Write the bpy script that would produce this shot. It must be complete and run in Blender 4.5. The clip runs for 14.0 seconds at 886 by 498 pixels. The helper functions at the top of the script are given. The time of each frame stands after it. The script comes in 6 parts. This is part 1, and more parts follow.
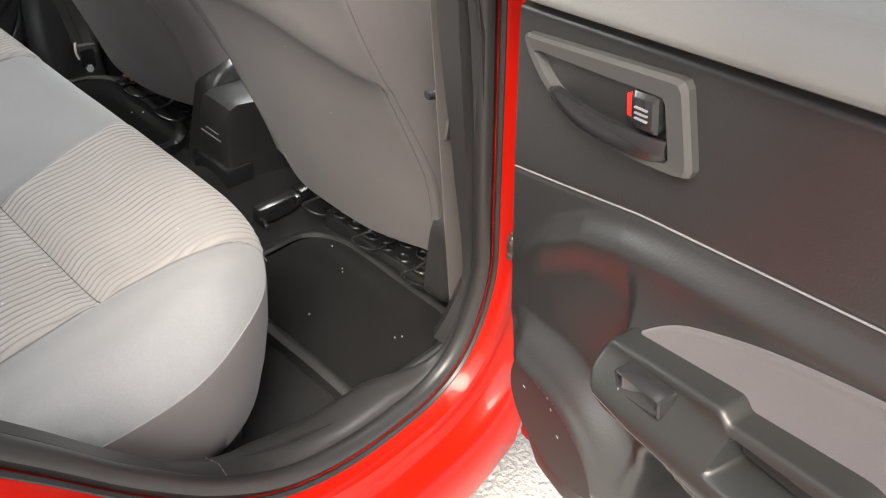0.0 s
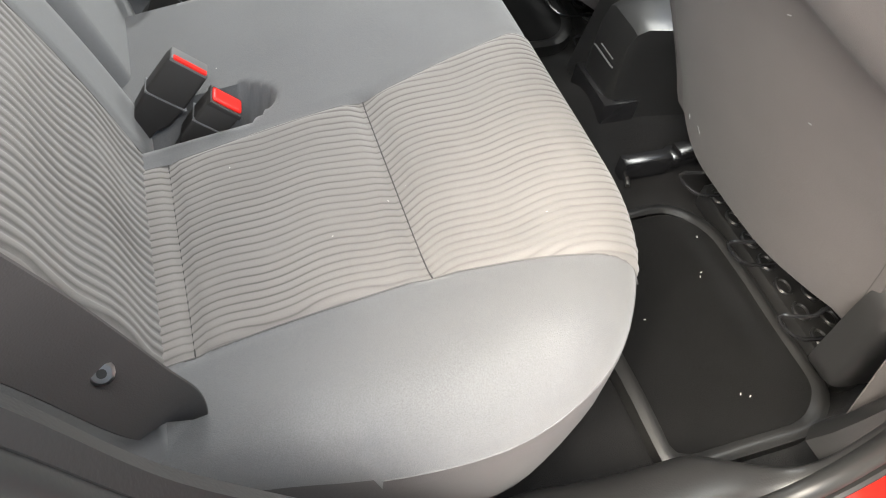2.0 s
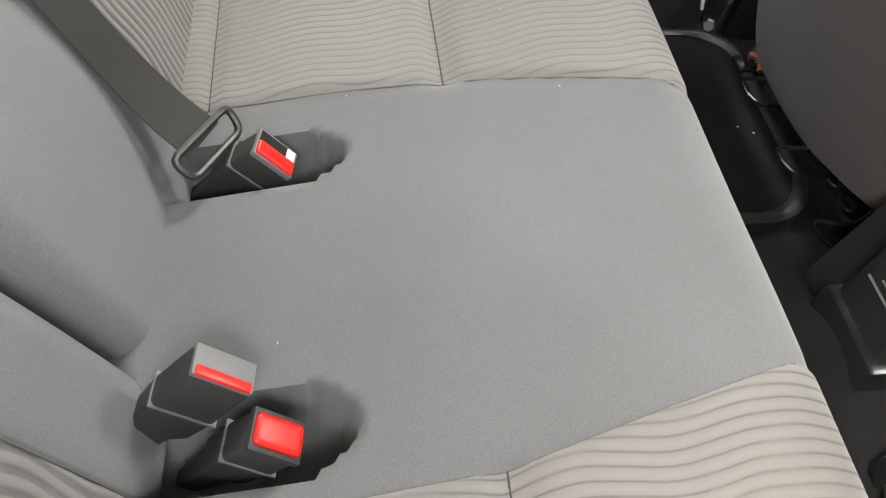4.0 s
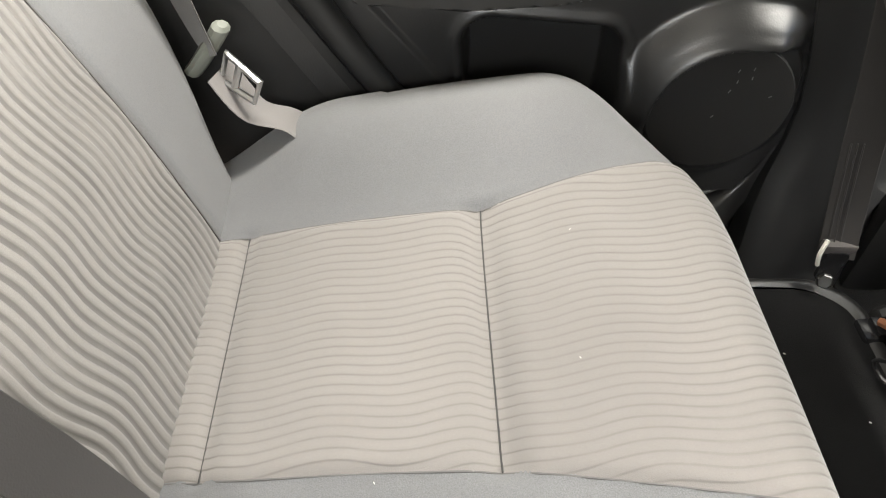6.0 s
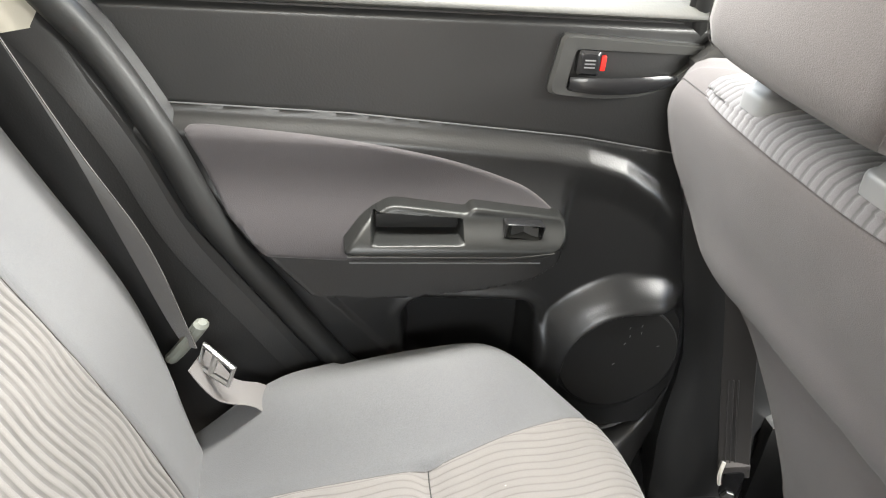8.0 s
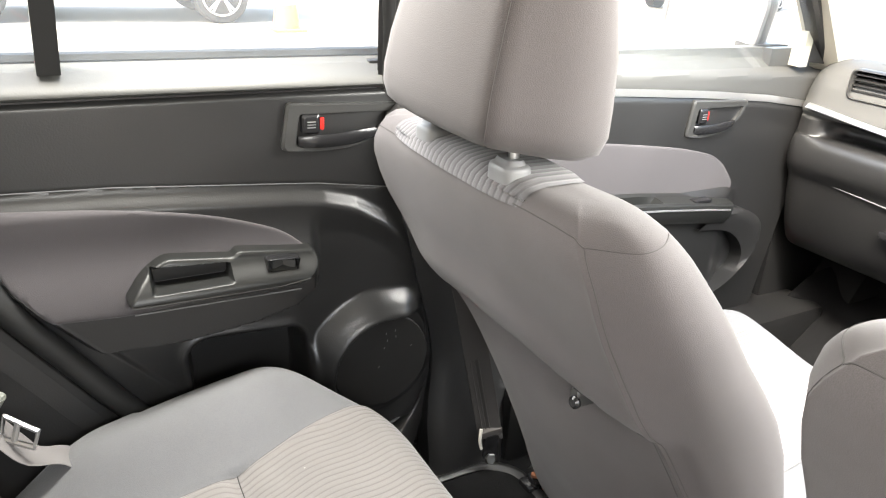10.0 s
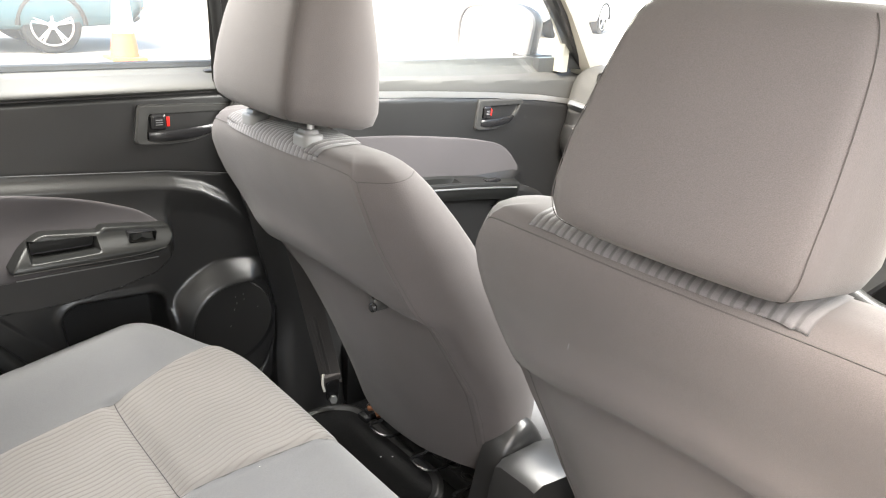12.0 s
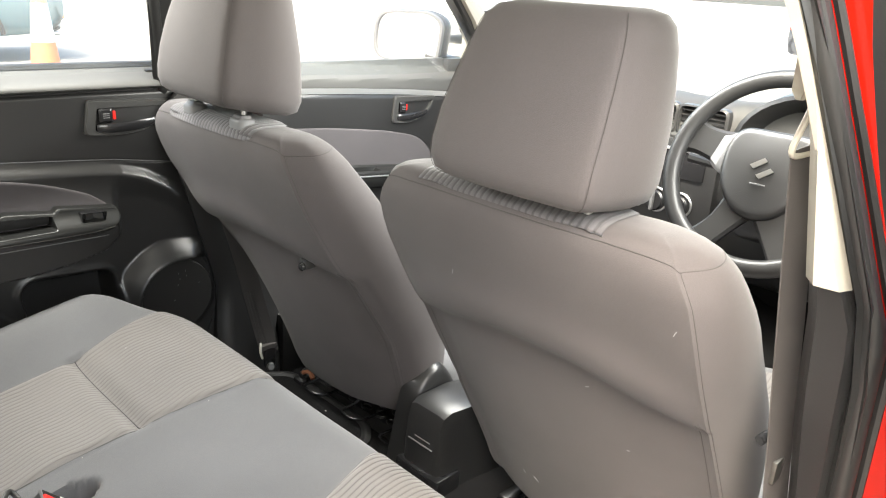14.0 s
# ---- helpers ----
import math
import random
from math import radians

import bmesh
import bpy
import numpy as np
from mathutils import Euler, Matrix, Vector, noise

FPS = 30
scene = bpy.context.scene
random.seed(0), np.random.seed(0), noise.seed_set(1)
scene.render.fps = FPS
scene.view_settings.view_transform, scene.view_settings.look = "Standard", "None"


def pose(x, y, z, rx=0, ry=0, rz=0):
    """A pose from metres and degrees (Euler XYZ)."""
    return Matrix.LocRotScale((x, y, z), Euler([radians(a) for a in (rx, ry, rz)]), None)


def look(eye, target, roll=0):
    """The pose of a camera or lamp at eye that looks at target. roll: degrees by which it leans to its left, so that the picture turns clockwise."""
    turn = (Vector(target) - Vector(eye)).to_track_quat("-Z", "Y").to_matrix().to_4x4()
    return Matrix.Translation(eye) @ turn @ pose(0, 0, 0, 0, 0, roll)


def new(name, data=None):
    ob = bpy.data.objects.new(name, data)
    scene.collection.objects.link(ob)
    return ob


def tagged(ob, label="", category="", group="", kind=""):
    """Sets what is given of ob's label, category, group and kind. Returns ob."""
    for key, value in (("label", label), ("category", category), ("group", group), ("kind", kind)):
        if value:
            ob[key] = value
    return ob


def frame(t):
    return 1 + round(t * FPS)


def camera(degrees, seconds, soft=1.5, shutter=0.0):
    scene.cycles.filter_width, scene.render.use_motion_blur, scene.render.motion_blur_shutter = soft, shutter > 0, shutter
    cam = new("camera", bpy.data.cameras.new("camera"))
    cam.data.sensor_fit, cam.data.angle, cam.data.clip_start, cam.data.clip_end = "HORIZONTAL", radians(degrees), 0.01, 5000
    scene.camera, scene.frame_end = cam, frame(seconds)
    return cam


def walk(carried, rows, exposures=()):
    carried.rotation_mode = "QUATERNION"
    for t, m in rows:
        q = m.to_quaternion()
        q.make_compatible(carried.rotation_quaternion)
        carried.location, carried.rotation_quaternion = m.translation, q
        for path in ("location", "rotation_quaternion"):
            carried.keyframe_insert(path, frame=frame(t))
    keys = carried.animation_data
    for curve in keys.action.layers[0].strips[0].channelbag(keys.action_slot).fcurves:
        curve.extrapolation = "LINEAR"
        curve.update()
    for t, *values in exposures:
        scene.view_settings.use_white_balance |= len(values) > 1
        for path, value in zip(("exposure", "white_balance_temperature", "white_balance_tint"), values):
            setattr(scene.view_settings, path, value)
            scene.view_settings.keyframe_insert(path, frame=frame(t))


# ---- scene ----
cam = camera(61.9, 14.0, soft=1.1)
PATH = [
    (0, (1.114, 0.04, 1.186), (0.174, 1.313, -0.037), 8.8),
    (0.5, (1.096, 0.07, 1.164), (-0.034, 1.049, -0.164), 9.4),
    (1, (1.022, 0.087, 1.151), (-0.147, 0.865, -0.273), 10.1),
    (1.5, (0.927, 0.104, 1.133), (-0.229, 0.753, -0.365), 10.1),
    (2, (0.822, 0.12, 1.119), (-0.313, 0.675, -0.431), 10.1),
    (2.5, (0.689, 0.142, 1.091), (-0.426, 0.62, -0.499), 10.3),
    (3, (0.577, 0.163, 1.071), (-0.546, 0.54, -0.54), 9.0),
    (3.2, (0.527, 0.169, 1.063), (-0.601, 0.523, -0.55), 8.9),
    (5.3, (0.114, 0.226, 0.987), (-1.131, 0.36, -0.573), 5.2),
    (5.5, (0.089, 0.225, 0.991), (-1.188, 0.353, -0.543), 5.0),
    (6, (0.061, 0.224, 1.038), (-1.326, 0.337, -0.398), 4.3),
    (6.5, (0.053, 0.217, 1.076), (-1.448, 0.336, -0.24), 4.3),
    (7, (0.06, 0.212, 1.11), (-1.543, 0.345, -0.079), 4.2),
    (7.2, (0.069, 0.209, 1.13), (-1.572, 0.35, -0.005), 4.0),
    (9.3, (0.234, 0.144, 1.219), (-1.43, 0.85, 0.363), 4.0),
    (9.5, (0.259, 0.14, 1.221), (-1.388, 0.914, 0.39), 3.6),
    (10, (0.321, 0.131, 1.221), (-1.265, 1.06, 0.43), 3.7),
    (10.5, (0.409, 0.116, 1.214), (-1.111, 1.169, 0.453), 3.8),
    (11, (0.499, 0.104, 1.209), (-0.977, 1.236, 0.473), 3.9),
    (11.5, (0.563, 0.055, 1.233), (-0.869, 1.251, 0.513), 3.9),
    (12, (0.631, 0.015, 1.24), (-0.769, 1.255, 0.532), 3.8),
    (12.5, (0.7, -0.022, 1.239), (-0.664, 1.262, 0.538), 3.9),
    (13, (0.749, -0.058, 1.239), (-0.594, 1.253, 0.547), 3.8),
    (13.5, (0.789, -0.09, 1.244), (-0.523, 1.254, 0.557), 3.8),
    (14, (0.824, -0.109, 1.248), (-0.464, 1.262, 0.569), 3.8),
]
walk(cam, [(t, look(eye, target, roll)) for t, eye, target, roll in PATH], [(0, 2.4, 6930, 8), (1.5, 2.25, 6950, 6), (2.0, 2.55, 6870, 6), (3.0, 2.65, 6900, 6), (5.5, 2.98, 7450, 8), (7.0, 3.42, 7050, 7), (9.5, 3.25, 7100, 9), (11.5, 3.08, 7150, 9), (14.0, 2.66, 7150, 7)])

# ---- world and light ----
world = bpy.data.worlds.new("sky")
scene.world = world
world.use_nodes = True
wn = world.node_tree
sky = wn.nodes.new("ShaderNodeTexSky")
sky.sky_type = "NISHITA"
sky.sun_disc = False
sky.sun_elevation, sky.sun_rotation = radians(52), radians(156)
sky.dust_density, sky.ozone_density, sky.air_density = 4.0, 1.0, 1.0
wn.links.new(sky.outputs[0], wn.nodes["Background"].inputs[0])
wn.nodes["Background"].inputs[1].default_value = 0.15
sun = new("sun", bpy.data.lights.new("sun", "SUN"))
sun.data.energy, sun.data.angle, sun.data.color = 1.45, radians(35), (1.0, 0.96, 0.9)
sun.matrix_world = look((1.4, -3.1, 4.4), (0, 0, 0))


def window_light(name, eye, target, wide, high, watts):
    """An added area lamp that strengthens the sky light coming through a car window."""
    lamp = new(name, bpy.data.lights.new(name, "AREA"))
    lamp.data.shape, lamp.data.size, lamp.data.size_y, lamp.data.energy = "RECTANGLE", wide, high, watts
    lamp.data.color = (0.97, 0.985, 1.0)
    lamp.matrix_world = look(eye, target)
    return lamp


window_light("windscreen_light", (0, 1.25, 1.33), (0, 0.6, 0.5), 1.05, 0.2, 5.9)
window_light("rear_window_light", (0, -0.72, 1.2), (0, 0.3, 0.5), 1.0, 0.3, 0.1)
window_light("left_rear_window_light", (-0.64, 0.27, 1.30), (0.1, 0.3, 0.5), 0.5, 0.14, 1.9)
window_light("left_front_window_light", (-0.64, 1.08, 1.31), (0.1, 0.9, 0.5), 0.36, 0.12, 0.5)
window_light("right_rear_opening_light", (0.74, 0.24, 1.3), (-0.1, 0.25, 0.45), 0.5, 0.16, 1.4)
window_light("right_front_window_light", (0.64, 1.08, 1.31), (-0.1, 0.9, 0.5), 0.36, 0.12, 1.3)



# ---- materials ----
def material(name, base, rough=0.6, metal=0.0, coat=0.0, spec=0.5, sheen=0.0, vary=0.12, scale=6.0, grain=900.0, bump=0.12, dist=0.0006, trans=0.0, ior=1.45, fleck=0.0):
    """A surface with mottling at one scale and fine relief at another."""
    m = bpy.data.materials.new(name)
    m.use_nodes = True
    nt = m.node_tree
    b = nt.nodes["Principled BSDF"]
    b.inputs["Roughness"].default_value, b.inputs["Metallic"].default_value = rough, metal
    b.inputs["Specular IOR Level"].default_value, b.inputs["Coat Weight"].default_value = spec, coat
    b.inputs["Coat Roughness"].default_value = 0.06
    b.inputs["Sheen Weight"].default_value = sheen
    b.inputs["Transmission Weight"].default_value, b.inputs["IOR"].default_value = trans, ior
    co = nt.nodes.new("ShaderNodeTexCoord")
    n1 = nt.nodes.new("ShaderNodeTexNoise")
    n1.inputs["Scale"].default_value, n1.inputs["Detail"].default_value = scale, 5
    nt.links.new(co.outputs["Object"], n1.inputs["Vector"])
    mix = nt.nodes.new("ShaderNodeMix")
    mix.data_type = "RGBA"
    mix.inputs["A"].default_value = (*[c * (1 - vary) for c in base], 1)
    mix.inputs["B"].default_value = (*[min(1, c * (1 + vary)) for c in base], 1)
    nt.links.new(n1.outputs["Fac"], mix.inputs["Factor"])
    nt.links.new(mix.outputs["Result"], b.inputs["Base Color"])
    if bump:
        n2 = nt.nodes.new("ShaderNodeTexNoise")
        n2.inputs["Scale"].default_value, n2.inputs["Detail"].default_value = grain, 2
        nt.links.new(co.outputs["Object"], n2.inputs["Vector"])
        bp = nt.nodes.new("ShaderNodeBump")
        bp.inputs["Strength"].default_value, bp.inputs["Distance"].default_value = bump, dist or 0.0006
        nt.links.new(n2.outputs["Fac"], bp.inputs["Height"])
        nt.links.new(bp.outputs["Normal"], b.inputs["Normal"])
        if fleck:
            g = nt.nodes.new("ShaderNodeMapRange")
            g.inputs["From Min"].default_value, g.inputs["From Max"].default_value = 0.3, 0.7
            g.inputs["To Min"].default_value, g.inputs["To Max"].default_value = 1 - fleck, 1 + fleck
            n3 = nt.nodes.new("ShaderNodeTexNoise")
            n3.inputs["Scale"].default_value, n3.inputs["Detail"].default_value = grain * 1.3, 2
            nt.links.new(co.outputs["Object"], n3.inputs["Vector"])
            nt.links.new(n3.outputs["Fac"], g.inputs["Value"])
            mul = nt.nodes.new("ShaderNodeMix")
            mul.data_type, mul.blend_type = "RGBA", "MULTIPLY"
            mul.inputs["Factor"].default_value = 1.0
            nt.links.new(mix.outputs["Result"], mul.inputs["A"])
            nt.links.new(g.outputs["Result"], mul.inputs["B"])
            nt.links.new(mul.outputs["Result"], b.inputs["Base Color"])
        r = nt.nodes.new("ShaderNodeMapRange")
        r.inputs["To Min"].default_value, r.inputs["To Max"].default_value = rough * 0.85, min(1, rough * 1.15)
        nt.links.new(n1.outputs["Fac"], r.inputs["Value"])
        nt.links.new(r.outputs["Result"], b.inputs["Roughness"])
    return m


def ribbed(name, light, dark, pitch=0.0094, width=0.2, wobble=0.0035, run="Y"):
    """Woven cloth with narrow dark wavy lines that run along one axis, a fine weave and slight soiling."""
    m = material(name, light, rough=0.85, sheen=0.25, spec=0.2)
    nt = m.node_tree
    b = nt.nodes["Principled BSDF"]
    co = nt.nodes.new("ShaderNodeTexCoord")
    sep = nt.nodes.new("ShaderNodeSeparateXYZ")
    nt.links.new(co.outputs["Object"], sep.inputs[0])

    def math_node(op, a, c):
        n = nt.nodes.new("ShaderNodeMath")
        n.operation = op
        for k, v in enumerate((a, c)):
            if v is None:
                continue
            if isinstance(v, (int, float)):
                n.inputs[k].default_value = v
            else:
                nt.links.new(v, n.inputs[k])
        return n.outputs[0]

    along = sep.outputs[run]
    w1 = math_node("SINE", math_node("MULTIPLY", along, 62.0), None)
    big = nt.nodes.new("ShaderNodeTexNoise")
    big.inputs["Scale"].default_value, big.inputs["Detail"].default_value = 11.0, 2
    nt.links.new(co.outputs["Object"], big.inputs["Vector"])
    off = math_node("ADD", math_node("MULTIPLY", w1, wobble * 0.5), math_node("MULTIPLY", big.outputs["Fac"], wobble * 5))
    wave = math_node("FRACT", math_node("DIVIDE", math_node("ADD", sep.outputs["X"], off), pitch), None)
    edge = math_node("ABSOLUTE", math_node("SUBTRACT", wave, 0.5), None)
    ramp = nt.nodes.new("ShaderNodeValToRGB")
    ramp.color_ramp.elements[0].position, ramp.color_ramp.elements[1].position = 0.5 - width, 0.5 - width * 0.35
    ramp.color_ramp.elements[0].color, ramp.color_ramp.elements[1].color = (1, 1, 1, 1), (0, 0, 0, 1)
    nt.links.new(edge, ramp.inputs["Fac"])
    fine = nt.nodes.new("ShaderNodeTexNoise")
    fine.inputs["Scale"].default_value = 700
    nt.links.new(co.outputs["Object"], fine.inputs["Vector"])
    mix = nt.nodes.new("ShaderNodeMix")
    mix.data_type = "RGBA"
    mix.inputs["A"].default_value = (*dark, 1)
    old = b.inputs["Base Color"].links[0].from_socket
    nt.links.new(old, mix.inputs["B"])
    nt.links.new(ramp.outputs["Color"], mix.inputs["Factor"])
    nt.links.new(mix.outputs["Result"], b.inputs["Base Color"])
    bp = nt.nodes.new("ShaderNodeBump")
    bp.inputs["Strength"].default_value, bp.inputs["Distance"].default_value = 0.5, 0.0018
    h = math_node("ADD", ramp.outputs["Color"], math_node("MULTIPLY", fine.outputs["Fac"], 0.35))
    nt.links.new(h, bp.inputs["Height"])
    nt.links.new(bp.outputs["Normal"], b.inputs["Normal"])
    return m


def sewn_rib(name, light, dark):
    """Cloth whose woven ribs stand in the mesh; its height there, stored with the mesh, parts the pale yarn of the ribs from the dark yarn of the grooves."""
    m = material(name, light, rough=0.88, sheen=0.28, spec=0.2, vary=0.22, scale=6, grain=1300, bump=0.4, fleck=0.09)
    nt = m.node_tree
    b = nt.nodes["Principled BSDF"]
    at = nt.nodes.new("ShaderNodeAttribute")
    at.attribute_name = "rib"
    worn = nt.nodes.new("ShaderNodeTexNoise")
    worn.inputs["Scale"].default_value, worn.inputs["Detail"].default_value = 26.0, 3
    ramp = nt.nodes.new("ShaderNodeMapRange")
    wide = nt.nodes.new("ShaderNodeTexNoise")
    wide.inputs["Scale"].default_value, wide.inputs["Detail"].default_value = 9.0, 4
    co = nt.nodes.new("ShaderNodeTexCoord")
    for n in (worn, wide):
        nt.links.new(co.outputs["Object"], n.inputs["Vector"])
    rub = nt.nodes.new("ShaderNodeMath")
    rub.operation = "MULTIPLY"
    nt.links.new(worn.outputs["Fac"], rub.inputs[0])
    nt.links.new(wide.outputs["Fac"], rub.inputs[1])
    ramp.inputs["From Min"].default_value, ramp.inputs["From Max"].default_value = 0.20, 0.38
    ramp.inputs["To Min"].default_value, ramp.inputs["To Max"].default_value = 0.0, 0.6
    nt.links.new(rub.outputs[0], ramp.inputs["Value"])
    # where the cloth is rubbed, the grooves take on the ribs' colour
    level = nt.nodes.new("ShaderNodeMath")
    level.operation = "MAXIMUM"
    nt.links.new(at.outputs["Fac"], level.inputs[0])
    nt.links.new(ramp.outputs["Result"], level.inputs[1])
    mix = nt.nodes.new("ShaderNodeMix")
    mix.data_type = "RGBA"
    mix.inputs["A"].default_value = (*dark, 1)
    nt.links.new(b.inputs["Base Color"].links[0].from_socket, mix.inputs["B"])
    nt.links.new(level.outputs[0], mix.inputs["Factor"])
    nt.links.new(mix.outputs["Result"], b.inputs["Base Color"])
    return m


CLOTH = material("grey_cloth", (0.134, 0.135, 0.139), rough=0.9, sheen=0.25, spec=0.2, vary=0.26, scale=5, grain=900, bump=0.5, dist=0.0007, fleck=0.18)
CLOTH_DOOR = material("door_insert_cloth", (0.066, 0.061, 0.064), rough=0.9, sheen=0.2, spec=0.2, vary=0.16, scale=6, grain=1100, bump=0.4, fleck=0.1)
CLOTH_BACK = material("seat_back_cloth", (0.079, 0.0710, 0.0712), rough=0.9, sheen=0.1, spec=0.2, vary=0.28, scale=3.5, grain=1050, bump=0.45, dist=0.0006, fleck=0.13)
RIB = ribbed("ribbed_cloth", (0.25, 0.234, 0.215), (0.165, 0.155, 0.146))
RIB_SEAT = sewn_rib("ribbed_seat_cloth", (0.200, 0.188, 0.180), (0.130, 0.121, 0.116))
RIB_UPRIGHT = sewn_rib("ribbed_backrest_cloth", (0.182, 0.172, 0.163), (0.098, 0.092, 0.088))
# left panel's copy: groove colour paled for how the light meets the ribs
RIB_FAINT = sewn_rib("faint_rib_seat_cloth", (0.190, 0.178, 0.169), (0.158, 0.147, 0.139))
RIB_STRIP = sewn_rib("ribbed_strip_cloth", (0.098, 0.093, 0.097), (0.058, 0.055, 0.057))
THREAD = material("seam_thread", (0.045, 0.043, 0.043), rough=0.9)
PANEL_THREAD = material("panel_seam_thread", (0.105, 0.101, 0.099), rough=0.9)
SOFT_THREAD = material("seat_back_thread", (0.052, 0.047, 0.046), rough=0.9)
BLACK = material("black_grained_plastic", (0.0185, 0.0185, 0.0187), rough=0.34, spec=0.68, grain=420, bump=0.2, dist=0.0008, vary=0.2)
GRILLE = material("speaker_cloth", (0.014, 0.0135, 0.013), rough=0.6, grain=900, bump=0.5, vary=0.2)
GLOSSY = material("smooth_black_plastic", (0.014, 0.014, 0.015), rough=0.22, bump=0.03, vary=0.2)
DASH = material("dash_plastic", (0.07, 0.07, 0.067), rough=0.6, grain=380, bump=0.3, dist=0.0008, vary=0.12)
SATIN_BLACK = material("satin_black_plastic", (0.015, 0.0155, 0.015), rough=0.36, bump=0.04, vary=0.15)
SATIN = material("satin_grey_plastic", (0.042, 0.042, 0.041), rough=0.33, bump=0.06, vary=0.1)
# one belt's webbing in two tones: its shaded upper and lit lower run
WEB_SHADED = material("shaded_belt_webbing", (0.07, 0.065, 0.063), rough=0.7, sheen=0.3, grain=800, bump=0.4, vary=0.12, scale=40)
WEB_LIT = material("lit_belt_webbing", (0.165, 0.155, 0.152), rough=0.75, sheen=0.2, grain=800, bump=0.4, vary=0.12, scale=40)
SAGE = material("grey_green_plastic", (0.2, 0.21, 0.185), rough=0.5, bump=0.05)
GREY_PLASTIC = material("grey_plastic", (0.15, 0.15, 0.153), rough=0.45, bump=0.05)
RUBBER = material("rubber_seal", (0.017, 0.0173, 0.0173), rough=0.4, bump=0.15, grain=300, vary=0.3)
RED = material("red_paint", (0.30, 0.0052, 0.002), rough=0.3, coat=0.22, spec=0.12, vary=0.06, scale=3, bump=0.0)
SILVER = material("silver_trim", (0.68, 0.68, 0.68), rough=0.3, metal=0.9, bump=0.02, vary=0.05)
CHROME = material("bright_metal", (0.52, 0.52, 0.52), rough=0.28, metal=1.0, bump=0.0)
STEEL = material("zinc_steel", (0.19, 0.183, 0.17), rough=0.5, metal=1.0, vary=0.3, scale=60)
CREAM = material("cream_trim", (0.42, 0.395, 0.335), rough=0.6, grain=500, bump=0.1, vary=0.04)
CARPET = material("carpet", (0.0105, 0.0105, 0.011), rough=1.0, sheen=0.05, spec=0.1, vary=0.6, scale=18, grain=1200, bump=0.9, dist=0.002, fleck=0.6)
MAT = material("mat_pile", (0.006, 0.006, 0.0062), rough=1.0, sheen=0.02, spec=0.1, vary=0.6, scale=14, grain=1500, bump=0.8, dist=0.002, fleck=0.5)
VINYL = material("vinyl_edge", (0.018, 0.018, 0.018), rough=0.38, grain=350, bump=0.4, vary=0.2)
WEB_BROWN = material("grey_brown_webbing", (0.05, 0.0445, 0.043), rough=0.75, sheen=0.05, grain=800, bump=0.4, vary=0.15, scale=40)
DARK_STEEL = material("darkened_steel", (0.13, 0.13, 0.125), rough=0.42, metal=1.0, vary=0.3, scale=60, bump=0.05)
WEB = material("belt_webbing", (0.023, 0.021, 0.0205), rough=0.75, sheen=0.03, grain=800, bump=0.4, vary=0.15, scale=40)
BUTTON = material("red_button", (0.75, 0.02, 0.015), rough=0.35, bump=0.02, vary=0.05)
BUCKLE = material("buckle_plastic", (0.035, 0.033, 0.032), rough=0.45, bump=0.12, grain=500)
LABEL = material("paper_label", (0.62, 0.6, 0.55), rough=0.7, bump=0.02)
WHITE = material("white_plastic", (0.72, 0.7, 0.66), rough=0.5, bump=0.03)
GROUND = material("pale_gravelled_concrete", (0.34, 0.325, 0.295), rough=0.95, vary=0.45, scale=140, grain=90, bump=0.8, dist=0.01)
TEAL = material("teal_paint", (0.012, 0.075, 0.1), rough=0.28, coat=1.0, vary=0.05, bump=0.0)
TYRE = material("tyre_rubber", (0.02, 0.02, 0.02), rough=0.8, bump=0.2)
ALLOY = material("alloy", (0.62, 0.62, 0.62), rough=0.3, metal=0.8, bump=0.0)
# orange paled to put the overexposed daylight into the colour
ORANGE = material("cone_orange", (0.72, 0.2, 0.08), rough=0.5)
DARK = material("dark_interior", (0.008, 0.008, 0.008), rough=0.7, bump=0.1)
DARK_PAINT = material("dark_paint", (0.02, 0.022, 0.026), rough=0.25, coat=1.0, bump=0.0)
WHITE_PAINT = material("white_paint", (0.7, 0.7, 0.7), rough=0.3, coat=1.0, bump=0.0)
BLUE = material("sticker_blue", (0.03, 0.14, 0.42), rough=0.5, bump=0.0)
MIRROR = material("mirror_glass", (0.85, 0.86, 0.86), rough=0.02, metal=1.0, vary=0.0, bump=0.0)
LENS = material("clear_lens", (0.9, 0.9, 0.9), rough=0.05, trans=0.9, bump=0.0)
RED_LENS = material("red_lens", (0.6, 0.02, 0.02), rough=0.1, coat=1.0, bump=0.0)
WASTE = material("brown_debris", (0.25, 0.1, 0.05), rough=0.9)


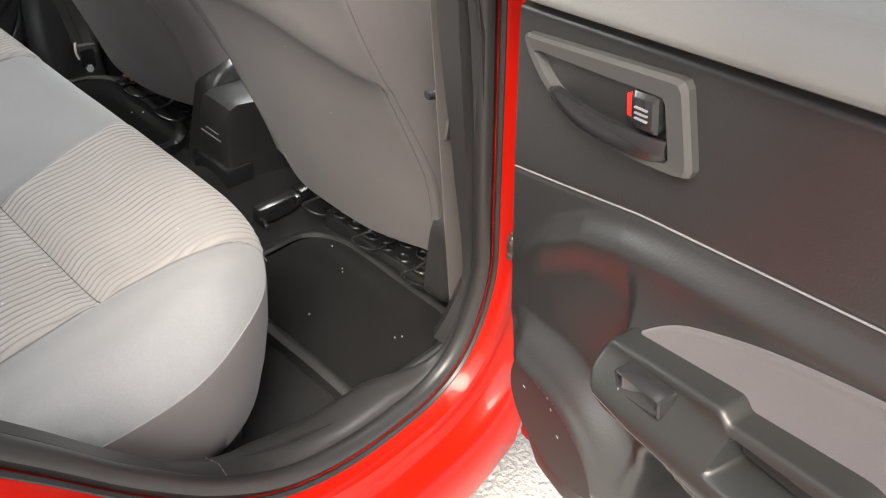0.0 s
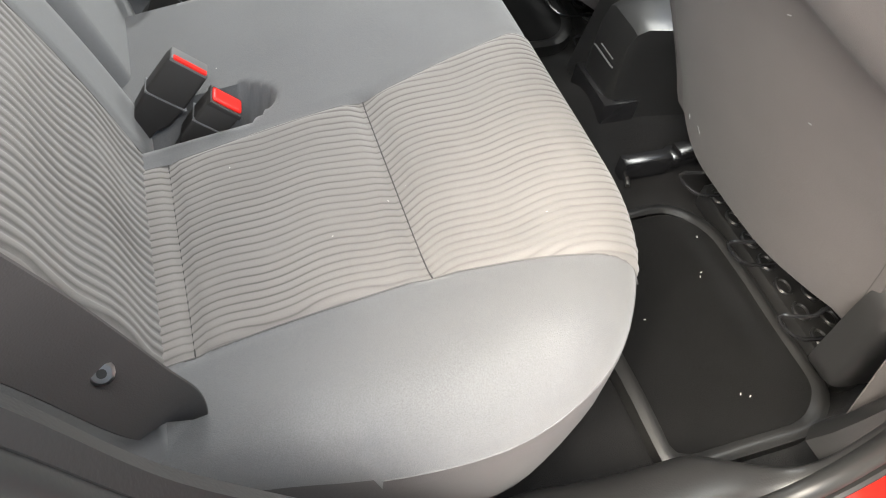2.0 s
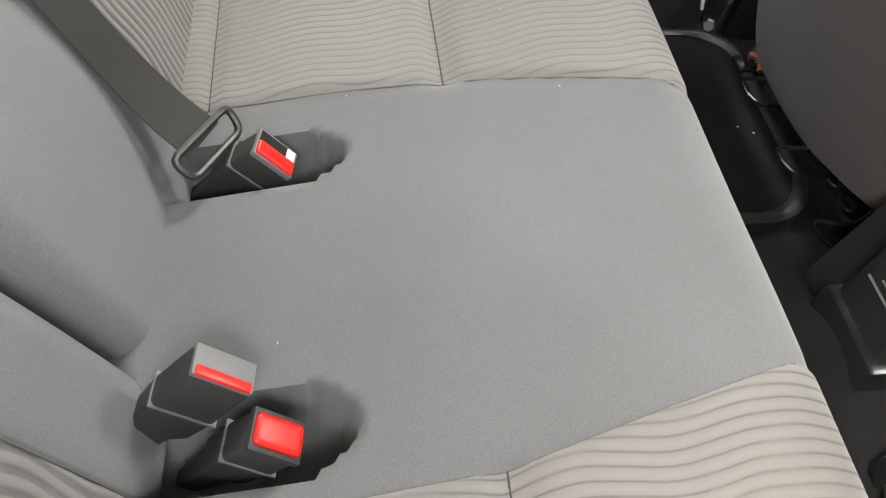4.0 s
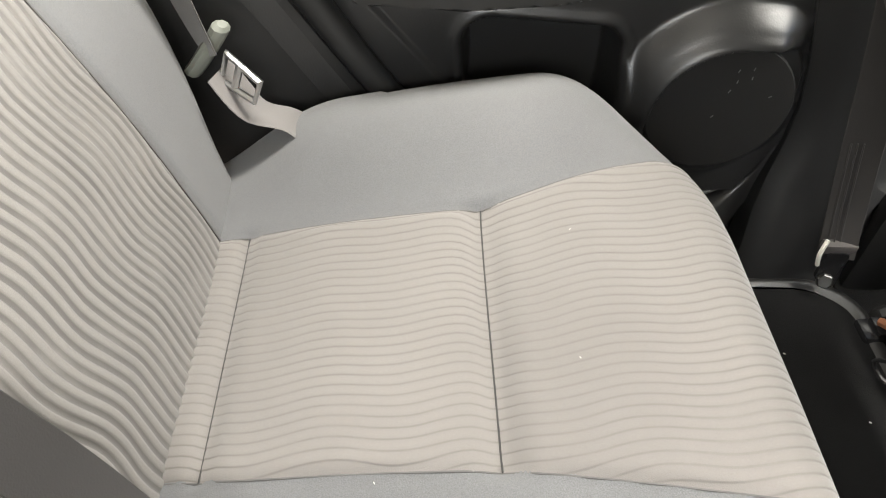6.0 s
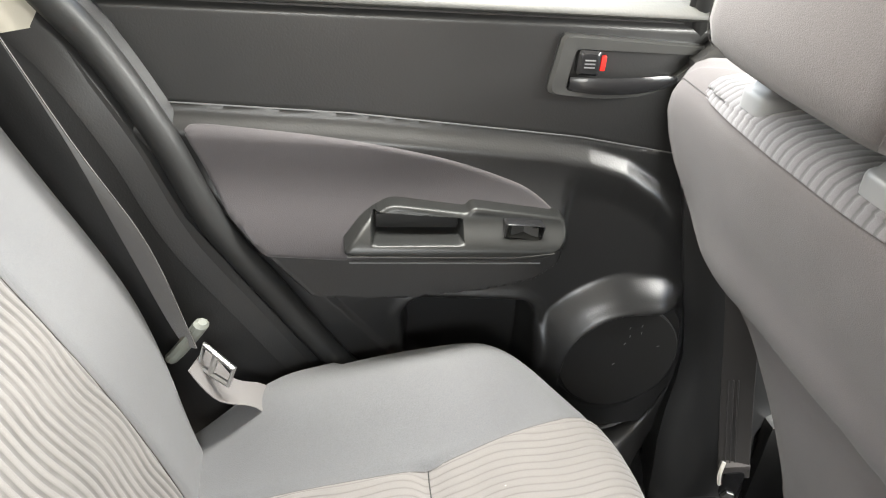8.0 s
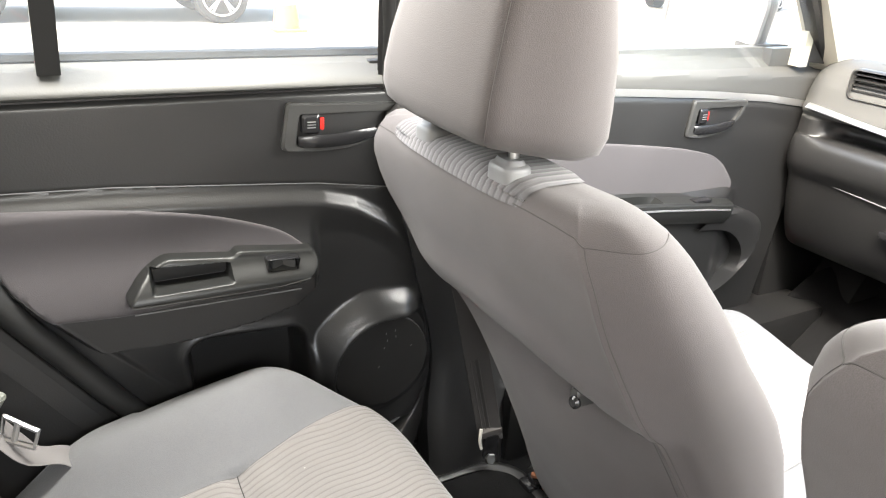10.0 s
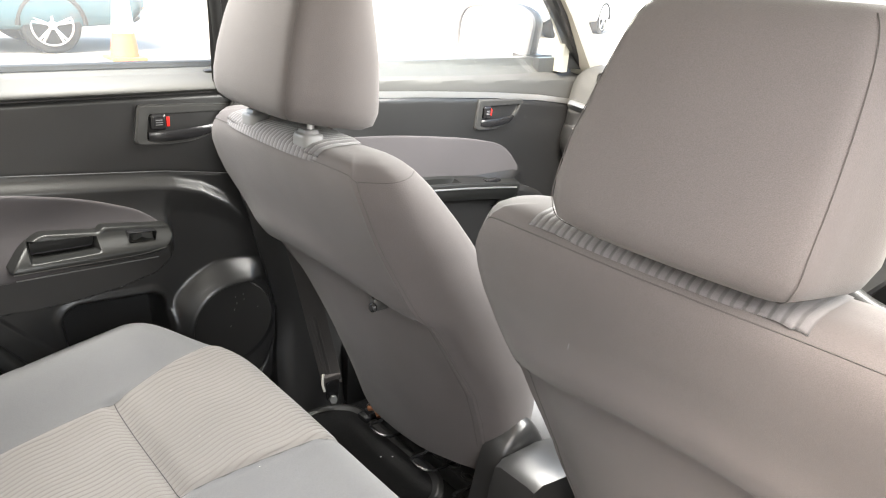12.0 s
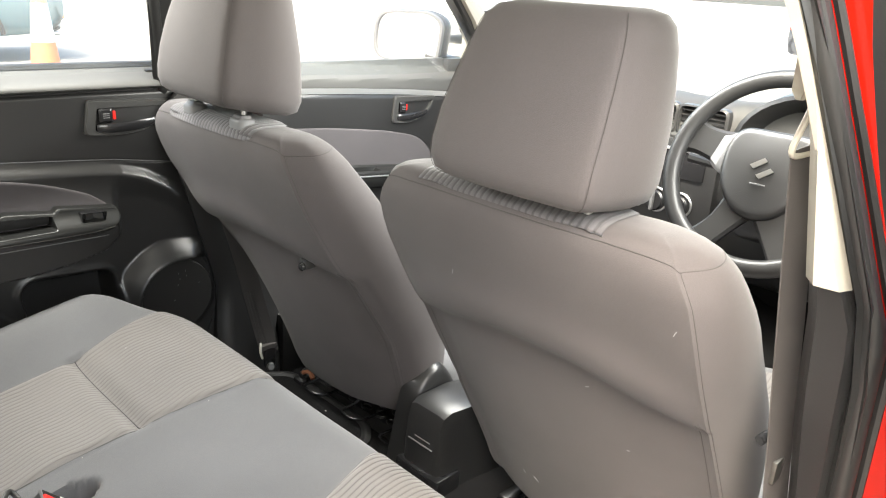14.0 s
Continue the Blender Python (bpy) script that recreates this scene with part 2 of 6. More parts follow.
def glass_material(name="clear_glass", tint=(0.93, 0.96, 0.94)):
    m = bpy.data.materials.new(name)
    m.use_nodes = True
    nt = m.node_tree
    nt.nodes.remove(nt.nodes["Principled BSDF"])
    clear, gloss, mixer = nt.nodes.new("ShaderNodeBsdfTransparent"), nt.nodes.new("ShaderNodeBsdfGlossy"), nt.nodes.new("ShaderNodeMixShader")
    clear.inputs[0].default_value = (*tint, 1)
    gloss.inputs["Roughness"].default_value = 0.02
    mixer.inputs[0].default_value = 0.06
    nt.links.new(clear.outputs[0], mixer.inputs[1])
    nt.links.new(gloss.outputs[0], mixer.inputs[2])
    # a translucent share washes the view pale, standing in for glare
    haze, haze_mix = nt.nodes.new("ShaderNodeBsdfTranslucent"), nt.nodes.new("ShaderNodeMixShader")
    haze.inputs[0].default_value = (0.85, 0.85, 0.82, 1)
    haze_mix.inputs[0].default_value = 0.07
    nt.links.new(mixer.outputs[0], haze_mix.inputs[1])
    nt.links.new(haze.outputs[0], haze_mix.inputs[2])
    nt.links.new(haze_mix.outputs[0], nt.nodes["Material Output"].inputs[0])
    return m


GLASS = glass_material()
# darkening added to the unseen rear pane to cut light from behind
DARKENED = glass_material("light_cutting_glass", (0.42, 0.44, 0.43))


# ---- building helpers ----
def thing(name, at=(0, 0, 0), label="", category="", group="", kind=""):
    ob = new(name)
    ob.location = at
    ob.empty_display_size = 0.05
    return tagged(ob, label, category, group, kind)


def part(name, bm, mat, parent=None, label="", sharp=38, shadow=True):
    """Link a bmesh, given in world metres of the closed car, as one mesh object under a thing."""
    bmesh.ops.remove_doubles(bm, verts=bm.verts, dist=1e-6)
    bmesh.ops.recalc_face_normals(bm, faces=bm.faces)
    me = bpy.data.meshes.new(name)
    bm.to_mesh(me)
    bm.free()
    for m in mat if isinstance(mat, (list, tuple)) else [mat]:
        me.materials.append(m)
    me.polygons.foreach_set("use_smooth", [True] * len(me.polygons))
    me.set_sharp_from_angle(angle=radians(sharp))
    ob = new(name, me)
    if parent is not None:
        base = Vector()
        p = parent
        while p is not None:
            base += p.location
            p = p.parent
        ob.parent = parent
        ob.location = -base
    ob.visible_shadow = shadow
    return tagged(ob, label)


def catmull(pts, n=6, closed=False):
    pts = [Vector(p) for p in pts]
    out, k = [], len(pts)
    for i in range(k if closed else k - 1):
        if closed:
            a, b, c, d = pts[(i - 1) % k], pts[i], pts[(i + 1) % k], pts[(i + 2) % k]
        else:
            a, b, c, d = pts[max(i - 1, 0)], pts[i], pts[i + 1], pts[min(i + 2, k - 1)]
        for j in range(n):
            t = j / n
            out.append(0.5 * (2 * b + (c - a) * t + (2 * a - 5 * b + 4 * c - d) * t * t + (3 * b - a - 3 * c + d) * t ** 3))
    if not closed:
        out.append(pts[-1])
    return out


def rounded(pts, radii, seg=6):
    """A closed 2D outline with rounded corners."""
    out, n = [], len(pts)
    for i in range(n):
        p, a, b = Vector(pts[i]), Vector(pts[i - 1]), Vector(pts[(i + 1) % n])
        r = radii[i] if isinstance(radii, (list, tuple)) else radii
        u, v = (a - p).normalized(), (b - p).normalized()
        d = min(r, (a - p).length * 0.49, (b - p).length * 0.49)
        for k in range(seg + 1):
            t = k / seg
            out.append(p + u * d * (1 - t) ** 2 + v * d * t ** 2)
    return out


def resample(loop, n):
    pts = loop + [loop[0]]
    lens = [0.0]
    for a, b in zip(pts, pts[1:]):
        lens.append(lens[-1] + (b - a).length)
    out, k = [], 0
    for i in range(n):
        s = lens[-1] * i / n
        while lens[k + 1] < s:
            k += 1
        t = (s - lens[k]) / max(lens[k + 1] - lens[k], 1e-9)
        out.append(pts[k].lerp(pts[k + 1], t))
    return out


def bridge(bm, a, b, closed=True):
    n = len(a)
    for i in range(n if closed else n - 1):
        j = (i + 1) % n
        vs = [a[i], a[j], b[j], b[i]]
        if len(set(vs)) == 4:
            bm.faces.new(vs)


def loft(rings, closed=True, caps=True, bm=None):
    """A skin over rings of 3D points with equal counts."""
    bm = bm or bmesh.new()
    vs = [[bm.verts.new(p) for p in r] for r in rings]
    for a, b in zip(vs, vs[1:]):
        bridge(bm, a, b, closed)
    if caps and closed:
        bm.faces.new(vs[0][::-1])
        bm.faces.new(vs[-1])
    return bm


STEPS = (0, 0.006, 0.014, 0.026, 0.042, 0.062, 0.088, 0.12, 0.16, 0.205, 0.25, 0.3, 0.35, 0.4, 0.45, 0.5, 0.55, 0.6, 0.65, 0.7, 0.75, 0.8, 0.85, 0.9, 0.95, 1.0)


def pad(outline, core, fn, skirt=(), steps=STEPS, bm=None):
    """A pad over a 2D outline: rings shrink towards the segment core; fn(q, d) gives the 3D point at d metres from the rim; skirt: functions of q for rings below the rim."""
    bm = bm or bmesh.new()
    a, b = Vector(core[0]), Vector(core[1])
    ab = b - a
    mids = [a + ab * max(0, min(1, (p - a).dot(ab) / max(ab.length_squared, 1e-12))) for p in outline]
    rings = [[bm.verts.new(f(p)) for p in outline] for f in skirt]
    for e in steps:
        rings.append([bm.verts.new(fn(p.lerp(c, e), (p - c).length * e)) for p, c in zip(outline, mids)])
    for r, s in zip(rings, rings[1:]):
        bridge(bm, r, s)
    if rings and skirt:
        bm.faces.new(rings[0])
    bmesh.ops.remove_doubles(bm, verts=bm.verts, dist=1e-5)
    return bm


def roll(d, r):
    """How far a rounded rim of radius r lies below its face at d from the rim."""
    return 0.0 if d >= r else r - math.sqrt(max(0.0, r * r - (r - d) ** 2))


def box(lo, hi, r=0.0, seg=2, bm=None, m=None):
    bm = bm or bmesh.new()
    made = bmesh.ops.create_cube(bm, size=1)["verts"]
    c, s = (Vector(lo) + Vector(hi)) / 2, Vector(hi) - Vector(lo)
    for v in made:
        v.co = Vector((v.co.x * s.x, v.co.y * s.y, v.co.z * s.z)) + c
    if r:
        es = list({e for v in made for e in v.link_edges})
        got = bmesh.ops.bevel(bm, geom=es, offset=r, segments=seg, profile=0.6, affect="EDGES")
        made = list({v for f in got["faces"] for v in f.verts} | {v for v in made if v.is_valid})
    if m is not None:
        bmesh.ops.transform(bm, matrix=m, verts=[v for v in made if v.is_valid])
    return bm


def tube(pts, r, n=8, closed=False, bm=None, flat=1.0):
    """A round (or flattened) bar along points."""
    pts = [Vector(p) for p in pts]
    bm = bm or bmesh.new()
    rings, up = [], None
    for i, p in enumerate(pts):
        a, b = (pts[i - 1], pts[(i + 1) % len(pts)]) if closed else (pts[max(i - 1, 0)], pts[min(i + 1, len(pts) - 1)])
        t = (b - a).normalized()
        if up is None:
            up = t.orthogonal().normalized()
        up = (up - t * up.dot(t)).normalized()
        side = t.cross(up)
        rr = r[i] if isinstance(r, (list, tuple)) else r
        rings.append([bm.verts.new(p + (up * math.cos(2 * math.pi * k / n) * flat + side * math.sin(2 * math.pi * k / n)) * rr) for k in range(n)])
    for a, b in zip(rings, rings[1:]):
        bridge(bm, a, b)
    if closed:
        bridge(bm, rings[-1], rings[0])
    else:
        bm.faces.new(rings[0][::-1])
        bm.faces.new(rings[-1])
    return bm


def ribbon(pts, across, width, thick=0.0016, bm=None, n=6):
    """Webbing along points; across: the width's direction at each control point."""
    mid, acr = catmull(pts, n), catmull(across, n)
    bm = bm or bmesh.new()
    rings = []
    for i, p in enumerate(mid):
        t = (mid[min(i + 1, len(mid) - 1)] - mid[max(i - 1, 0)]).normalized()
        s = (acr[i] - t * acr[i].dot(t)).normalized()
        u = t.cross(s)
        w, h = width / 2, thick / 2
        rings.append([p + s * a * w + u * b * h for a, b in ((-1, 0), (-0.96, -1), (-0.4, -1), (0.4, -1), (0.96, -1), (1, 0), (0.96, 1), (0.4, 1), (-0.4, 1), (-0.96, 1))])
    return loft(rings, bm=bm)


def disc(c, normal, r, depth, n=28, bm=None, bevel=0.0):
    """A cylinder whose face is at c and looks along normal."""
    bm = bm or bmesh.new()
    w = Vector(normal).normalized()
    u = w.orthogonal().normalized()
    v = w.cross(u)
    c = Vector(c)

    def ring(rad, off):
        return [c + (u * math.cos(2 * math.pi * k / n) + v * math.sin(2 * math.pi * k / n)) * rad + w * off for k in range(n)]

    rs = [ring(r, -depth), ring(r, -bevel), ring(r - bevel, 0)] if bevel else [ring(r, -depth), ring(r, 0)]
    return loft(rs, bm=bm)


def interp(z, table):
    if z <= table[0][0]:
        return table[0][1]
    for (a, fa), (b, fb) in zip(table, table[1:]):
        if z <= b:
            return fa + (fb - fa) * (z - a) / (b - a)
    return table[-1][1]


def soft(x, a, b):
    t = max(0.0, min(1.0, (x - a) / (b - a)))
    return t * t * (3 - 2 * t)


def bell(x, w):
    return math.exp(-(x / w) ** 2)


# cross sections of ribs: place across one rib, height, and share of pale yarn
PLEAT = ((0.0, 0.0, 0.45), (0.07, 0.3, 0.7), (0.3, 0.75, 0.95), (0.55, 1.0, 1.0), (0.80, 1.0, 0.8), (0.88, 0.9, 0.25), (0.93, 0.15, 0.0), (0.975, 0.0, 0.2))
BROAD = ((0.0, 0.0, 0.0), (0.2, 0.05, 0.05), (0.27, 0.6, 0.8), (0.4, 1.0, 1.0), (0.6, 1.0, 0.95), (0.74, 0.9, 0.9), (0.82, 0.3, 0.35), (0.9, 0.0, 0.0))
NARROW = ((0.0, 0.0, 0.0), (0.12, 0.1, 0.1), (0.22, 0.7, 1.0), (0.5, 1.0, 1.0), (0.78, 0.7, 1.0), (0.9, 0.1, 0.1))


def rib_cloth(name, at, out, us, vs, pitch, high, waver, prof, mat, parent, seed=0.0, label="ribbed cloth panel", flip=False):
    """A sewn-in panel of ribbed cloth: at(u, v) gives the surface's point; ribs run along v, wavering in step; us(v): range of u."""
    bm = bmesh.new()
    lay = bm.verts.layers.float.new("rib")
    if flip:
        prof = [(1.0 - w, h, c) for w, h, c in reversed(prof)]
    lo, hi = min(us(v)[0] for v in vs), max(us(v)[1] for v in vs)
    marks = [((k + w) * pitch, h, c) for k in range(int(lo / pitch) - 3, int(hi / pitch) + 4) for w, h, c in prof]
    rows = []
    for v in vs:
        a, b = us(v)
        row = []
        for u, h, c in marks:
            off = waver * (0.9 * math.sin(57 * v + 5 * u + seed) + 1.1 * noise.noise(Vector((u * 5, v * 11, seed))) + 0.25 * noise.noise(Vector((u * 30, v * 40, seed + 5))))
            h = h * (0.8 + 0.4 * noise.noise(Vector((u * 14, v * 9, seed + 9))))
            x = u + off
            gap = min(x - a, b - x)
            row.append((max(a, min(b, x)), v, h * soft(gap, 0.0, 0.004), c))
        rows.append(row)
    n, m = len(rows), len(marks)
    pts = [[Vector(at(u, v)) for u, v, h, c in r] for r in rows]
    grid = []
    for i in range(n):
        line = []
        v0, v1 = rows[max(i - 1, 0)], rows[min(i + 1, n - 1)]
        for j in range(m):
            u, v = rows[i][j][:2]
            e = 0.003
            a, b = us(v)
            du = Vector(at(min(b, u + e), v)) - Vector(at(max(a, u - e), v))
            dv = pts[min(i + 1, n - 1)][j] - pts[max(i - 1, 0)][j]
            nn = du.cross(dv).normalized()
            nn = -nn if nn.dot(out) < 0 else nn
            ends = min(1.0, min(i, n - 1 - i) / 1.5)
            vert = bm.verts.new(pts[i][j] + nn * (0.0009 + high * rows[i][j][2] * ends))
            vert[lay] = rows[i][j][3]
            line.append(vert)
        grid.append(line)
    for i in range(n - 1):
        for j in range(m - 1):
            if rows[i][j + 1][0] - rows[i][j][0] > 1e-7 or rows[i + 1][j + 1][0] - rows[i + 1][j][0] > 1e-7:
                bm.faces.new((grid[i][j], grid[i][j + 1], grid[i + 1][j + 1], grid[i + 1][j]))
    bmesh.ops.delete(bm, geom=[q for q in bm.verts if not q.link_faces], context="VERTS")
    return part(name, bm, mat, parent, label, sharp=180)


# ---- ground ----
bm = bmesh.new()
bmesh.ops.create_grid(bm, x_segments=60, y_segments=60, size=400)
tagged(part("ground", bm, GROUND), "pale bright gravelled concrete yard in daylight", "ground", kind="structure")

# ---- car body ----
car = thing("hatchback_car", (0, 0.6, 0), "red hatchback with its rear door open, parked on concrete", "car")


def inward(z):
    """How far the upper side leans in."""
    return 0.34 * max(0.0, z - 0.97)


def centred(path):
    c = Vector((0, 0))
    for p in path:
        c += p
    return c / len(path)


OPENING = catmull([Vector(p) for p in ((-0.02, 0.96), (0.028, 0.87), (0.072, 0.768), (0.142, 0.665), (0.205, 0.575), (0.28, 0.487), (0.37, 0.415), (0.47, 0.379), (0.57, 0.372), (0.632, 0.383), (0.672, 0.415),
                                          (0.695, 0.475), (0.70, 0.558), (0.682, 0.644), (0.649, 0.79), (0.627, 0.885), (0.60, 1.0), (0.572, 1.15), (0.535, 1.29), (0.45, 1.395), (0.2, 1.415), (-0.02, 1.37), (-0.12, 1.22), (-0.09, 1.08))], 6, closed=True)


def sweep(path, profile, side=1, closed=True):
    """A profile of (x, outward offset) carried round a closed path in the y-z plane."""
    n = len(path)
    rings = []
    for i, p in enumerate(path):
        t = path[(i + 1) % n] - path[i - 1]
        o = Vector((t.y, -t.x)).normalized()
        lim = 0.225 - 0.125 * soft(o.x, 0.3, 0.8)
        rings.append([Vector((side * (x - inward(p.y + o.y * min(f, lim))), p.x + o.x * min(f, lim), p.y + o.y * min(f, lim))) for x, f in profile])
    bm = bmesh.new()
    vs = [[bm.verts.new(q) for q in r] for r in rings]
    for a, b in zip(vs, vs[1:] + vs[:1]):
        bridge(bm, a, b, closed)
    return bm


SEAL = [(0.692 + 0.013 * math.cos(a), 0.004 + 0.012 * math.sin(a)) for a in [k * math.pi / 5 for k in range(10)]]
LIP = [(0.708 + 0.006 * math.cos(a), 0.016 + 0.006 * math.sin(a)) for a in [k * math.pi / 4 for k in range(8)]]
FRAME = [(0.70, 0.012), (0.722, 0.014), (0.734, 0.02), (0.738, 0.034), (0.74, 0.05), (0.748, 0.058), (0.765, 0.063), (0.782, 0.072), (0.79, 0.088), (0.793, 0.12), (0.796, 0.17), (0.785, 0.215), (0.76, 0.225), (0.70, 0.215), (0.69, 0.10), (0.69, 0.012)]
for s in (1, -1):
    part("door_seal", sweep(OPENING, SEAL, s), RUBBER, car, "worn black rubber door seal")
    part("seal_lip", sweep(OPENING, LIP, s), RUBBER, car)
    bm = sweep(OPENING, FRAME, s)
    if s < 0:
        for f in bm.faces:
            c = f.calc_center_median()
            if -c.x + inward(c.z) < 0.757:
                f.material_index = 1
    part("side_frame", bm, [RED, RUBBER], car, "glossy red painted door frame and sill")

# sill trim and the arch trim that follow the opening inside
INNER = [(0.690, 0.004), (0.683, -0.002), (0.66, -0.004), (0.635, 0.0), (0.625, 0.004), (0.618, 0.008), (0.612, 0.014), (0.608, 0.022), (0.602, 0.06), (0.60, 0.11), (0.61, 0.11), (0.685, 0.02)]

SILL = [p for p in OPENING if p.y >= 0.96 and p.y < 1.2 and p.x < 0.0]
SILL.sort(key=lambda p: -p.y)
SILL += [p for p in OPENING if p.y < 0.95 and not (p.x > 0.5 and p.y > 0.56)]
ARCH_TRIM = [(0.690, 0.004), (0.684, -0.006), (0.672, -0.009), (0.660, -0.002), (0.656, 0.009), (0.664, 0.018), (0.668, 0.024), (0.660, 0.031), (0.650, 0.045), (0.645, 0.07), (0.66, 0.07), (0.685, 0.02)]


def trim_profile(p):
    k = soft(p.x, 0.40, 0.20)
    shrink = 1 - 0.8 * soft(p.x, 0.56, 0.685)
    return [(0.69 - shrink * (0.69 - ((1 - k) * a[0] + k * b[0])), shrink * ((1 - k) * a[1] + k * b[1])) for a, b in zip(INNER, ARCH_TRIM)]


def run_trim(path, side, lift=0.0):
    rings = []
    for i, p in enumerate(path):
        t = path[min(i + 1, len(path) - 1)] - path[max(i - 1, 0)]
        o = Vector((t.y, -t.x)).normalized()
        rings.append([Vector((side * (x - inward(p.y)), p.x + o.x * (f - lift), p.y + o.y * (f - lift))) for x, f in trim_profile(p)])
    return rings


for s in (1, -1):
    part("sill_trim", loft(run_trim(SILL, s)), BLACK, car, "black plastic sill plate")
    joint = min(range(len(SILL)), key=lambda i: abs(SILL[i].x - 0.30) + abs(SILL[i].y - 0.47))
    part("sill_joint", tube(run_trim(SILL, s, 0.0003)[joint][:9], 0.0011), DARK, car)
    if s < 0:
        path = []
        for i, p in enumerate(SILL):
            if p.x > 0.36:
                break
            t = SILL[min(i + 1, len(SILL) - 1)] - SILL[max(i - 1, 0)]
            o = Vector((t.y, -t.x)).normalized()
            path.append(Vector((-(0.648 - inward(p.y)), p.x + o.x * 0.010, p.y + o.y * 0.010)))
        part("inner_seal", tube(path, 0.017, 12), RUBBER, car, "thick black rubber seal")
    # side lining behind the opening
    rows = []
    for z, y in ((0.28, 0.52), (0.38, 0.47), (0.43, 0.36), (0.50, 0.275), (0.58, 0.21), (0.665, 0.15), (0.768, 0.08), (0.87, 0.035), (0.95, -0.01), (1.02, -0.06)):
        y -= 0.06 * soft(z, 0.40, 0.5)
        rows.append([Vector((s * (0.652 - 0.05 * k / 8), y + 0.012 - (y + 0.9) * k / 8, z)) for k in range(9)])
    part("side_lining", loft(rows, closed=False), BLACK, car, "black plastic side lining")

# rear quarter, front wing and the closed skin of the body
for s in (1, -1):
    bm = bmesh.new()
    rings = []
    for y, zlo, zhi, x in ((-0.95, 0.35, 0.98, 0.66), (-0.75, 0.25, 1.0, 0.74), (-0.4, 0.3, 1.0, 0.79), (-0.08, 0.8, 1.02, 0.793)):
        rings.append([Vector((s * (x - 0.03 * abs(k / 8 - 0.4)), y, zlo + (zhi - zlo) * k / 8)) for k in range(9)])
    part("quarter_panel", loft(rings, closed=False, bm=bm), RED, car)
    rings = []
    for y, zlo, zhi, x in ((1.72, 0.2, 0.99, 0.80), (2.1, 0.62, 0.96, 0.80), (2.5, 0.3, 0.88, 0.77), (2.75, 0.3, 0.75, 0.62)):
        rings.append([Vector((s * (x - 0.05 * abs(k / 8 - 0.45)), y, zlo + (zhi - zlo) * k / 8)) for k in range(9)])
    part("front_wing", loft(rings, closed=False), RED, car)
    # upper rear pillar
    part("rear_pillar", loft([[Vector((s * (0.69 - inward(z)), y, z)), Vector((s * (0.69 - inward(z)), y - w, z)), Vector((s * (0.64 - inward(z)), y - w, z)), Vector((s * (0.63 - inward(z)), y, z))] for y, w, z in ((-0.1, 0.6, 0.98), (-0.15, 0.5, 1.2), (-0.06, 0.5, 1.42))]), RED, car)
    part("rear_pillar_trim", loft([[Vector((s * (0.655 - inward(z)), y, z)), Vector((s * (0.62 - inward(z)), y - 0.03, z)), Vector((s * (0.61 - inward(z)), y - w, z)), Vector((s * (0.635 - inward(z)), y - w, z))] for y, w, z in ((-0.075, 0.4, 0.98), (-0.13, 0.4, 1.2), (-0.06, 0.45, 1.42))]), CREAM, car)
    # windscreen pillar, outside and trim
    part("front_pillar", loft([[Vector((s * x, y, z)) + Vector(o) for o in ((0, 0, 0), (0, 0.07, 0.0), (-s * 0.05, 0.09, 0), (-s * 0.06, 0.02, 0))] for x, y, z in ((0.735, 1.66, 0.99), (0.70, 1.5, 1.15), (0.63, 1.22, 1.37), (0.6, 1.08, 1.43))]), CREAM, car, "pale cream windscreen pillar")

roof = []
for y, z in ((-0.62, 1.36), (-0.4, 1.425), (0.1, 1.46), (0.6, 1.465), (1.0, 1.445), (1.1, 1.425)):
    roof.append([Vector((x, y, z - 0.09 * abs(x / 0.6) ** 3)) for x in [(-0.58 + 1.16 * k / 14) for k in range(15)]])
lining = [[p - Vector((0, 0, 0.035)) for p in r] for r in roof]
bm = loft(roof, closed=False)
part("roof", bm, RED, car)
part("headlining", loft(lining, closed=False), CREAM, car, "pale headlining")
# tailgate, parcel area and bulkhead close the cabin
part("tailgate", loft([[Vector((-0.6, y, z)), Vector((-0.2, y - 0.05, z)), Vector((0.2, y - 0.05, z)), Vector((0.6, y, z))] for y, z in ((-0.92, 0.4), (-0.97, 0.7), (-0.93, 0.98))], closed=False), RED, car)
part("rear_window", loft([[Vector((-0.58, y, z)), Vector((0, y - 0.03, z)), Vector((0.58, y, z))] for y, z in ((-0.92, 0.98), (-0.75, 1.2), (-0.62, 1.36))], closed=False), DARKENED, car, "tinted rear window", shadow=False)
part("windscreen", loft([[Vector((-w, y, z)), Vector((-w / 2, y + 0.05, z)), Vector((0, y + 0.07, z)), Vector((w / 2, y + 0.05, z)), Vector((w, y, z))] for w, y, z in ((0.70, 1.82, 0.985), (0.655, 1.45, 1.21), (0.58, 1.1, 1.42))], closed=False), GLASS, car, shadow=False)
part("bonnet", loft([[Vector((-0.72, y, z - 0.03)), Vector((-0.35, y, z)), Vector((0.35, y, z)), Vector((0.72, y, z - 0.03))] for y, z in ((1.84, 0.985), (2.2, 0.95), (2.6, 0.86), (2.78, 0.7), (2.8, 0.3))], closed=False), RED, car)

PILLAR_BACK = ((0.40, 0.69), (0.52, 0.708), (0.60, 0.69), (0.70, 0.66), (0.80, 0.634), (0.91, 0.603), (1.0, 0.583), (1.2, 0.55), (1.42, 0.47))
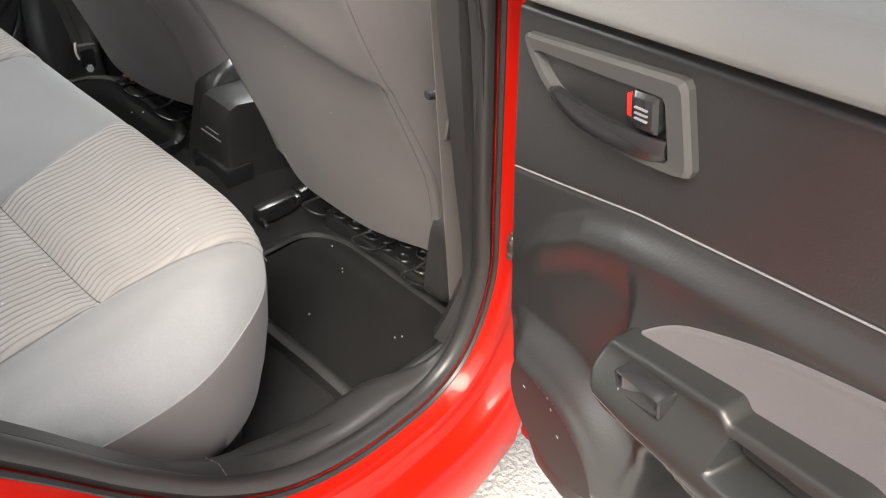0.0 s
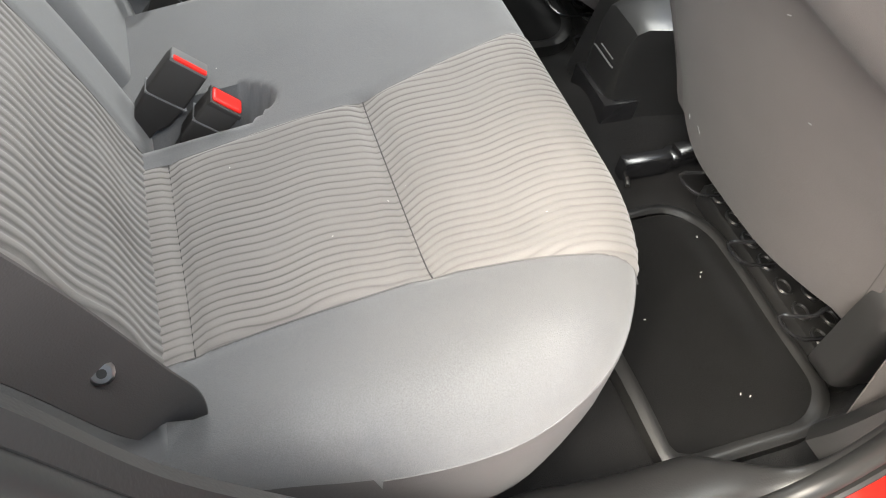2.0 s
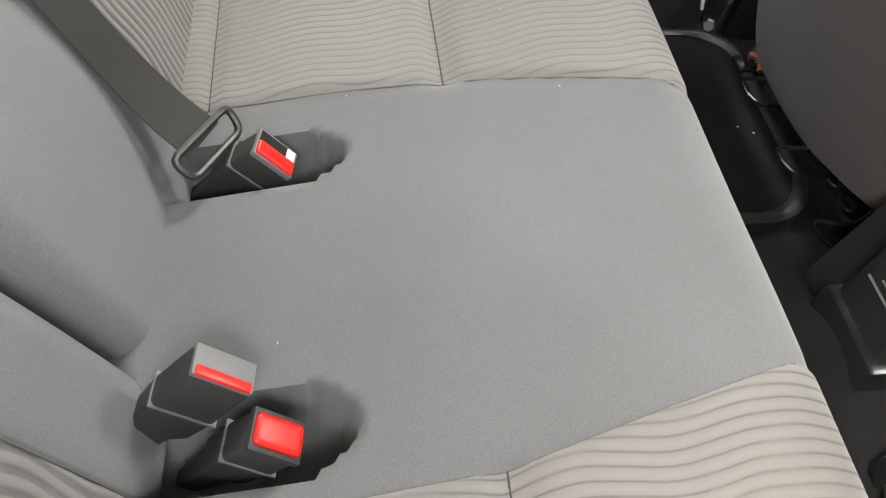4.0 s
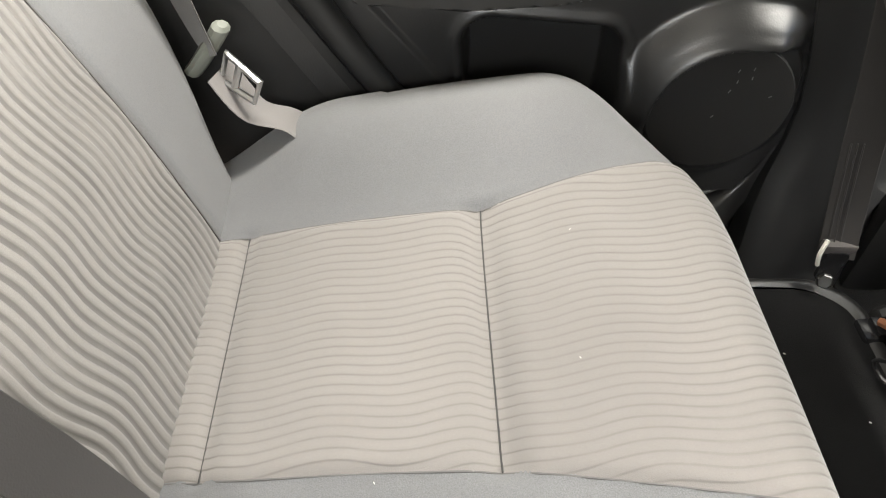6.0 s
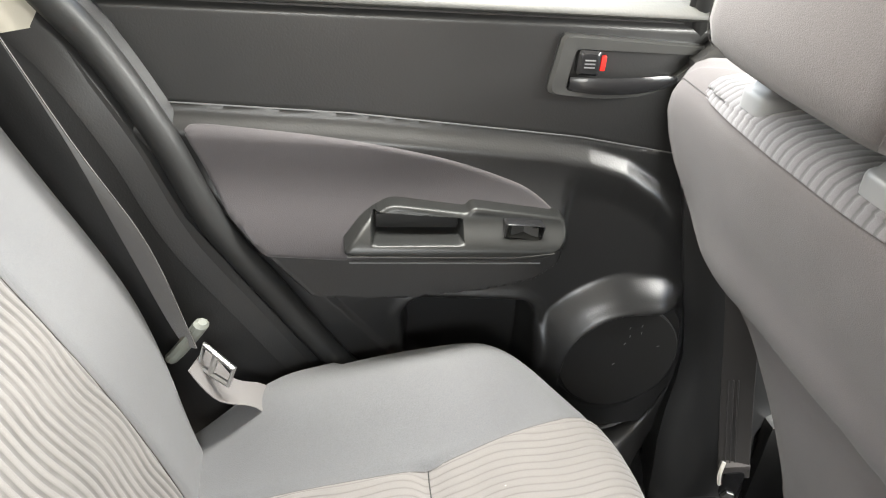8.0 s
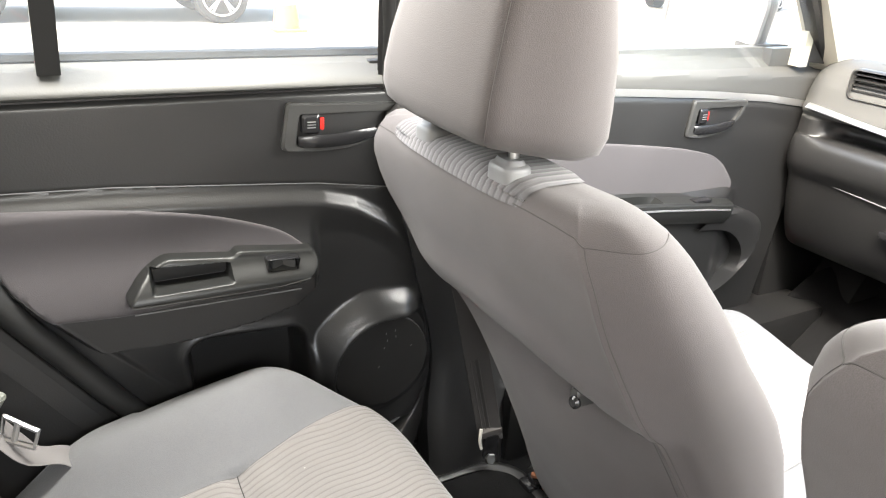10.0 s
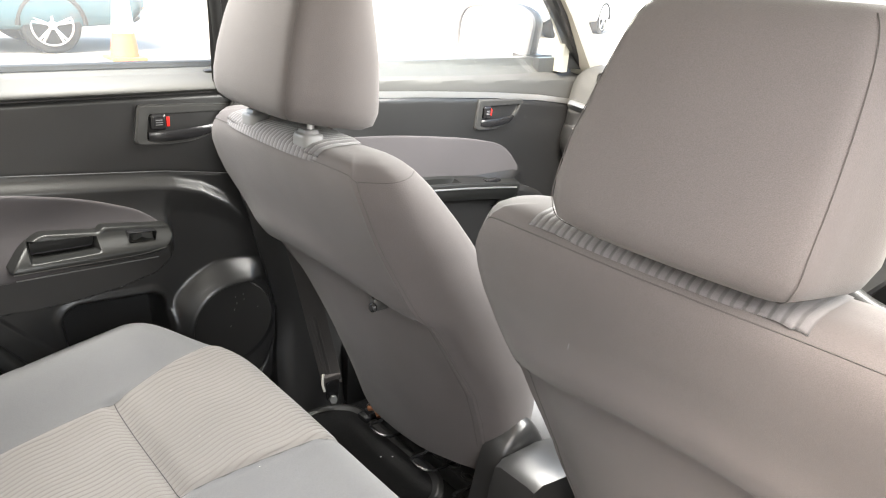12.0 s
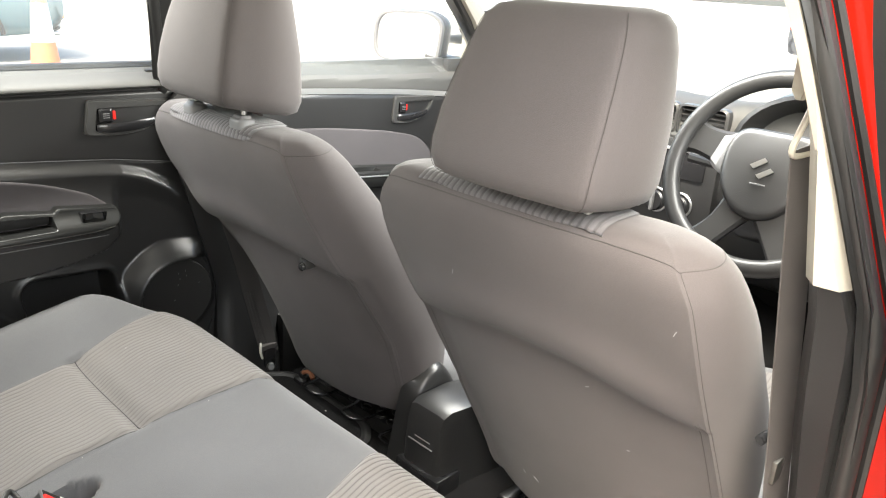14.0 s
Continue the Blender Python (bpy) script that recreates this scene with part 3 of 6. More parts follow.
# middle pillar on the open side: painted shell, black lower trim, pale upper trim
for s in (1, -1):
    def pillar(z0, z1, steps, grow=0.0):
        rings = []
        for k in range(steps + 1):
            z = z0 + (z1 - z0) * k / steps
            back = interp(z, PILLAR_BACK) + (0.065 * soft(z, 0.95, 1.02) if s < 0 else 0.0)
            x0 = 0.69 - inward(z)
            xi = interp(z, ((0.25, 0.600), (0.36, 0.618), (0.45, 0.642), (0.52, 0.651), (0.71, 0.645), (0.866, 0.636), (0.98, 0.633), (1.159, 0.609), (1.25, 0.582), (1.42, 0.515))) - grow
            rings.append([Vector((s * px, py, z)) for px, py in ((x0 - 0.006, back + 0.012), (x0 - 0.012, back - 0.002 - grow), (xi + 0.016, back - 0.004 - grow), (xi + 0.003, back + 0.012), (xi, back + 0.035), (xi + 0.004, back + 0.14), (x0 - 0.04, back + 0.18), (x0 - 0.028, back + 0.185))])
        return loft(rings)
    part("pillar_seal_strip", loft([[Vector((s * (0.69 - inward(z) + dx), y + 0.004 + dy, z)) for dx, dy in ((-0.006, 0.012), (-0.002, 0.0), (0.004, 0.008), (0.009, 0.004), (0.012, 0.02), (0.004, 0.16), (-0.006, 0.16))] for z, y in PILLAR_BACK]), RUBBER, car, "black seal strip")
    part("pillar_lower_trim", pillar(0.40 if s > 0 else 0.25, 1.015, 16), BLACK, car, "black plastic lower pillar trim")
    part("pillar_upper_trim", pillar(1.012, 1.42, 10, 0.003), CREAM, car, "pale cream upper pillar trim")

part("painted_strip", loft([[Vector((-(0.684 - inward(z) + a), 0.646 - 0.12 * (z - 1.05) + b, z)) for a, b in ((0.0, 0.0), (0.0, 0.013), (0.02, 0.013), (0.02, 0.0))] for z in (1.0, 1.15, 1.3, 1.38)]), RED, car, "red painted strip beside the pillar")
# front sills under the front doors
for s in (1, -1):
    part("front_sill", box((s * 0.69 - 0.075, 0.85, 0.2), (s * 0.69 + 0.075, 1.78, 0.43), 0.015), BLACK, car, "black front sill")
    part("front_sill_skin", box((s * 0.785 - 0.02, 0.8, 0.18), (s * 0.785 + 0.02, 1.78, 0.40), 0.02), RED, car)
    part("foot_well_side", box((s * 0.735 - 0.015, 1.66, 0.25), (s * 0.735 + 0.015, 2.0, 0.98), 0.01), BLACK, car)

part("closed_door_seal", box((-0.722, 0.58, 0.36), (-0.696, 0.82, 1.04), 0.006), RUBBER, car, "black seal behind the closed door's edge")

# ---- cabin floor ----
floor = thing("cabin_floor", (0, 0.8, 0.27), "dusty dark carpeted car floor with a central tunnel", "floor", kind="structure")
rows = []
for y in [-0.1 + 0.05 * k for k in range(43)]:
    row = []
    for k in range(57):
        x = -0.69 + 1.38 * k / 56
        tunnel = 0.085 * bell(x, 0.115)
        rise = 0.07 * soft(y, 0.92, 1.02) * soft(y, 1.35, 1.2) * (1 - bell(x, 0.15))
        kick = 0.16 * soft(y, 1.55, 1.85)
        edge = 0.06 * soft(abs(x), 0.60, 0.69)
        row.append(Vector((x, y, 0.265 + tunnel + 0.25 * rise + kick + edge + 0.003 * noise.noise(Vector((x, y, 0)) * 14))))
    rows.append(row)
part("carpet", loft(rows, closed=False), CARPET, floor)
part("underside", box((-0.7, -0.95, 0.2), (0.7, 1.95, 0.225), 0.01), DARK, floor)
part("scuttle", loft([[Vector((x, y, z)) for x in (-0.7, -0.3, 0.3, 0.7)] for y, z in ((1.93, 0.26), (2.0, 0.6), (1.98, 0.98))], closed=False), DARK, floor)
part("boot_floor", loft([[Vector((x, y, 0.45)) for x in (-0.6, 0, 0.6)] for y in (-0.9, -0.1)], closed=False), CARPET, floor)


def floor_mat(s, name="floor_mat"):
    """A rear mat: bound pile rectangle with a vinyl border, and a raised pad with rings towards the front seat."""
    g = thing(name, (s * 0.41, 0.72, 0.285), "black pile floor mat with stitched vinyl border and bits of lint", "floor mat", "rear floor mats")
    out = resample(rounded([Vector(p) for p in ((s * 0.215, 0.575), (s * 0.615, 0.575), (s * 0.615, 0.80), (s * 0.57, 0.853), (s * 0.265, 0.852), (s * 0.205, 0.80))], [0.02, 0.03, 0.05, 0.03, 0.04, 0.05]), 72)
    core = ((s * 0.33, 0.71), (s * 0.48, 0.71))
    top = lambda q, d: Vector((q.x, q.y, 0.289 + 0.006 * bell(d - 0.012, 0.010) + 0.0025 * noise.noise(Vector((q.x * 9, q.y * 9, s)))))
    part("border", pad(out, core, lambda q, d: top(q, d) + Vector((0, 0, 0.002)), skirt=[lambda p: Vector((p.x, p.y, 0.27))], steps=(0, 0.015, 0.035, 0.06, 0.09, 0.12, 0.15)), VINYL, g, "stitched vinyl border")
    inn = [p.lerp(Vector((s * 0.405, 0.71)), 0.10) for p in out]
    part("carpet_face", pad(inn, core, lambda q, d: Vector((q.x, q.y, 0.2925 + 0.0025 * noise.noise(Vector((q.x * 9, q.y * 9, s))) - roll(d, 0.004)))), MAT, g, "black pile")
    bm = pad(resample(rounded([Vector(p) for p in ((s * 0.19, 0.862), (s * 0.565, 0.86), (s * 0.565, 0.925), (s * 0.19, 0.955))], 0.015), 40), ((s * 0.25, 0.905), (s * 0.5, 0.9)), lambda q, d: Vector((q.x, q.y, 0.30 + 0.05 * (q.y - 0.86) - roll(d, 0.006))), skirt=[lambda p: Vector((p.x, p.y, 0.27))], steps=(0, 0.1, 0.3, 0.6, 1.0))
    heel = part("ringed_pad", bm, VINYL, g, "black moulded vinyl pad with raised rings")
    for k in range(7):
        for j in range(2):
            x, y = 0.225 + 0.045 * k + 0.02 * j, 0.880 + 0.034 * j
            z = 0.302 + 0.05 * (y - 0.86)
            part("ring", tube([(s * x + 0.014 * math.cos(a), y + 0.010 * math.sin(a), z) for a in [2 * math.pi * i / 14 for i in range(14)]], 0.0034, 6, closed=True), VINYL, heel)
    return g


floor_mat(1)
floor_mat(-1)
# pieces of lint on the mats and carpet
for k in range(9):
    s = random.choice((1, 1, 1, -1))
    x, y = s * random.uniform(0.27, 0.55), random.uniform(0.63, 0.82)
    a = random.uniform(0, 3)
    tagged(part("lint", tube([(x, y, 0.296), (x + 0.003 * math.cos(a), y + 0.003 * math.sin(a), 0.2964)], 0.0007, 5), WHITE), "speck of white lint on the floor mat", "lint", "lint on the mats")

# ---- rear bench ----
bench = thing("rear_bench_seat", (0, 0.3, 0.34), "grey cloth rear bench with ribbed beige seat panels", "car seat")


def panel_in(y):
    return interp(y, ((0.0, 0.2), (0.08, 0.198), (0.3, 0.185), (0.5, 0.14)))


def panel_out(y):
    return interp(y, ((0.0, 0.452), (0.08, 0.45), (0.3, 0.447), (0.5, 0.492)))


def slot(x, y):
    """Depth of the two buckle slots."""
    d = 0.0
    for c, w in ((0.137, 0.034), (-0.117, 0.030)):
        w = w * min(1.0, max(0.3, (0.222 - y) / 0.05))
        d += soft(y, 0.21, 0.19) * soft(abs(x - c), w, w - 0.010)
    return d


def cushion_top(x, y):
    z = 0.564 + 0.2 * (y - 0.3)
    ax = abs(x)
    inside = soft(ax, panel_in(y) - 0.01, panel_in(y) + 0.01) * soft(ax, panel_out(y) + 0.01, panel_out(y) - 0.01)
    z -= 0.012 * inside * bell(y - 0.298, 0.015)
    z -= 0.007 * inside * bell(y - 0.077, 0.008)
    z += 0.006 * inside * (bell(y - 0.19, 0.07) + bell(y - 0.41, 0.08))
    z -= 0.003 * (bell(ax - panel_in(y), 0.006) + bell(ax - panel_out(y), 0.006))
    z += 0.053 * bell(ax - 0.566, 0.082) * soft(y, 0.0, 0.16) * soft(y, 0.5, 0.36)
    z += 0.0018 * noise.noise(Vector((x * 7, y * 9, 0)))
    return z - 0.075 * slot(x, y)


half = [(0.535, -0.03), (0.618, 0.17), (0.630, 0.385), (0.47, 0.525)]
OUT = resample(rounded([Vector(p) for p in [(-x * 1.05, y) for x, y in half] + [(x, y) for x, y in half[::-1]]], [0.03, 0.12, 0.15, 0.14, 0.14, 0.15, 0.12, 0.03], 8), 420)


def cushion(q, d):
    r = 0.052 if q.y > 0.2 else 0.03
    return Vector((q.x, q.y, cushion_top(q.x, q.y) - roll(d, r)))


def skirt_at(drop, inset):
    def f(p):
        c = Vector((max(-0.4, min(0.4, p.x)), 0.3))
        q = p.lerp(c, inset)
        return Vector((q.x, q.y, 0.405 if drop is None else max(0.412, cushion_top(p.x, p.y) - 0.055 - drop)))
    return f


fine = tuple([0, 0.005, 0.012, 0.022, 0.035, 0.05, 0.07, 0.095, 0.12] + [0.12 + 0.0135 * k for k in range(1, 65)] + [1.0])
bm = pad(OUT, ((-0.37, 0.285), (0.37, 0.285)), cushion, [skirt_at(None, 0.055), skirt_at(0.11, 0.025), skirt_at(0.05, 0.0), skirt_at(0.012, 0.0)], fine)
# faces below the lip take the darker, browner seat back cloth
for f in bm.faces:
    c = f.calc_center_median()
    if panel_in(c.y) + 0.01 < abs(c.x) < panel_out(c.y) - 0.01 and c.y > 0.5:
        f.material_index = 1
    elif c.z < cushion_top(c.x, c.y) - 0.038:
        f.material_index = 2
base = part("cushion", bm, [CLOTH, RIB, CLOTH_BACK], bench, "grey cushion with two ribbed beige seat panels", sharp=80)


def rim_gap(x, y):
    """Distance from the cushion's rim, measured along the line from its core."""
    c = Vector((max(-0.37, min(0.37, x)), 0.285))
    q = Vector((x, y))
    way = q - c
    if way.length < 1e-6:
        return 0.2
    way.normalize()
    best = 9.0
    for p, r in zip(OUT, OUT[1:] + OUT[:1]):
        e = r - p
        det = way.x * -e.y + e.x * way.y
        if abs(det) < 1e-12:
            continue
        w = p - c
        t = (w.x * -e.y + e.x * w.y) / det
        k = (way.x * w.y - way.y * w.x) / det
        if t > 0 and -1e-6 <= k <= 1 + 1e-6:
            best = min(best, t)
    return max(0.0, best - (q - c).length)


def on_cushion(x, y, up=0.0006):
    return cushion(Vector((x, y)), rim_gap(x, y)) + Vector((0, 0, up))


GAPS = {}
RIM = sorted((p.x, p.y) for p in OUT if p.y > 0.285)


def front_at(x):
    return interp(x, RIM)


def panel_point(x, y):
    """The cushion's face, with the rim distance interpolated over a coarse grid of x."""
    y = min(y, front_at(x) - 0.0015)
    a = math.floor(x / 0.02) * 0.02
    for q in (a, a + 0.02):
        if (round(q, 3), y) not in GAPS:
            GAPS[(round(q, 3), y)] = rim_gap(q, y)
    k = (x - a) / 0.02
    return cushion(Vector((x, y)), GAPS[(round(a, 3), y)] * (1 - k) + GAPS[(round(a + 0.02, 3), y)] * k)


rib_rows = [0.015 + 0.0075 * k for k in range(61)] + [0.472 + 0.005 * k for k in range(10)]
for s in (1, -1):
    rib_cloth("seat_panel", lambda u, v, s=s: panel_point(s * u, v), Vector((0, 0.3, 1)), lambda v: (panel_in(v), panel_out(v)), rib_rows, 0.0094, 0.0009 if s > 0 else 0.0006, 0.0034, PLEAT, RIB_SEAT if s > 0 else RIB_FAINT, base, s * 3.0, "ribbed beige cloth panel" if s > 0 else "beige cloth panel with ribs rubbed flat", s < 0)


for s in (1, -1):
    for a, b, y in ((1, 1, 0.298), (1, 1, 0.077)):
        part("cross_seam", tube([on_cushion(s * (panel_in(y) + (panel_out(y) - panel_in(y)) * k / 24), y, 0.0019) for k in range(25)], 0.0008, 5), THREAD, base, "sunken cross seam")
    for f in (panel_in, panel_out):
        part("panel_seam", tube([on_cushion(s * f(0.02 + 0.48 * k / 40), 0.02 + 0.48 * k / 40, 0.0005) for k in range(41)], 0.0009, 5), PANEL_THREAD, base)
# welt along the front lip of the cushion
welt = [p for p in OUT if p.y > 0.09]
start = max(range(len(welt)), key=lambda i: (welt[i] - welt[i - 1]).length)
welt = welt[start:] + welt[:start]
part("lip_welt", tube([skirt_at(-0.016, 0.012)(p) for p in welt[::2]], 0.0018, 6), CLOTH, base)


def lean(z):
    return 0.055 - 0.42 * (z - 0.5)


def backrest(name, x0, x1, wide, label):
    """One half of the split back: a padded slab that leans back, with ribbed panel."""
    def outer(z):
        return interp(z, ((0.44, 0.535), (0.53, 0.555), (0.64, 0.612), (0.72, 0.63), (1.0, 0.62)))
    pts = []
    for z in (0.45, 0.53, 0.60, 0.68, 0.76, 0.86, 0.98):
        pts.append((min(x1, outer(z)), z))
    for z in (1.02,):
        pts += [(min(x1, outer(z)) - 0.04, z), (max(x0, -outer(z)) + 0.04, z)]
    for z in (0.98, 0.86, 0.76, 0.68, 0.60, 0.53, 0.45):
        pts.append((max(x0, -outer(z)), z))
    out = resample(rounded([Vector(p) for p in pts], 0.035, 4), 260)
    c = (x0 + x1) / 2

    def surf(q, d):
        ax = abs(q.x)
        bulge = 0.02 * bell(q.y - 0.66, 0.2)
        tuck = -0.004 * (bell(ax - 0.165, 0.006) + bell(ax - 0.452, 0.006))
        return Vector((q.x, lean(q.y) - 0.012 + bulge + tuck - roll(d, 0.04), q.y))

    bm = pad(out, ((x0 + 0.2, 0.74), (x1 - 0.2, 0.74)), surf, [lambda p: Vector((p.x, lean(p.y) - 0.14, p.y)), lambda p: Vector((p.x, lean(p.y) - 0.09, p.y))], tuple([0, 0.01, 0.025, 0.045, 0.07, 0.1, 0.14] + [0.14 + 0.0215 * k for k in range(1, 41)]))
    b = part(name, bm, CLOTH, bench, label, sharp=80)
    rows = [0.465 + 0.0085 * k for k in range(64)]
    for s in (1, -1):
        if x0 < s * 0.3 < x1:
            rib_cloth("back_panel", lambda u, v, s=s: surf(Vector((s * u, v)), 0.05), Vector((0, 1, 0.3)), lambda v: (0.165, 0.452), rows, 0.0115, 0.0016, 0.0045, BROAD, RIB_UPRIGHT, b, s * 7.0, "ribbed beige cloth panel")
    for s in (1, -1):
        if x0 < s * 0.3 < x1:
            for x in (0.165, 0.452):
                part("panel_seam", tube([surf(Vector((s * x, 0.47 + 0.52 * k / 20)), 0.05) + Vector((0, 0.002, 0)) for k in range(21)], 0.0011, 5), PANEL_THREAD, b)
    return b


backrest("backrest", 0.068, 0.64, 0, "ribbed grey folding backrest")
backrest("backrest", -0.64, 0.062, 0, "wide ribbed grey folding backrest")
part("bench_base", loft([[Vector((p.lerp(Vector((max(-0.4, min(0.4, p.x)), 0.3)), k).x, p.lerp(Vector((max(-0.4, min(0.4, p.x)), 0.3)), k).y, z)) for p in OUT[::3]] for z, k in ((0.255, 0.20), (0.30, 0.19), (0.34, 0.21), (0.395, 0.16), (0.404, 0.10), (0.412, 0.09), (0.42, 0.12))]), BLACK, bench, "black plastic plinth under the cushion")


# specks of lint caught on the bench
for k in range(10):
    x, y = random.uniform(-0.5, 0.55), random.uniform(0.12, 0.42)
    p = on_cushion(x, y, 0.0022)
    a = random.uniform(0, 3)
    tagged(part("lint", tube([p, p + Vector((0.0018 * math.cos(a), 0.0018 * math.sin(a), 0.0002))], 0.0003, 5), LABEL), "speck of white lint on the grey bench", "lint", "lint on the bench")

# ---- rear belts and buckles ----
def buckle(name, at, up, front, size, label, style):
    """A belt buckle on a stalk: body, button and lip."""
    g = thing(name, at, label, "seat belt buckle", "rear belt buckles")
    u = Vector(up).normalized()
    f = Vector(front)
    f = (f - u * f.dot(u)).normalized()
    m = Matrix((u.cross(f), f, u)).transposed().to_4x4()
    m.translation = Vector(at)
    w, d, h = size
    # local x: thickness, y: width, z: height
    part("body", loft([[m @ Vector((x * k, y * k2, z)) for x, y in [(p.x, p.y) for p in rounded([Vector(c) for c in ((-d / 2, -w / 2), (d / 2, -w / 2), (d / 2, w / 2), (-d / 2, w / 2))], 0.006, 4)]] for z, k, k2 in ((-0.09, 0.5, 0.45), (-0.045, 0.7, 0.6), (-0.03, 0.95, 0.9), (0.0, 1.0, 1.0), (h - 0.004, 0.96, 0.98), (h, 0.85, 0.92))]), BUCKLE, g)
    part("collar", box((-d / 2 - 0.001, -w / 2 - 0.001, 0.0), (d / 2 + 0.001, w / 2 + 0.001, 0.002), m=m), GREY_PLASTIC, g)
    if style == "wide":
        part("rim", box((-d / 2 + 0.001, -w / 2 + 0.002, h - 0.002), (d / 2 - 0.001, w / 2 - 0.002, h + 0.003), 0.0015, m=m), GREY_PLASTIC, g, "grey buckle rim")
        part("push_button", box((d / 2 - 0.008, -w / 2 + 0.004, h), (d / 2 - 0.001, w / 2 - 0.004, h + 0.0045), 0.0015, m=m), BUTTON, g, "red push button")
    else:
        part("rim", box((-d / 2 - 0.001, -w / 2 + 0.001, h - 0.005), (d / 2 + 0.001, w / 2 - 0.001, h + 0.0012), 0.0015, m=m), BUCKLE if style == "round" else GREY_PLASTIC, g, "grey buckle rim")
        if style == "round":
            part("push_button", box((-d / 2 + 0.003, -w / 2 + 0.003, h - 0.001), (d / 2 - 0.003, w / 2 - 0.003, h + 0.004), 0.004, 3, m=m), BUTTON, g, "red push button")
            return g
        part("slot", box((-d / 2 + 0.0015, -w / 2 + 0.003, h - 0.002), (0.001, w / 2 - 0.003, h + 0.0018), m=m), DARK, g)
        part("push_button", box((-0.001, -w / 2 + 0.0025, h - 0.001), (d / 2 - 0.0005, w / 2 - 0.0025, h + 0.004), 0.0022, 3, m=m), BUTTON, g, "red push button")
        part("catch", box((-d / 2 + 0.002, -w / 2 + 0.004, h + 0.001), (0.0, -w / 2 + 0.013, h + 0.0032), 0.0008, m=m), LABEL, g, "pale catch in the slot")
        part("mark", box((0.004, -0.009, h + 0.0036), (0.0085, 0.009, h + 0.0043), m=m), RED_LENS, g)
    return g


buckle("seat_belt_buckle", (0.111, 0.086, 0.539), (0, 0.61, 0.79), (-0.12, -0.79, 0.61), (0.048, 0.025, 0.052), "black wide seat belt buckle with red slot rim", "wide")
buckle("seat_belt_buckle", (0.143, 0.129, 0.522), (0.08, 0.61, 0.79), (-0.12, -0.79, 0.61), (0.042, 0.028, 0.034), "black seat belt buckle with red push button", "round")
buckle("seat_belt_buckle", (-0.118, 0.120, 0.522), (0.16, 0.70, 0.70), (-0.12, -0.70, 0.70), (0.044, 0.027, 0.034), "black seat belt buckle with red push button", "square")

# middle belt, lying over the back into its tongue
mid_belt = thing("middle_seat_belt", (-0.13, 0.03, 0.62), "dark middle seat belt lying across the backrest", "seat belt")
part("webbing", ribbon([(-0.08, -0.125, 0.97), (-0.10, -0.105, 0.93), (-0.13, -0.06, 0.83), (-0.148, -0.018, 0.72), (-0.151, 0.014, 0.64), (-0.147, 0.034, 0.603), (-0.137, 0.056, 0.576), (-0.123, 0.084, 0.553)], [(1, -0.1, 0.2), (1, -0.1, 0.2), (1, -0.15, 0.2), (1, -0.2, 0.2), (0.95, -0.3, 0.15), (0.92, -0.38, 0.1), (0.88, -0.47, 0.05), (0.85, -0.53, 0)], 0.047), WEB, mid_belt, "wide dark webbing")
centre, along, out = Vector((-0.1225, 0.0875, 0.5505)), Vector((0.85, -0.53, 0)), Vector((0.3, 0.5, -0.75)).normalized()
loop = rounded([Vector(p) for p in ((-0.038, -0.011), (0.038, -0.011), (0.034, 0.013), (-0.034, 0.013))], 0.009, 5)
part("tongue", tube([centre + along * p.x + out * p.y for p in resample(loop, 48)], 0.0036, 8, closed=True), DARK_STEEL, mid_belt, "worn dark steel belt tongue")


def outer_belt(s, label):
    """An outer rear belt: shoulder webbing down the seat's edge, the tongue, and the lower loop."""
    g = thing("rear_seat_belt", (s * 0.58, 0.03, 0.6), label, "seat belt", "rear seat belts")
    return g


lb = outer_belt(-1, "grey rear seat belt hanging with its tongue beside the seat")
part("webbing", ribbon([(-0.60, -0.16, 1.12), (-0.603, -0.062, 0.885), (-0.60, -0.012, 0.765), (-0.588, 0.022, 0.67), (-0.58, 0.036, 0.64)], [(1, 0.4, 0.3), (1, 0.5, 0.3), (1, 1.2, 0.3), (1, 0.9, 0.3), (1, 0.7, 0.3)], 0.044), WEB_SHADED, lb)
part("lower_webbing", ribbon([(-0.574, 0.043, 0.628), (-0.566, 0.072, 0.59), (-0.57, 0.108, 0.572), (-0.573, 0.124, 0.55), (-0.568, 0.11, 0.522), (-0.55, 0.06, 0.50)], [(0.9, -0.5, 0.3), (0.9, -0.5, 0.3), (1, -0.2, 0.2), (1, -0.1, 0), (1, 0, 0), (1, 0, 0)], 0.047), WEB_LIT, lb, "pale grey lower webbing")
part("tongue_head", tube(catmull([(-0.599, 0.008, 0.608), (-0.594, 0.02, 0.624), (-0.586, 0.04, 0.654), (-0.581, 0.052, 0.674)], 4), [0.006] + [0.0105] * 11 + [0.006], 10, flat=0.75), SAGE, lb, "grey-green tongue moulding")
plate = [(-0.577, 0.052, 0.645), (-0.551, 0.086, 0.63), (-0.548, 0.079, 0.610), (-0.572, 0.044, 0.618)]
part("tongue_plate", tube(plate, 0.0038, 6, closed=True), CHROME, lb, "bright steel tongue")
part("tongue_bridge", tube([Vector(plate[0]).lerp(Vector(plate[1]), 0.4), Vector(plate[3]).lerp(Vector(plate[2]), 0.4)], 0.004, 6), CHROME, lb)

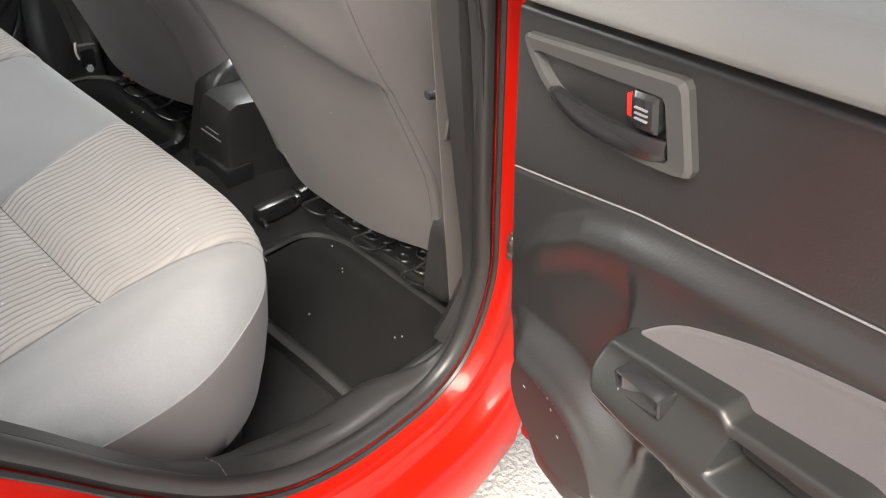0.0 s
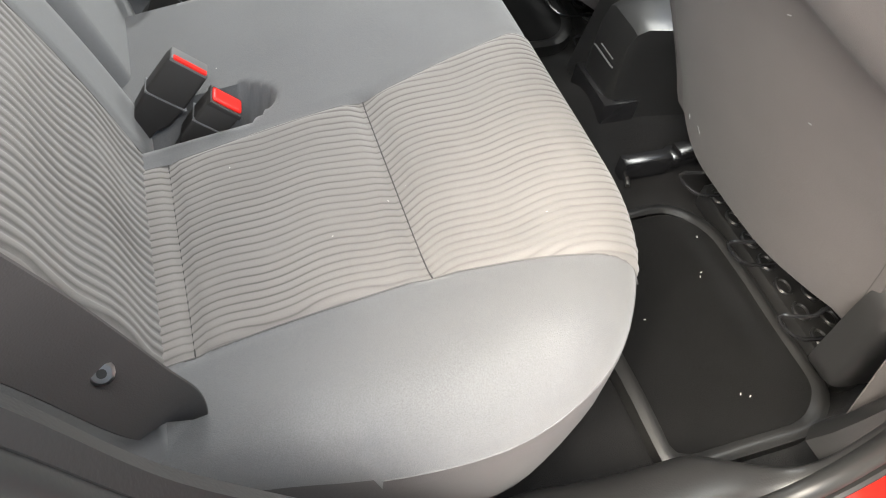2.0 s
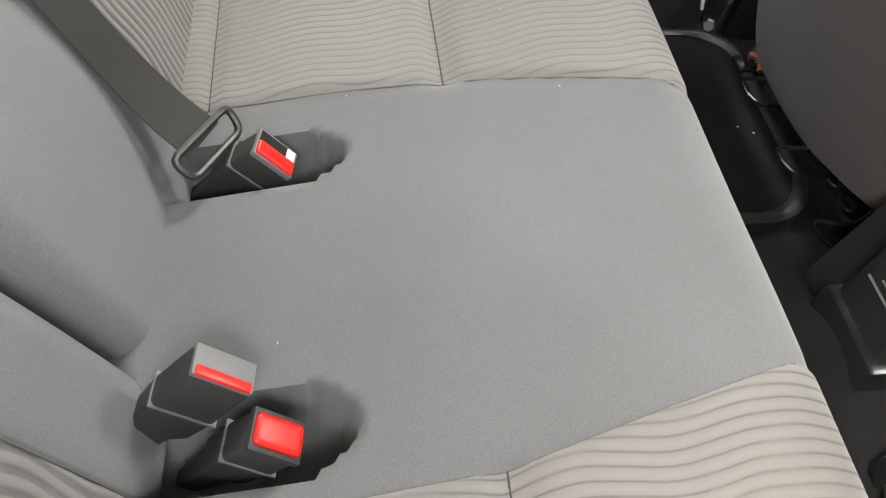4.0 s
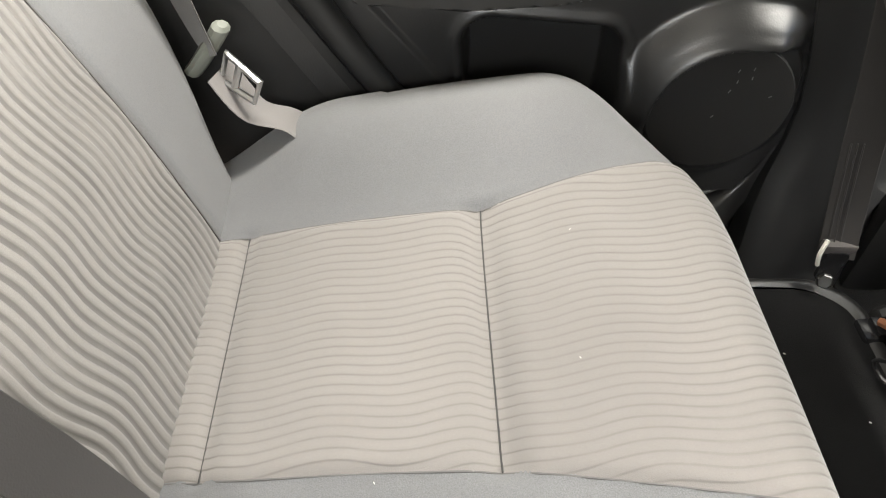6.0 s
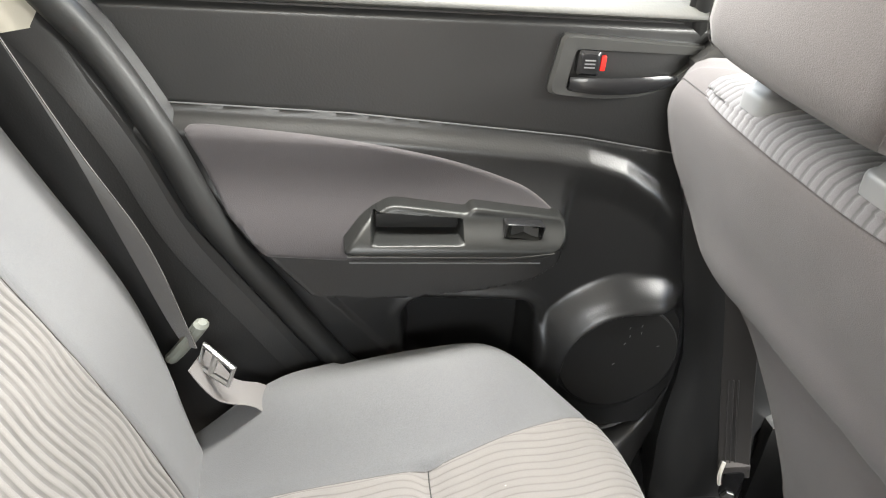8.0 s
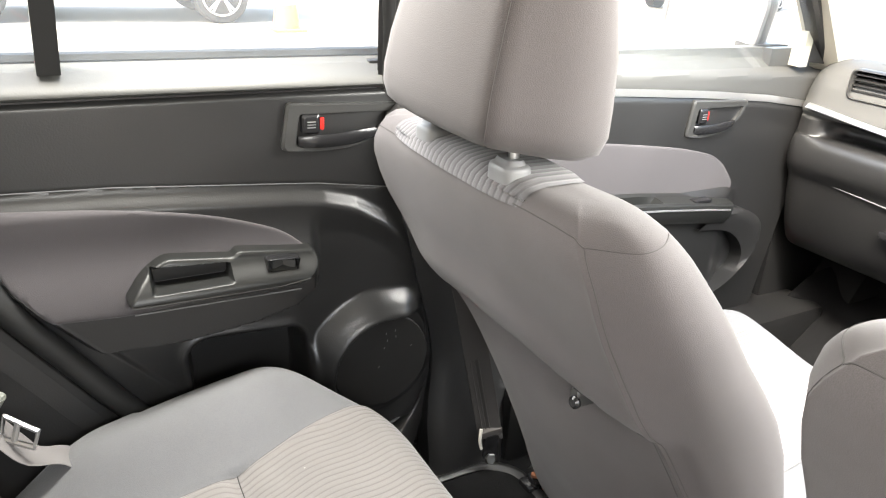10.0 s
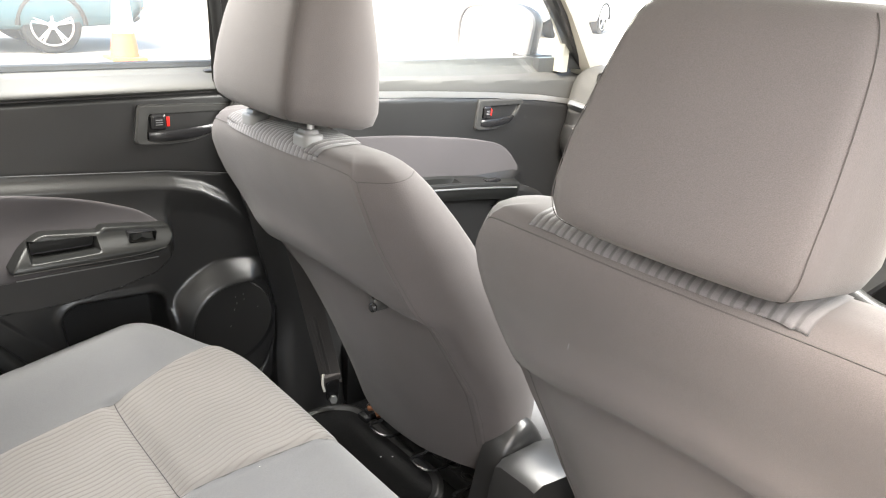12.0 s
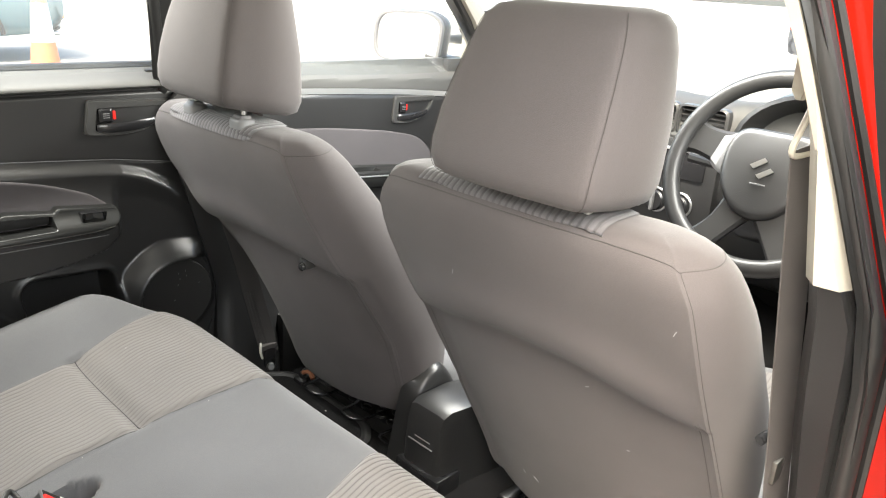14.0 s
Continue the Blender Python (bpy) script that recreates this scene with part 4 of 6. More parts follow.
rb = outer_belt(1, "dark rear seat belt with a round stop button")
part("webbing", ribbon([(0.605, -0.10, 1.08), (0.595, -0.03, 0.92), (0.582, 0.012, 0.80), (0.571, 0.029, 0.735), (0.559, 0.047, 0.66), (0.543, 0.058, 0.60), (0.515, 0.055, 0.535)], [(0.2, 0.9, 0.3), (-0.2, 0.9, 0.3), (-0.5, 0.83, 0.3), (-0.5, 0.83, 0.3), (-0.5, 0.83, 0.3), (-0.4, 0.83, 0.3), (0.2, 0.8, 0.2)], 0.054, 0.003), WEB_BROWN, rb)
part("stop_button", disc((0.5695, 0.038, 0.715), (0.75, 0.2, 0.65), 0.008, 0.006, 16, bevel=0.002), CHROME, rb, "bright round stop stud")
part("stud_centre", disc((0.5699, 0.0381, 0.7153), (0.75, 0.2, 0.65), 0.003, 0.002, 12), DARK, rb)


# ---- front seats ----
def seat_rear(z):
    return interp(z, ((0.33, 0.775), (0.45, 0.735), (0.57, 0.688), (0.68, 0.652), (0.78, 0.612), (0.88, 0.565), (0.95, 0.532), (1.0, 0.515), (1.04, 0.53)))


# levels of a front backrest: height, rear middle, seam's place and half width, half width, bolster's front, middle of the front
SPINE = ((0.408, 0.750, 0.806, 0.203, 0.228, 0.86, 0.82), (0.414, 0.741, 0.802, 0.210, 0.237, 0.875, 0.83), (0.430, 0.733, 0.796, 0.214, 0.242, 0.885, 0.835), (0.50, 0.703, 0.775, 0.217, 0.244, 0.89, 0.835), (0.54, 0.686, 0.762, 0.219, 0.246, 0.892, 0.83),
         (0.60, 0.662, 0.738, 0.221, 0.249, 0.885, 0.81), (0.68, 0.633, 0.686, 0.221, 0.252, 0.855, 0.775), (0.74, 0.611, 0.645, 0.221, 0.255, 0.818, 0.74), (0.79, 0.586, 0.612, 0.222, 0.258, 0.776, 0.70), (0.84, 0.561, 0.580, 0.222, 0.262, 0.732, 0.665),
         (0.89, 0.538, 0.551, 0.221, 0.264, 0.692, 0.635), (0.92, 0.525, 0.537, 0.219, 0.262, 0.668, 0.62), (0.95, 0.514, 0.526, 0.215, 0.257, 0.643, 0.606), (0.97, 0.508, 0.522, 0.206, 0.250, 0.628, 0.60), (0.982, 0.506, 0.523, 0.199, 0.242, 0.618, 0.597),
         (0.992, 0.507, 0.526, 0.194, 0.232, 0.61, 0.594), (1.0, 0.511, 0.531, 0.186, 0.217, 0.602, 0.59), (1.005, 0.518, 0.538, 0.176, 0.20, 0.596, 0.587), (1.008, 0.53, 0.55, 0.16, 0.182, 0.588, 0.58))
CREASE = 0.806


def front_seat(cx, label, slim=1.0, hx=None):
    g = thing("bucket_seat", (cx, 0.95, 0.3), label, "car seat", "front seats")
    # backrest: closed rings up the leaning spine; the rear face meets the bolsters at a seam, the bolsters sweep forward lower down
    def widen(x, z):
        if x >= 0:
            return x
        return x * (1.085 - 0.205 * soft(z, 0.82, 0.50)) if cx < 0 else x * (1.045 + 0.08 * soft(z, 0.82, 0.6) - 0.17 * soft(z, 0.60, 0.41))

    def ring(z):
        """One level of the backrest: sixteen stations round it, eight points from each to the next; the rear middle comes first."""
        rear, seam_y, seam_x, hw, front, mid = [interp(z, [(q[0], q[k]) for q in SPINE]) for k in (1, 2, 3, 4, 5, 6)]
        hw, seam_x = hw * slim, seam_x * (1.0 if cx < 0 else 1.03)
        seam_x = min(seam_x, hw * 0.97)
        half = []
        for f in (0.0, 0.4, 0.75):
            half.append((seam_x * f, rear + (seam_y - rear) * f ** 2.6))
        half.append((seam_x * 0.965, rear + (seam_y - rear) * 0.90 - 0.001))
        half.append((seam_x + (hw - seam_x) * 0.10, seam_y + 0.004))
        half.append((hw, seam_y + (front - seam_y) * 0.38))
        half.append((hw * 0.985, seam_y + (front - seam_y) * 0.78))
        half.append((hw * 0.87, front))
        loop = half + [(hw * 0.55, mid + (front - mid) * 0.3), (0.0, mid)]
        loop = loop + [(-x, y) for x, y in half[:0:-1]]
        loop.insert(len(half) + 2, (-hw * 0.55, mid + (front - mid) * 0.3))
        pts = []
        crease = CREASE if cx < 0 else CREASE + 0.012
        for p in catmull([Vector((x, y)) for x, y in loop], 8, closed=True):
            u = abs(p.x) / hw
            edge = crease - 0.004 - 0.035 * soft(u, 0.15, 0.9)
            if p.y < seam_y + 0.03:
                low = soft(z, edge + 0.004, edge - 0.022)
                p.y += 0.016 * low * soft(u, 1.0, 0.78) - 0.007 * bell(z - edge - 0.028, 0.03) * soft(u, 1.0, 0.7)
            wob = 0.0022 * noise.noise(Vector((p.x * 7, z * 7, 2 + cx))) + 0.001 * noise.noise(Vector((p.x * 22, z * 18, cx)))
            pts.append(Vector((cx + widen(p.x, z), p.y + wob, z)))
        return pts

    def skin(u, z, off=0.0006):
        """A point of the rear face; u runs from -1 at one seam to 1 at the other."""
        r = ring(z)
        k = min(31.999, abs(u) * 32.0)
        i = int(k)
        p, q = (r[i], r[i + 1]) if u >= 0 else (r[-i], r[-i - 1])
        return p.lerp(q, k - i) - Vector((0, off, 0))

    zs = [0.408, 0.410, 0.414, 0.42, 0.43, 0.44, 0.45, 0.458, 0.466] + [0.475 + 0.0075 * k for k in range(65)] + [0.968, 0.975, 0.981, 0.987, 0.992, 0.996, 1.0, 1.003, 1.006, 1.008]
    bm = loft([ring(z) for z in zs])
    back = part("backrest", bm, CLOTH_BACK, g, "grey-brown cloth backrest", sharp=75)
    # ribbed strip over the top, under the headrest
    roll_levels = {0.5185: 0.990, 0.5205: 0.993, 0.5225: 0.996, 0.5245: 0.9985} if cx < 0 else {0.5245: 0.9985}
    rolled = {v: sorted((p.x, p.y) for p in (ring(z)[-32:] + ring(z)[:33])) for v, z in roll_levels.items()}

    def over(u, v):
        if v in rolled:
            return (cx + u, interp(cx + u, rolled[v]) - 0.0010 + 0.0022 * soft(abs(u + 0.0165), 0.11, 0.139), roll_levels[v])
        t = (v - 0.521) / 0.098
        return (cx + u, v - (0.002 + 0.0145 * (1 - (abs(u) / 0.2) ** 2.6)) * soft(t, 0.6, 0.1), 0.0012 + interp(t, ((-0.03, 0.976), (0, 0.990), (0.06, 1.0), (0.15, 1.0075), (0.3, 1.0115), (0.8, 1.0115), (1, 1.004))) - 0.003 * abs(u / 0.15) ** 4 - 0.003 * soft(u, 0.10, 0.122))
    rib_cloth("ribbed_strip", over, Vector((0, 0, 1)), lambda v: (-0.155 if cx < 0 else -0.15, 0.122), [*roll_levels, 0.5265] + [0.530 + 0.007 * k for k in range(9)], 0.0094, 0.0009, 0.0006, NARROW, RIB_STRIP, back, cx, "ribbed cloth strip")
    # seams: down both edges of the rear face, over the shoulders, along the top and beside the pocket
    for s in (1, -1):
        part("edge_seam", tube([skin(s * 0.985, 0.47 + 0.512 * k / 60, -0.0001) for k in range(61)], 0.0006, 5), SOFT_THREAD, back)
        part("shoulder_seam", tube([ring(0.982 + 0.010 * k / 20)[(31 + k) if s > 0 else -(31 + k)] for k in range(21)], 0.0006, 5), SOFT_THREAD, back)
        part("pocket_seam", tube([skin(s * 0.72, 0.48 + 0.285 * k / 30, -0.0001) for k in range(31)], 0.0006, 5), SOFT_THREAD, back)
        part("crease_seam", tube([skin(s * (0.72 + 0.28 * k / 8), (0.766 if cx < 0 else 0.778) - 0.012 * k / 8, 0.0001) for k in range(9)], 0.0006, 5), SOFT_THREAD, back)
    part("top_seam", tube([skin(-1 + 2 * k / 60, 0.982 + 0.011 * (1 - abs(-1 + k / 30) ** 3), 0.0002) for k in range(61)], 0.0007, 5), SOFT_THREAD, back)
    # headrest
    hx = cx if hx is None else hx
    set_in = 0.0 if cx < 0 else 0.022
    rings, folds = [], {1: [], -1: []}
    for z, hw, y0, y1 in ((1.040, 0.09, 0.505, 0.60), (1.0425, 0.108, 0.49, 0.618), (1.050, 0.121, 0.480, 0.63), (1.065, 0.1275, 0.477, 0.635), (1.085, 0.128, 0.478, 0.635), (1.12, 0.126, 0.484, 0.634), (1.16, 0.120, 0.494, 0.63), (1.20, 0.112, 0.507, 0.626), (1.222, 0.105, 0.517, 0.622), (1.233, 0.095, 0.529, 0.614), (1.238, 0.075, 0.545, 0.60)):
        out = resample(rounded([Vector(p) for p in ((-hw * 0.86, y0), (hw * 0.86, y0), (hw, (y0 + y1) / 2 + 0.01), (hw * 0.8, y1), (-hw * 0.8, y1), (-hw, (y0 + y1) / 2 + 0.01))], [0.012, 0.012, 0.05, 0.03, 0.03, 0.05], 5), 64)
        dip, lean = (0.2 if cx < 0 else 0.08) * soft(z, 1.13, 1.04), 0.0 if cx < 0 else 0.014 * soft(z, 1.05, 1.22)
        rings.append([Vector((hx + p.x + lean, p.y - 0.006 * (1 - (p.x / hw) ** 2) * (1 if p.y < (y0 + y1) / 2 else -1), z - dip * (p.y - 0.49))) for p in out])
        for s in (1, -1):
            v = Vector((s * hw * 0.14, (y1 - y0) / 2 + 0.01)).normalized()
            x, y = s * hw * 0.86 - s * 0.003 + 0.003 * v.x, y0 + 0.003 * v.y
            folds[s].append(Vector((hx + x + lean, y - 0.006 * (1 - (x / hw) ** 2) - 0.0004, z)))
    head = part("headrest", loft(rings), CLOTH_BACK, g, "grey-brown cloth headrest", sharp=75)
    for s in (1, -1):
        part("side_seam", tube(catmull(folds[s][1:-1], 4), 0.0004, 5), SOFT_THREAD, head)
        part("post", tube([(hx + s * 0.077, 0.531, 0.99), (hx + s * 0.077, 0.533, 1.06)], 0.0055, 10), CHROME, head, "bright steel post")
        guide = part("post_guide", pad(resample(rounded([Vector(p) for p in ((hx + s * 0.077 - 0.020, 0.512 + set_in), (hx + s * 0.077 + 0.020, 0.512 + set_in), (hx + s * 0.077 + 0.020, 0.545 + set_in), (hx + s * 0.077 - 0.020, 0.545 + set_in))], 0.012, 4), 28), ((hx + s * 0.077 - 0.005, 0.530 + set_in), (hx + s * 0.077 + 0.005, 0.530 + set_in)), lambda q, d: Vector((q.x, q.y, 1.0205 + 0.005 * soft(d, 0.005, 0.008) - roll(d, 0.005))), [lambda p: Vector((p.x, p.y, 1.004))], steps=(0, 0.06, 0.14, 0.24, 0.34, 0.42, 0.5, 0.7, 1)), GREY_PLASTIC, head, "grey plastic guide")
    # cushion
    out = resample(rounded([Vector(p) for p in ((cx - 0.25, 0.88), (cx + 0.25, 0.88), (cx + 0.255, 1.28), (cx + 0.22, 1.33), (cx - 0.22, 1.33), (cx - 0.255, 1.28))], [0.04, 0.04, 0.06, 0.06, 0.06, 0.06], 5), 120)
    bm = pad(out, ((cx, 0.98), (cx, 1.14)), lambda q, d: Vector((q.x, q.y, 0.505 + 0.14 * (q.y - 0.85) - 0.025 * bell(q.x - cx, 0.12) - roll(d, 0.05))), [lambda p: Vector((p.x * 0.98 + cx * 0.02, p.y, 0.40)), lambda p: Vector((p.x, p.y, 0.43))], (0, 0.02, 0.05, 0.09, 0.14, 0.2, 0.3, 0.4, 0.5, 0.6, 0.7, 0.8, 0.9, 1))
    seat = part("cushion", bm, CLOTH, g, "grey cushion with a ribbed beige middle", sharp=80)
    rib_cloth("seat_panel", lambda u, v: (cx + u, v, 0.506 + 0.14 * (v - 0.85) - 0.025 * bell(u, 0.12)), Vector((0, 0, 1)), lambda v: (-0.145, 0.145), [0.94 + 0.012 * k for k in range(29)], 0.0094, 0.0008, 0.0034, PLEAT, RIB_SEAT, seat, cx, "ribbed beige cloth panel")
    for s in (1, -1):
        # runner, and a hinge cover on one side
        out = resample(rounded([Vector(p) for p in ((0.768, 0.345), (0.90, 0.33), (0.92, 0.45), (0.84, 0.55), (0.762, 0.515))], [0.03, 0.03, 0.06, 0.07, 0.06], 5), 40) if cx > 0 else resample(rounded([Vector(p) for p in ((0.745, 0.31), (0.90, 0.31), (0.92, 0.45), (0.85, 0.55), (0.785, 0.505))], [0.03, 0.03, 0.06, 0.07, 0.06], 5), 40)
        if s > 0:
            part("hinge_cover", pad(out, ((0.81, 0.39), (0.82, 0.42)), lambda q, d: Vector((cx + s * (0.264 - roll(d, 0.022)), q.x, q.y)), [lambda p: Vector((cx + s * 0.215, p.x, p.y))], (0, 0.04, 0.09, 0.16, 0.3, 0.6, 1)), BLACK, g, "black plastic hinge cover")
        part("runner", box((cx + s * 0.2 - 0.016, 0.84, 0.283), (cx + s * 0.2 + 0.016, 1.3, 0.31), 0.005), STEEL if s > 0 else GLOSSY, g, "steel seat runner")
        if cx > 0 and s > 0:
            continue
        part("runner_end", box((cx + s * 0.2 - 0.018, 0.825, 0.28), (cx + s * 0.2 + 0.018, 0.85, 0.303), 0.006), GLOSSY, g)
    part("frame", box((cx - 0.225, 0.93, 0.30), (cx + 0.225, 1.28, 0.405), 0.015), DARK, g)
    part("cross_tube", tube([(cx - 0.19, 0.86, 0.385), (cx + 0.19, 0.86, 0.385)], 0.012, 10), GLOSSY, g, "black steel cross tube")
    for k in (-0.12, 0.02, 0.15):
        part("wire", tube(catmull([(cx + k, 0.86, 0.39), (cx + k + 0.01, 0.83, 0.35), (cx + k - 0.012, 0.80, 0.325), (cx + k + 0.02, 0.83, 0.305), (cx + k + 0.03, 0.93, 0.31)], 4), 0.003, 6), GLOSSY, g)
    return g


left_seat = front_seat(-0.318, "grey-brown cloth passenger seat with a bag hook behind")
right_seat = front_seat(0.33, "grey-brown cloth driver's seat with marks on its back", 0.955, 0.344)
right_seat.location += Vector((0, 0.006, 0.018))
for child in right_seat.children:
    if child.name.startswith("headrest"):
        child.location.z -= 0.02
hook = part("bag_hook", loft([[Vector((x, y, z)) for x, z in [(p.x, p.y) for p in rounded([Vector(c) for c in ((-0.186 - w, 0.765 - h), (-0.186 + w, 0.765 - h), (-0.186 + w, 0.765 + h), (-0.186 - w, 0.765 + h))], 0.008, 3)]] for y, w, h in ((0.640, 0.008, 0.013), (0.609, 0.008, 0.013), (0.604, 0.006, 0.010))]), SATIN, left_seat, "grey plastic bag hook")
part("hook_ball", disc((-0.181, 0.5985, 0.762), (0.2, -1, 0.1), 0.0075, 0.006, 16, bevel=0.003), GLOSSY, hook, "dark round catch")
# pale scuffs on the driver's seat back
for x, z, a, ln in ((0.304, 0.553, -0.5, 0.011), (0.282, 0.556, -0.9, 0.006), (0.545, 0.94, 1.2, 0.006), (0.42, 0.80, 0.4, 0.005), (0.47, 0.72, 0.2, 0.004), (0.23, 0.90, 1.5, 0.006)):
    y = seat_rear(z) - 0.012
    part("scuff", tube([(x - ln * math.cos(a) / 2, y, z - ln * math.sin(a) / 2), (x + ln * math.cos(a) / 2, y, z + ln * math.sin(a) / 2)], 0.0005, 5), GREY_PLASTIC, right_seat, "pale scuff")

# ---- front belts on the middle pillars ----
def front_belt(s, label):
    g = thing("front_seat_belt", (s * 0.63, 0.72, 0.45), label, "seat belt", "front seat belts")
    top = Vector((s * 0.594, 0.622, 1.125))
    low = Vector((s * 0.648, 0.752, 0.40))
    acr = [(0.25 * s, 1, 0.1)] * 4
    part("webbing", ribbon([top, top.lerp(low, 0.35), top.lerp(low, 0.7), low], acr, 0.047, 0.002), WEB_BROWN, g, "grey-brown webbing")
    part("guide_loop", tube(catmull([top + Vector((0.006 * s, 0.022, 0.0)), top + Vector((0.006 * s, 0.012, 0.03)), top + Vector((0.004 * s, 0.004, 0.058)), top + Vector((0.003 * s, -0.004, 0.058)), top + Vector((0.0, -0.014, 0.03)), top + Vector((-0.004 * s, -0.024, -0.004)), top + Vector((0.0, 0.0, -0.008))], 5, closed=True), 0.0032, 8, closed=True), CREAM, g, "cream belt guide")
    part("guide_cover", loft([[top + Vector((s * (-0.014 + a * w), 0.012 + b * 0.016, 0.045 + h)) for a, b in ((-1, -1), (0.4, -1.2), (1, -1), (1, 1), (0.4, 1.2), (-1, 1))] for h, w in ((-0.004, 0.004), (0.004, 0.009), (0.05, 0.011), (0.066, 0.009), (0.072, 0.004))]), CREAM, g, "cream belt height adjuster")
    part("clip", tube([top.lerp(low, 0.47) + Vector((-0.012 * s, -0.035, 0.012)), top.lerp(low, 0.47) + Vector((-0.014 * s, -0.006, 0.004)), top.lerp(low, 0.47) + Vector((0.0, 0.028, 0.012)), top.lerp(low, 0.47) + Vector((0.01 * s, 0.045, 0.016))], 0.006, 8, flat=0.6), GLOSSY, g, "black belt stop clip")
    part("tongue", box(top.lerp(low, 0.5) - Vector((0.004, 0.012, 0.03)), top.lerp(low, 0.5) + Vector((0.004, 0.012, 0.0)), 0.003), STEEL, g)
    part("anchor", box((s * 0.642 - 0.008, 0.738, 0.378), (s * 0.642 + 0.010, 0.768, 0.405), 0.006), WHITE, g, "dusty white anchor cover")
    return g


front_belt(1, "grey-brown driver's belt running down the middle pillar")
lf = thing("front_seat_belt", (-0.67, 0.8, 0.4), "dark passenger belt bolted to the floor by the pillar", "seat belt", "front seat belts")
part("webbing", ribbon([(-0.626, 0.69, 0.82), (-0.628, 0.738, 0.66), (-0.626, 0.772, 0.52), (-0.612, 0.790, 0.42), (-0.594, 0.797, 0.355)], [(0.35, 1, 0.2)] * 5, 0.046, 0.002), WEB, lf)
for k in (-2, -1, 0, 1, 2):
    part("web_rib", tube(catmull([(-0.6245, 0.772 + 0.008 * k, 0.52), (-0.6105, 0.790 + 0.008 * k, 0.42), (-0.596, 0.796 + 0.008 * k, 0.37)], 4), 0.0011, 5), WEB, lf)
part("sewn_end", box((-0.606, 0.774, 0.366), (-0.590, 0.818, 0.380), 0.003), WEB_BROWN, lf, "sewn webbing end")
part("anchor_plate", loft([[Vector((x, 0.795 + p.x, 0.335 + p.y)) for p in rounded([Vector(q) for q in ((-0.016, 0.034), (0.016, 0.034), (0.014, -0.018), (-0.014, -0.018))], 0.01, 4)] for x in (-0.594, -0.588)]), GLOSSY, lf, "black anchor plate")
part("anchor_loop", tube(catmull([(-0.590, 0.770, 0.392), (-0.584, 0.765, 0.372), (-0.584, 0.770, 0.352)], 4), 0.003, 6), LABEL, lf, "dusty pale loop")
part("anchor_bolt", disc((-0.578, 0.79, 0.325), (0.9, -0.3, 0.4), 0.011, 0.012, 6, bevel=0.002), DARK_STEEL, lf, "steel anchor bolt")
tagged(part("debris", tube(catmull([(-0.52, 0.845, 0.315), (-0.50, 0.85, 0.322), (-0.48, 0.845, 0.314)], 4), 0.006, 6), WASTE), "scrap of brown debris under the passenger seat", "debris")


# ---- doors ----
def rear_front_edge(z):
    return interp(z, ((0.40, 0.66), (0.44, 0.682), (0.50, 0.706), (0.61, 0.697), (0.70, 0.683), (0.85, 0.66), (1.045, 0.625)))


def rear_back_edge(z):
    return interp(z, ((0.40, 0.42), (0.45, 0.36), (0.55, 0.235), (0.65, 0.105), (0.745, 0.03), (0.84, -0.005), (0.90, -0.03), (1.045, -0.07)))


def ridge(y):
    return interp(y, ((-0.1, 0.9), (0.01, 0.897), (0.215, 0.889), (0.488, 0.866), (0.585, 0.851), (0.66, 0.84), (0.7, 0.834)))


def arm_low(y):
    return interp(y, ((0.05, 0.685), (0.19, 0.668), (0.285, 0.665), (0.38, 0.675), (0.445, 0.69), (0.48, 0.72)))


BROW = ((-0.1, 0.885), (0.01, 0.884), (0.215, 0.876), (0.45, 0.857), (0.5, 0.85), (0.55, 0.835), (0.6, 0.805), (0.64, 0.77), (0.7, 0.71))


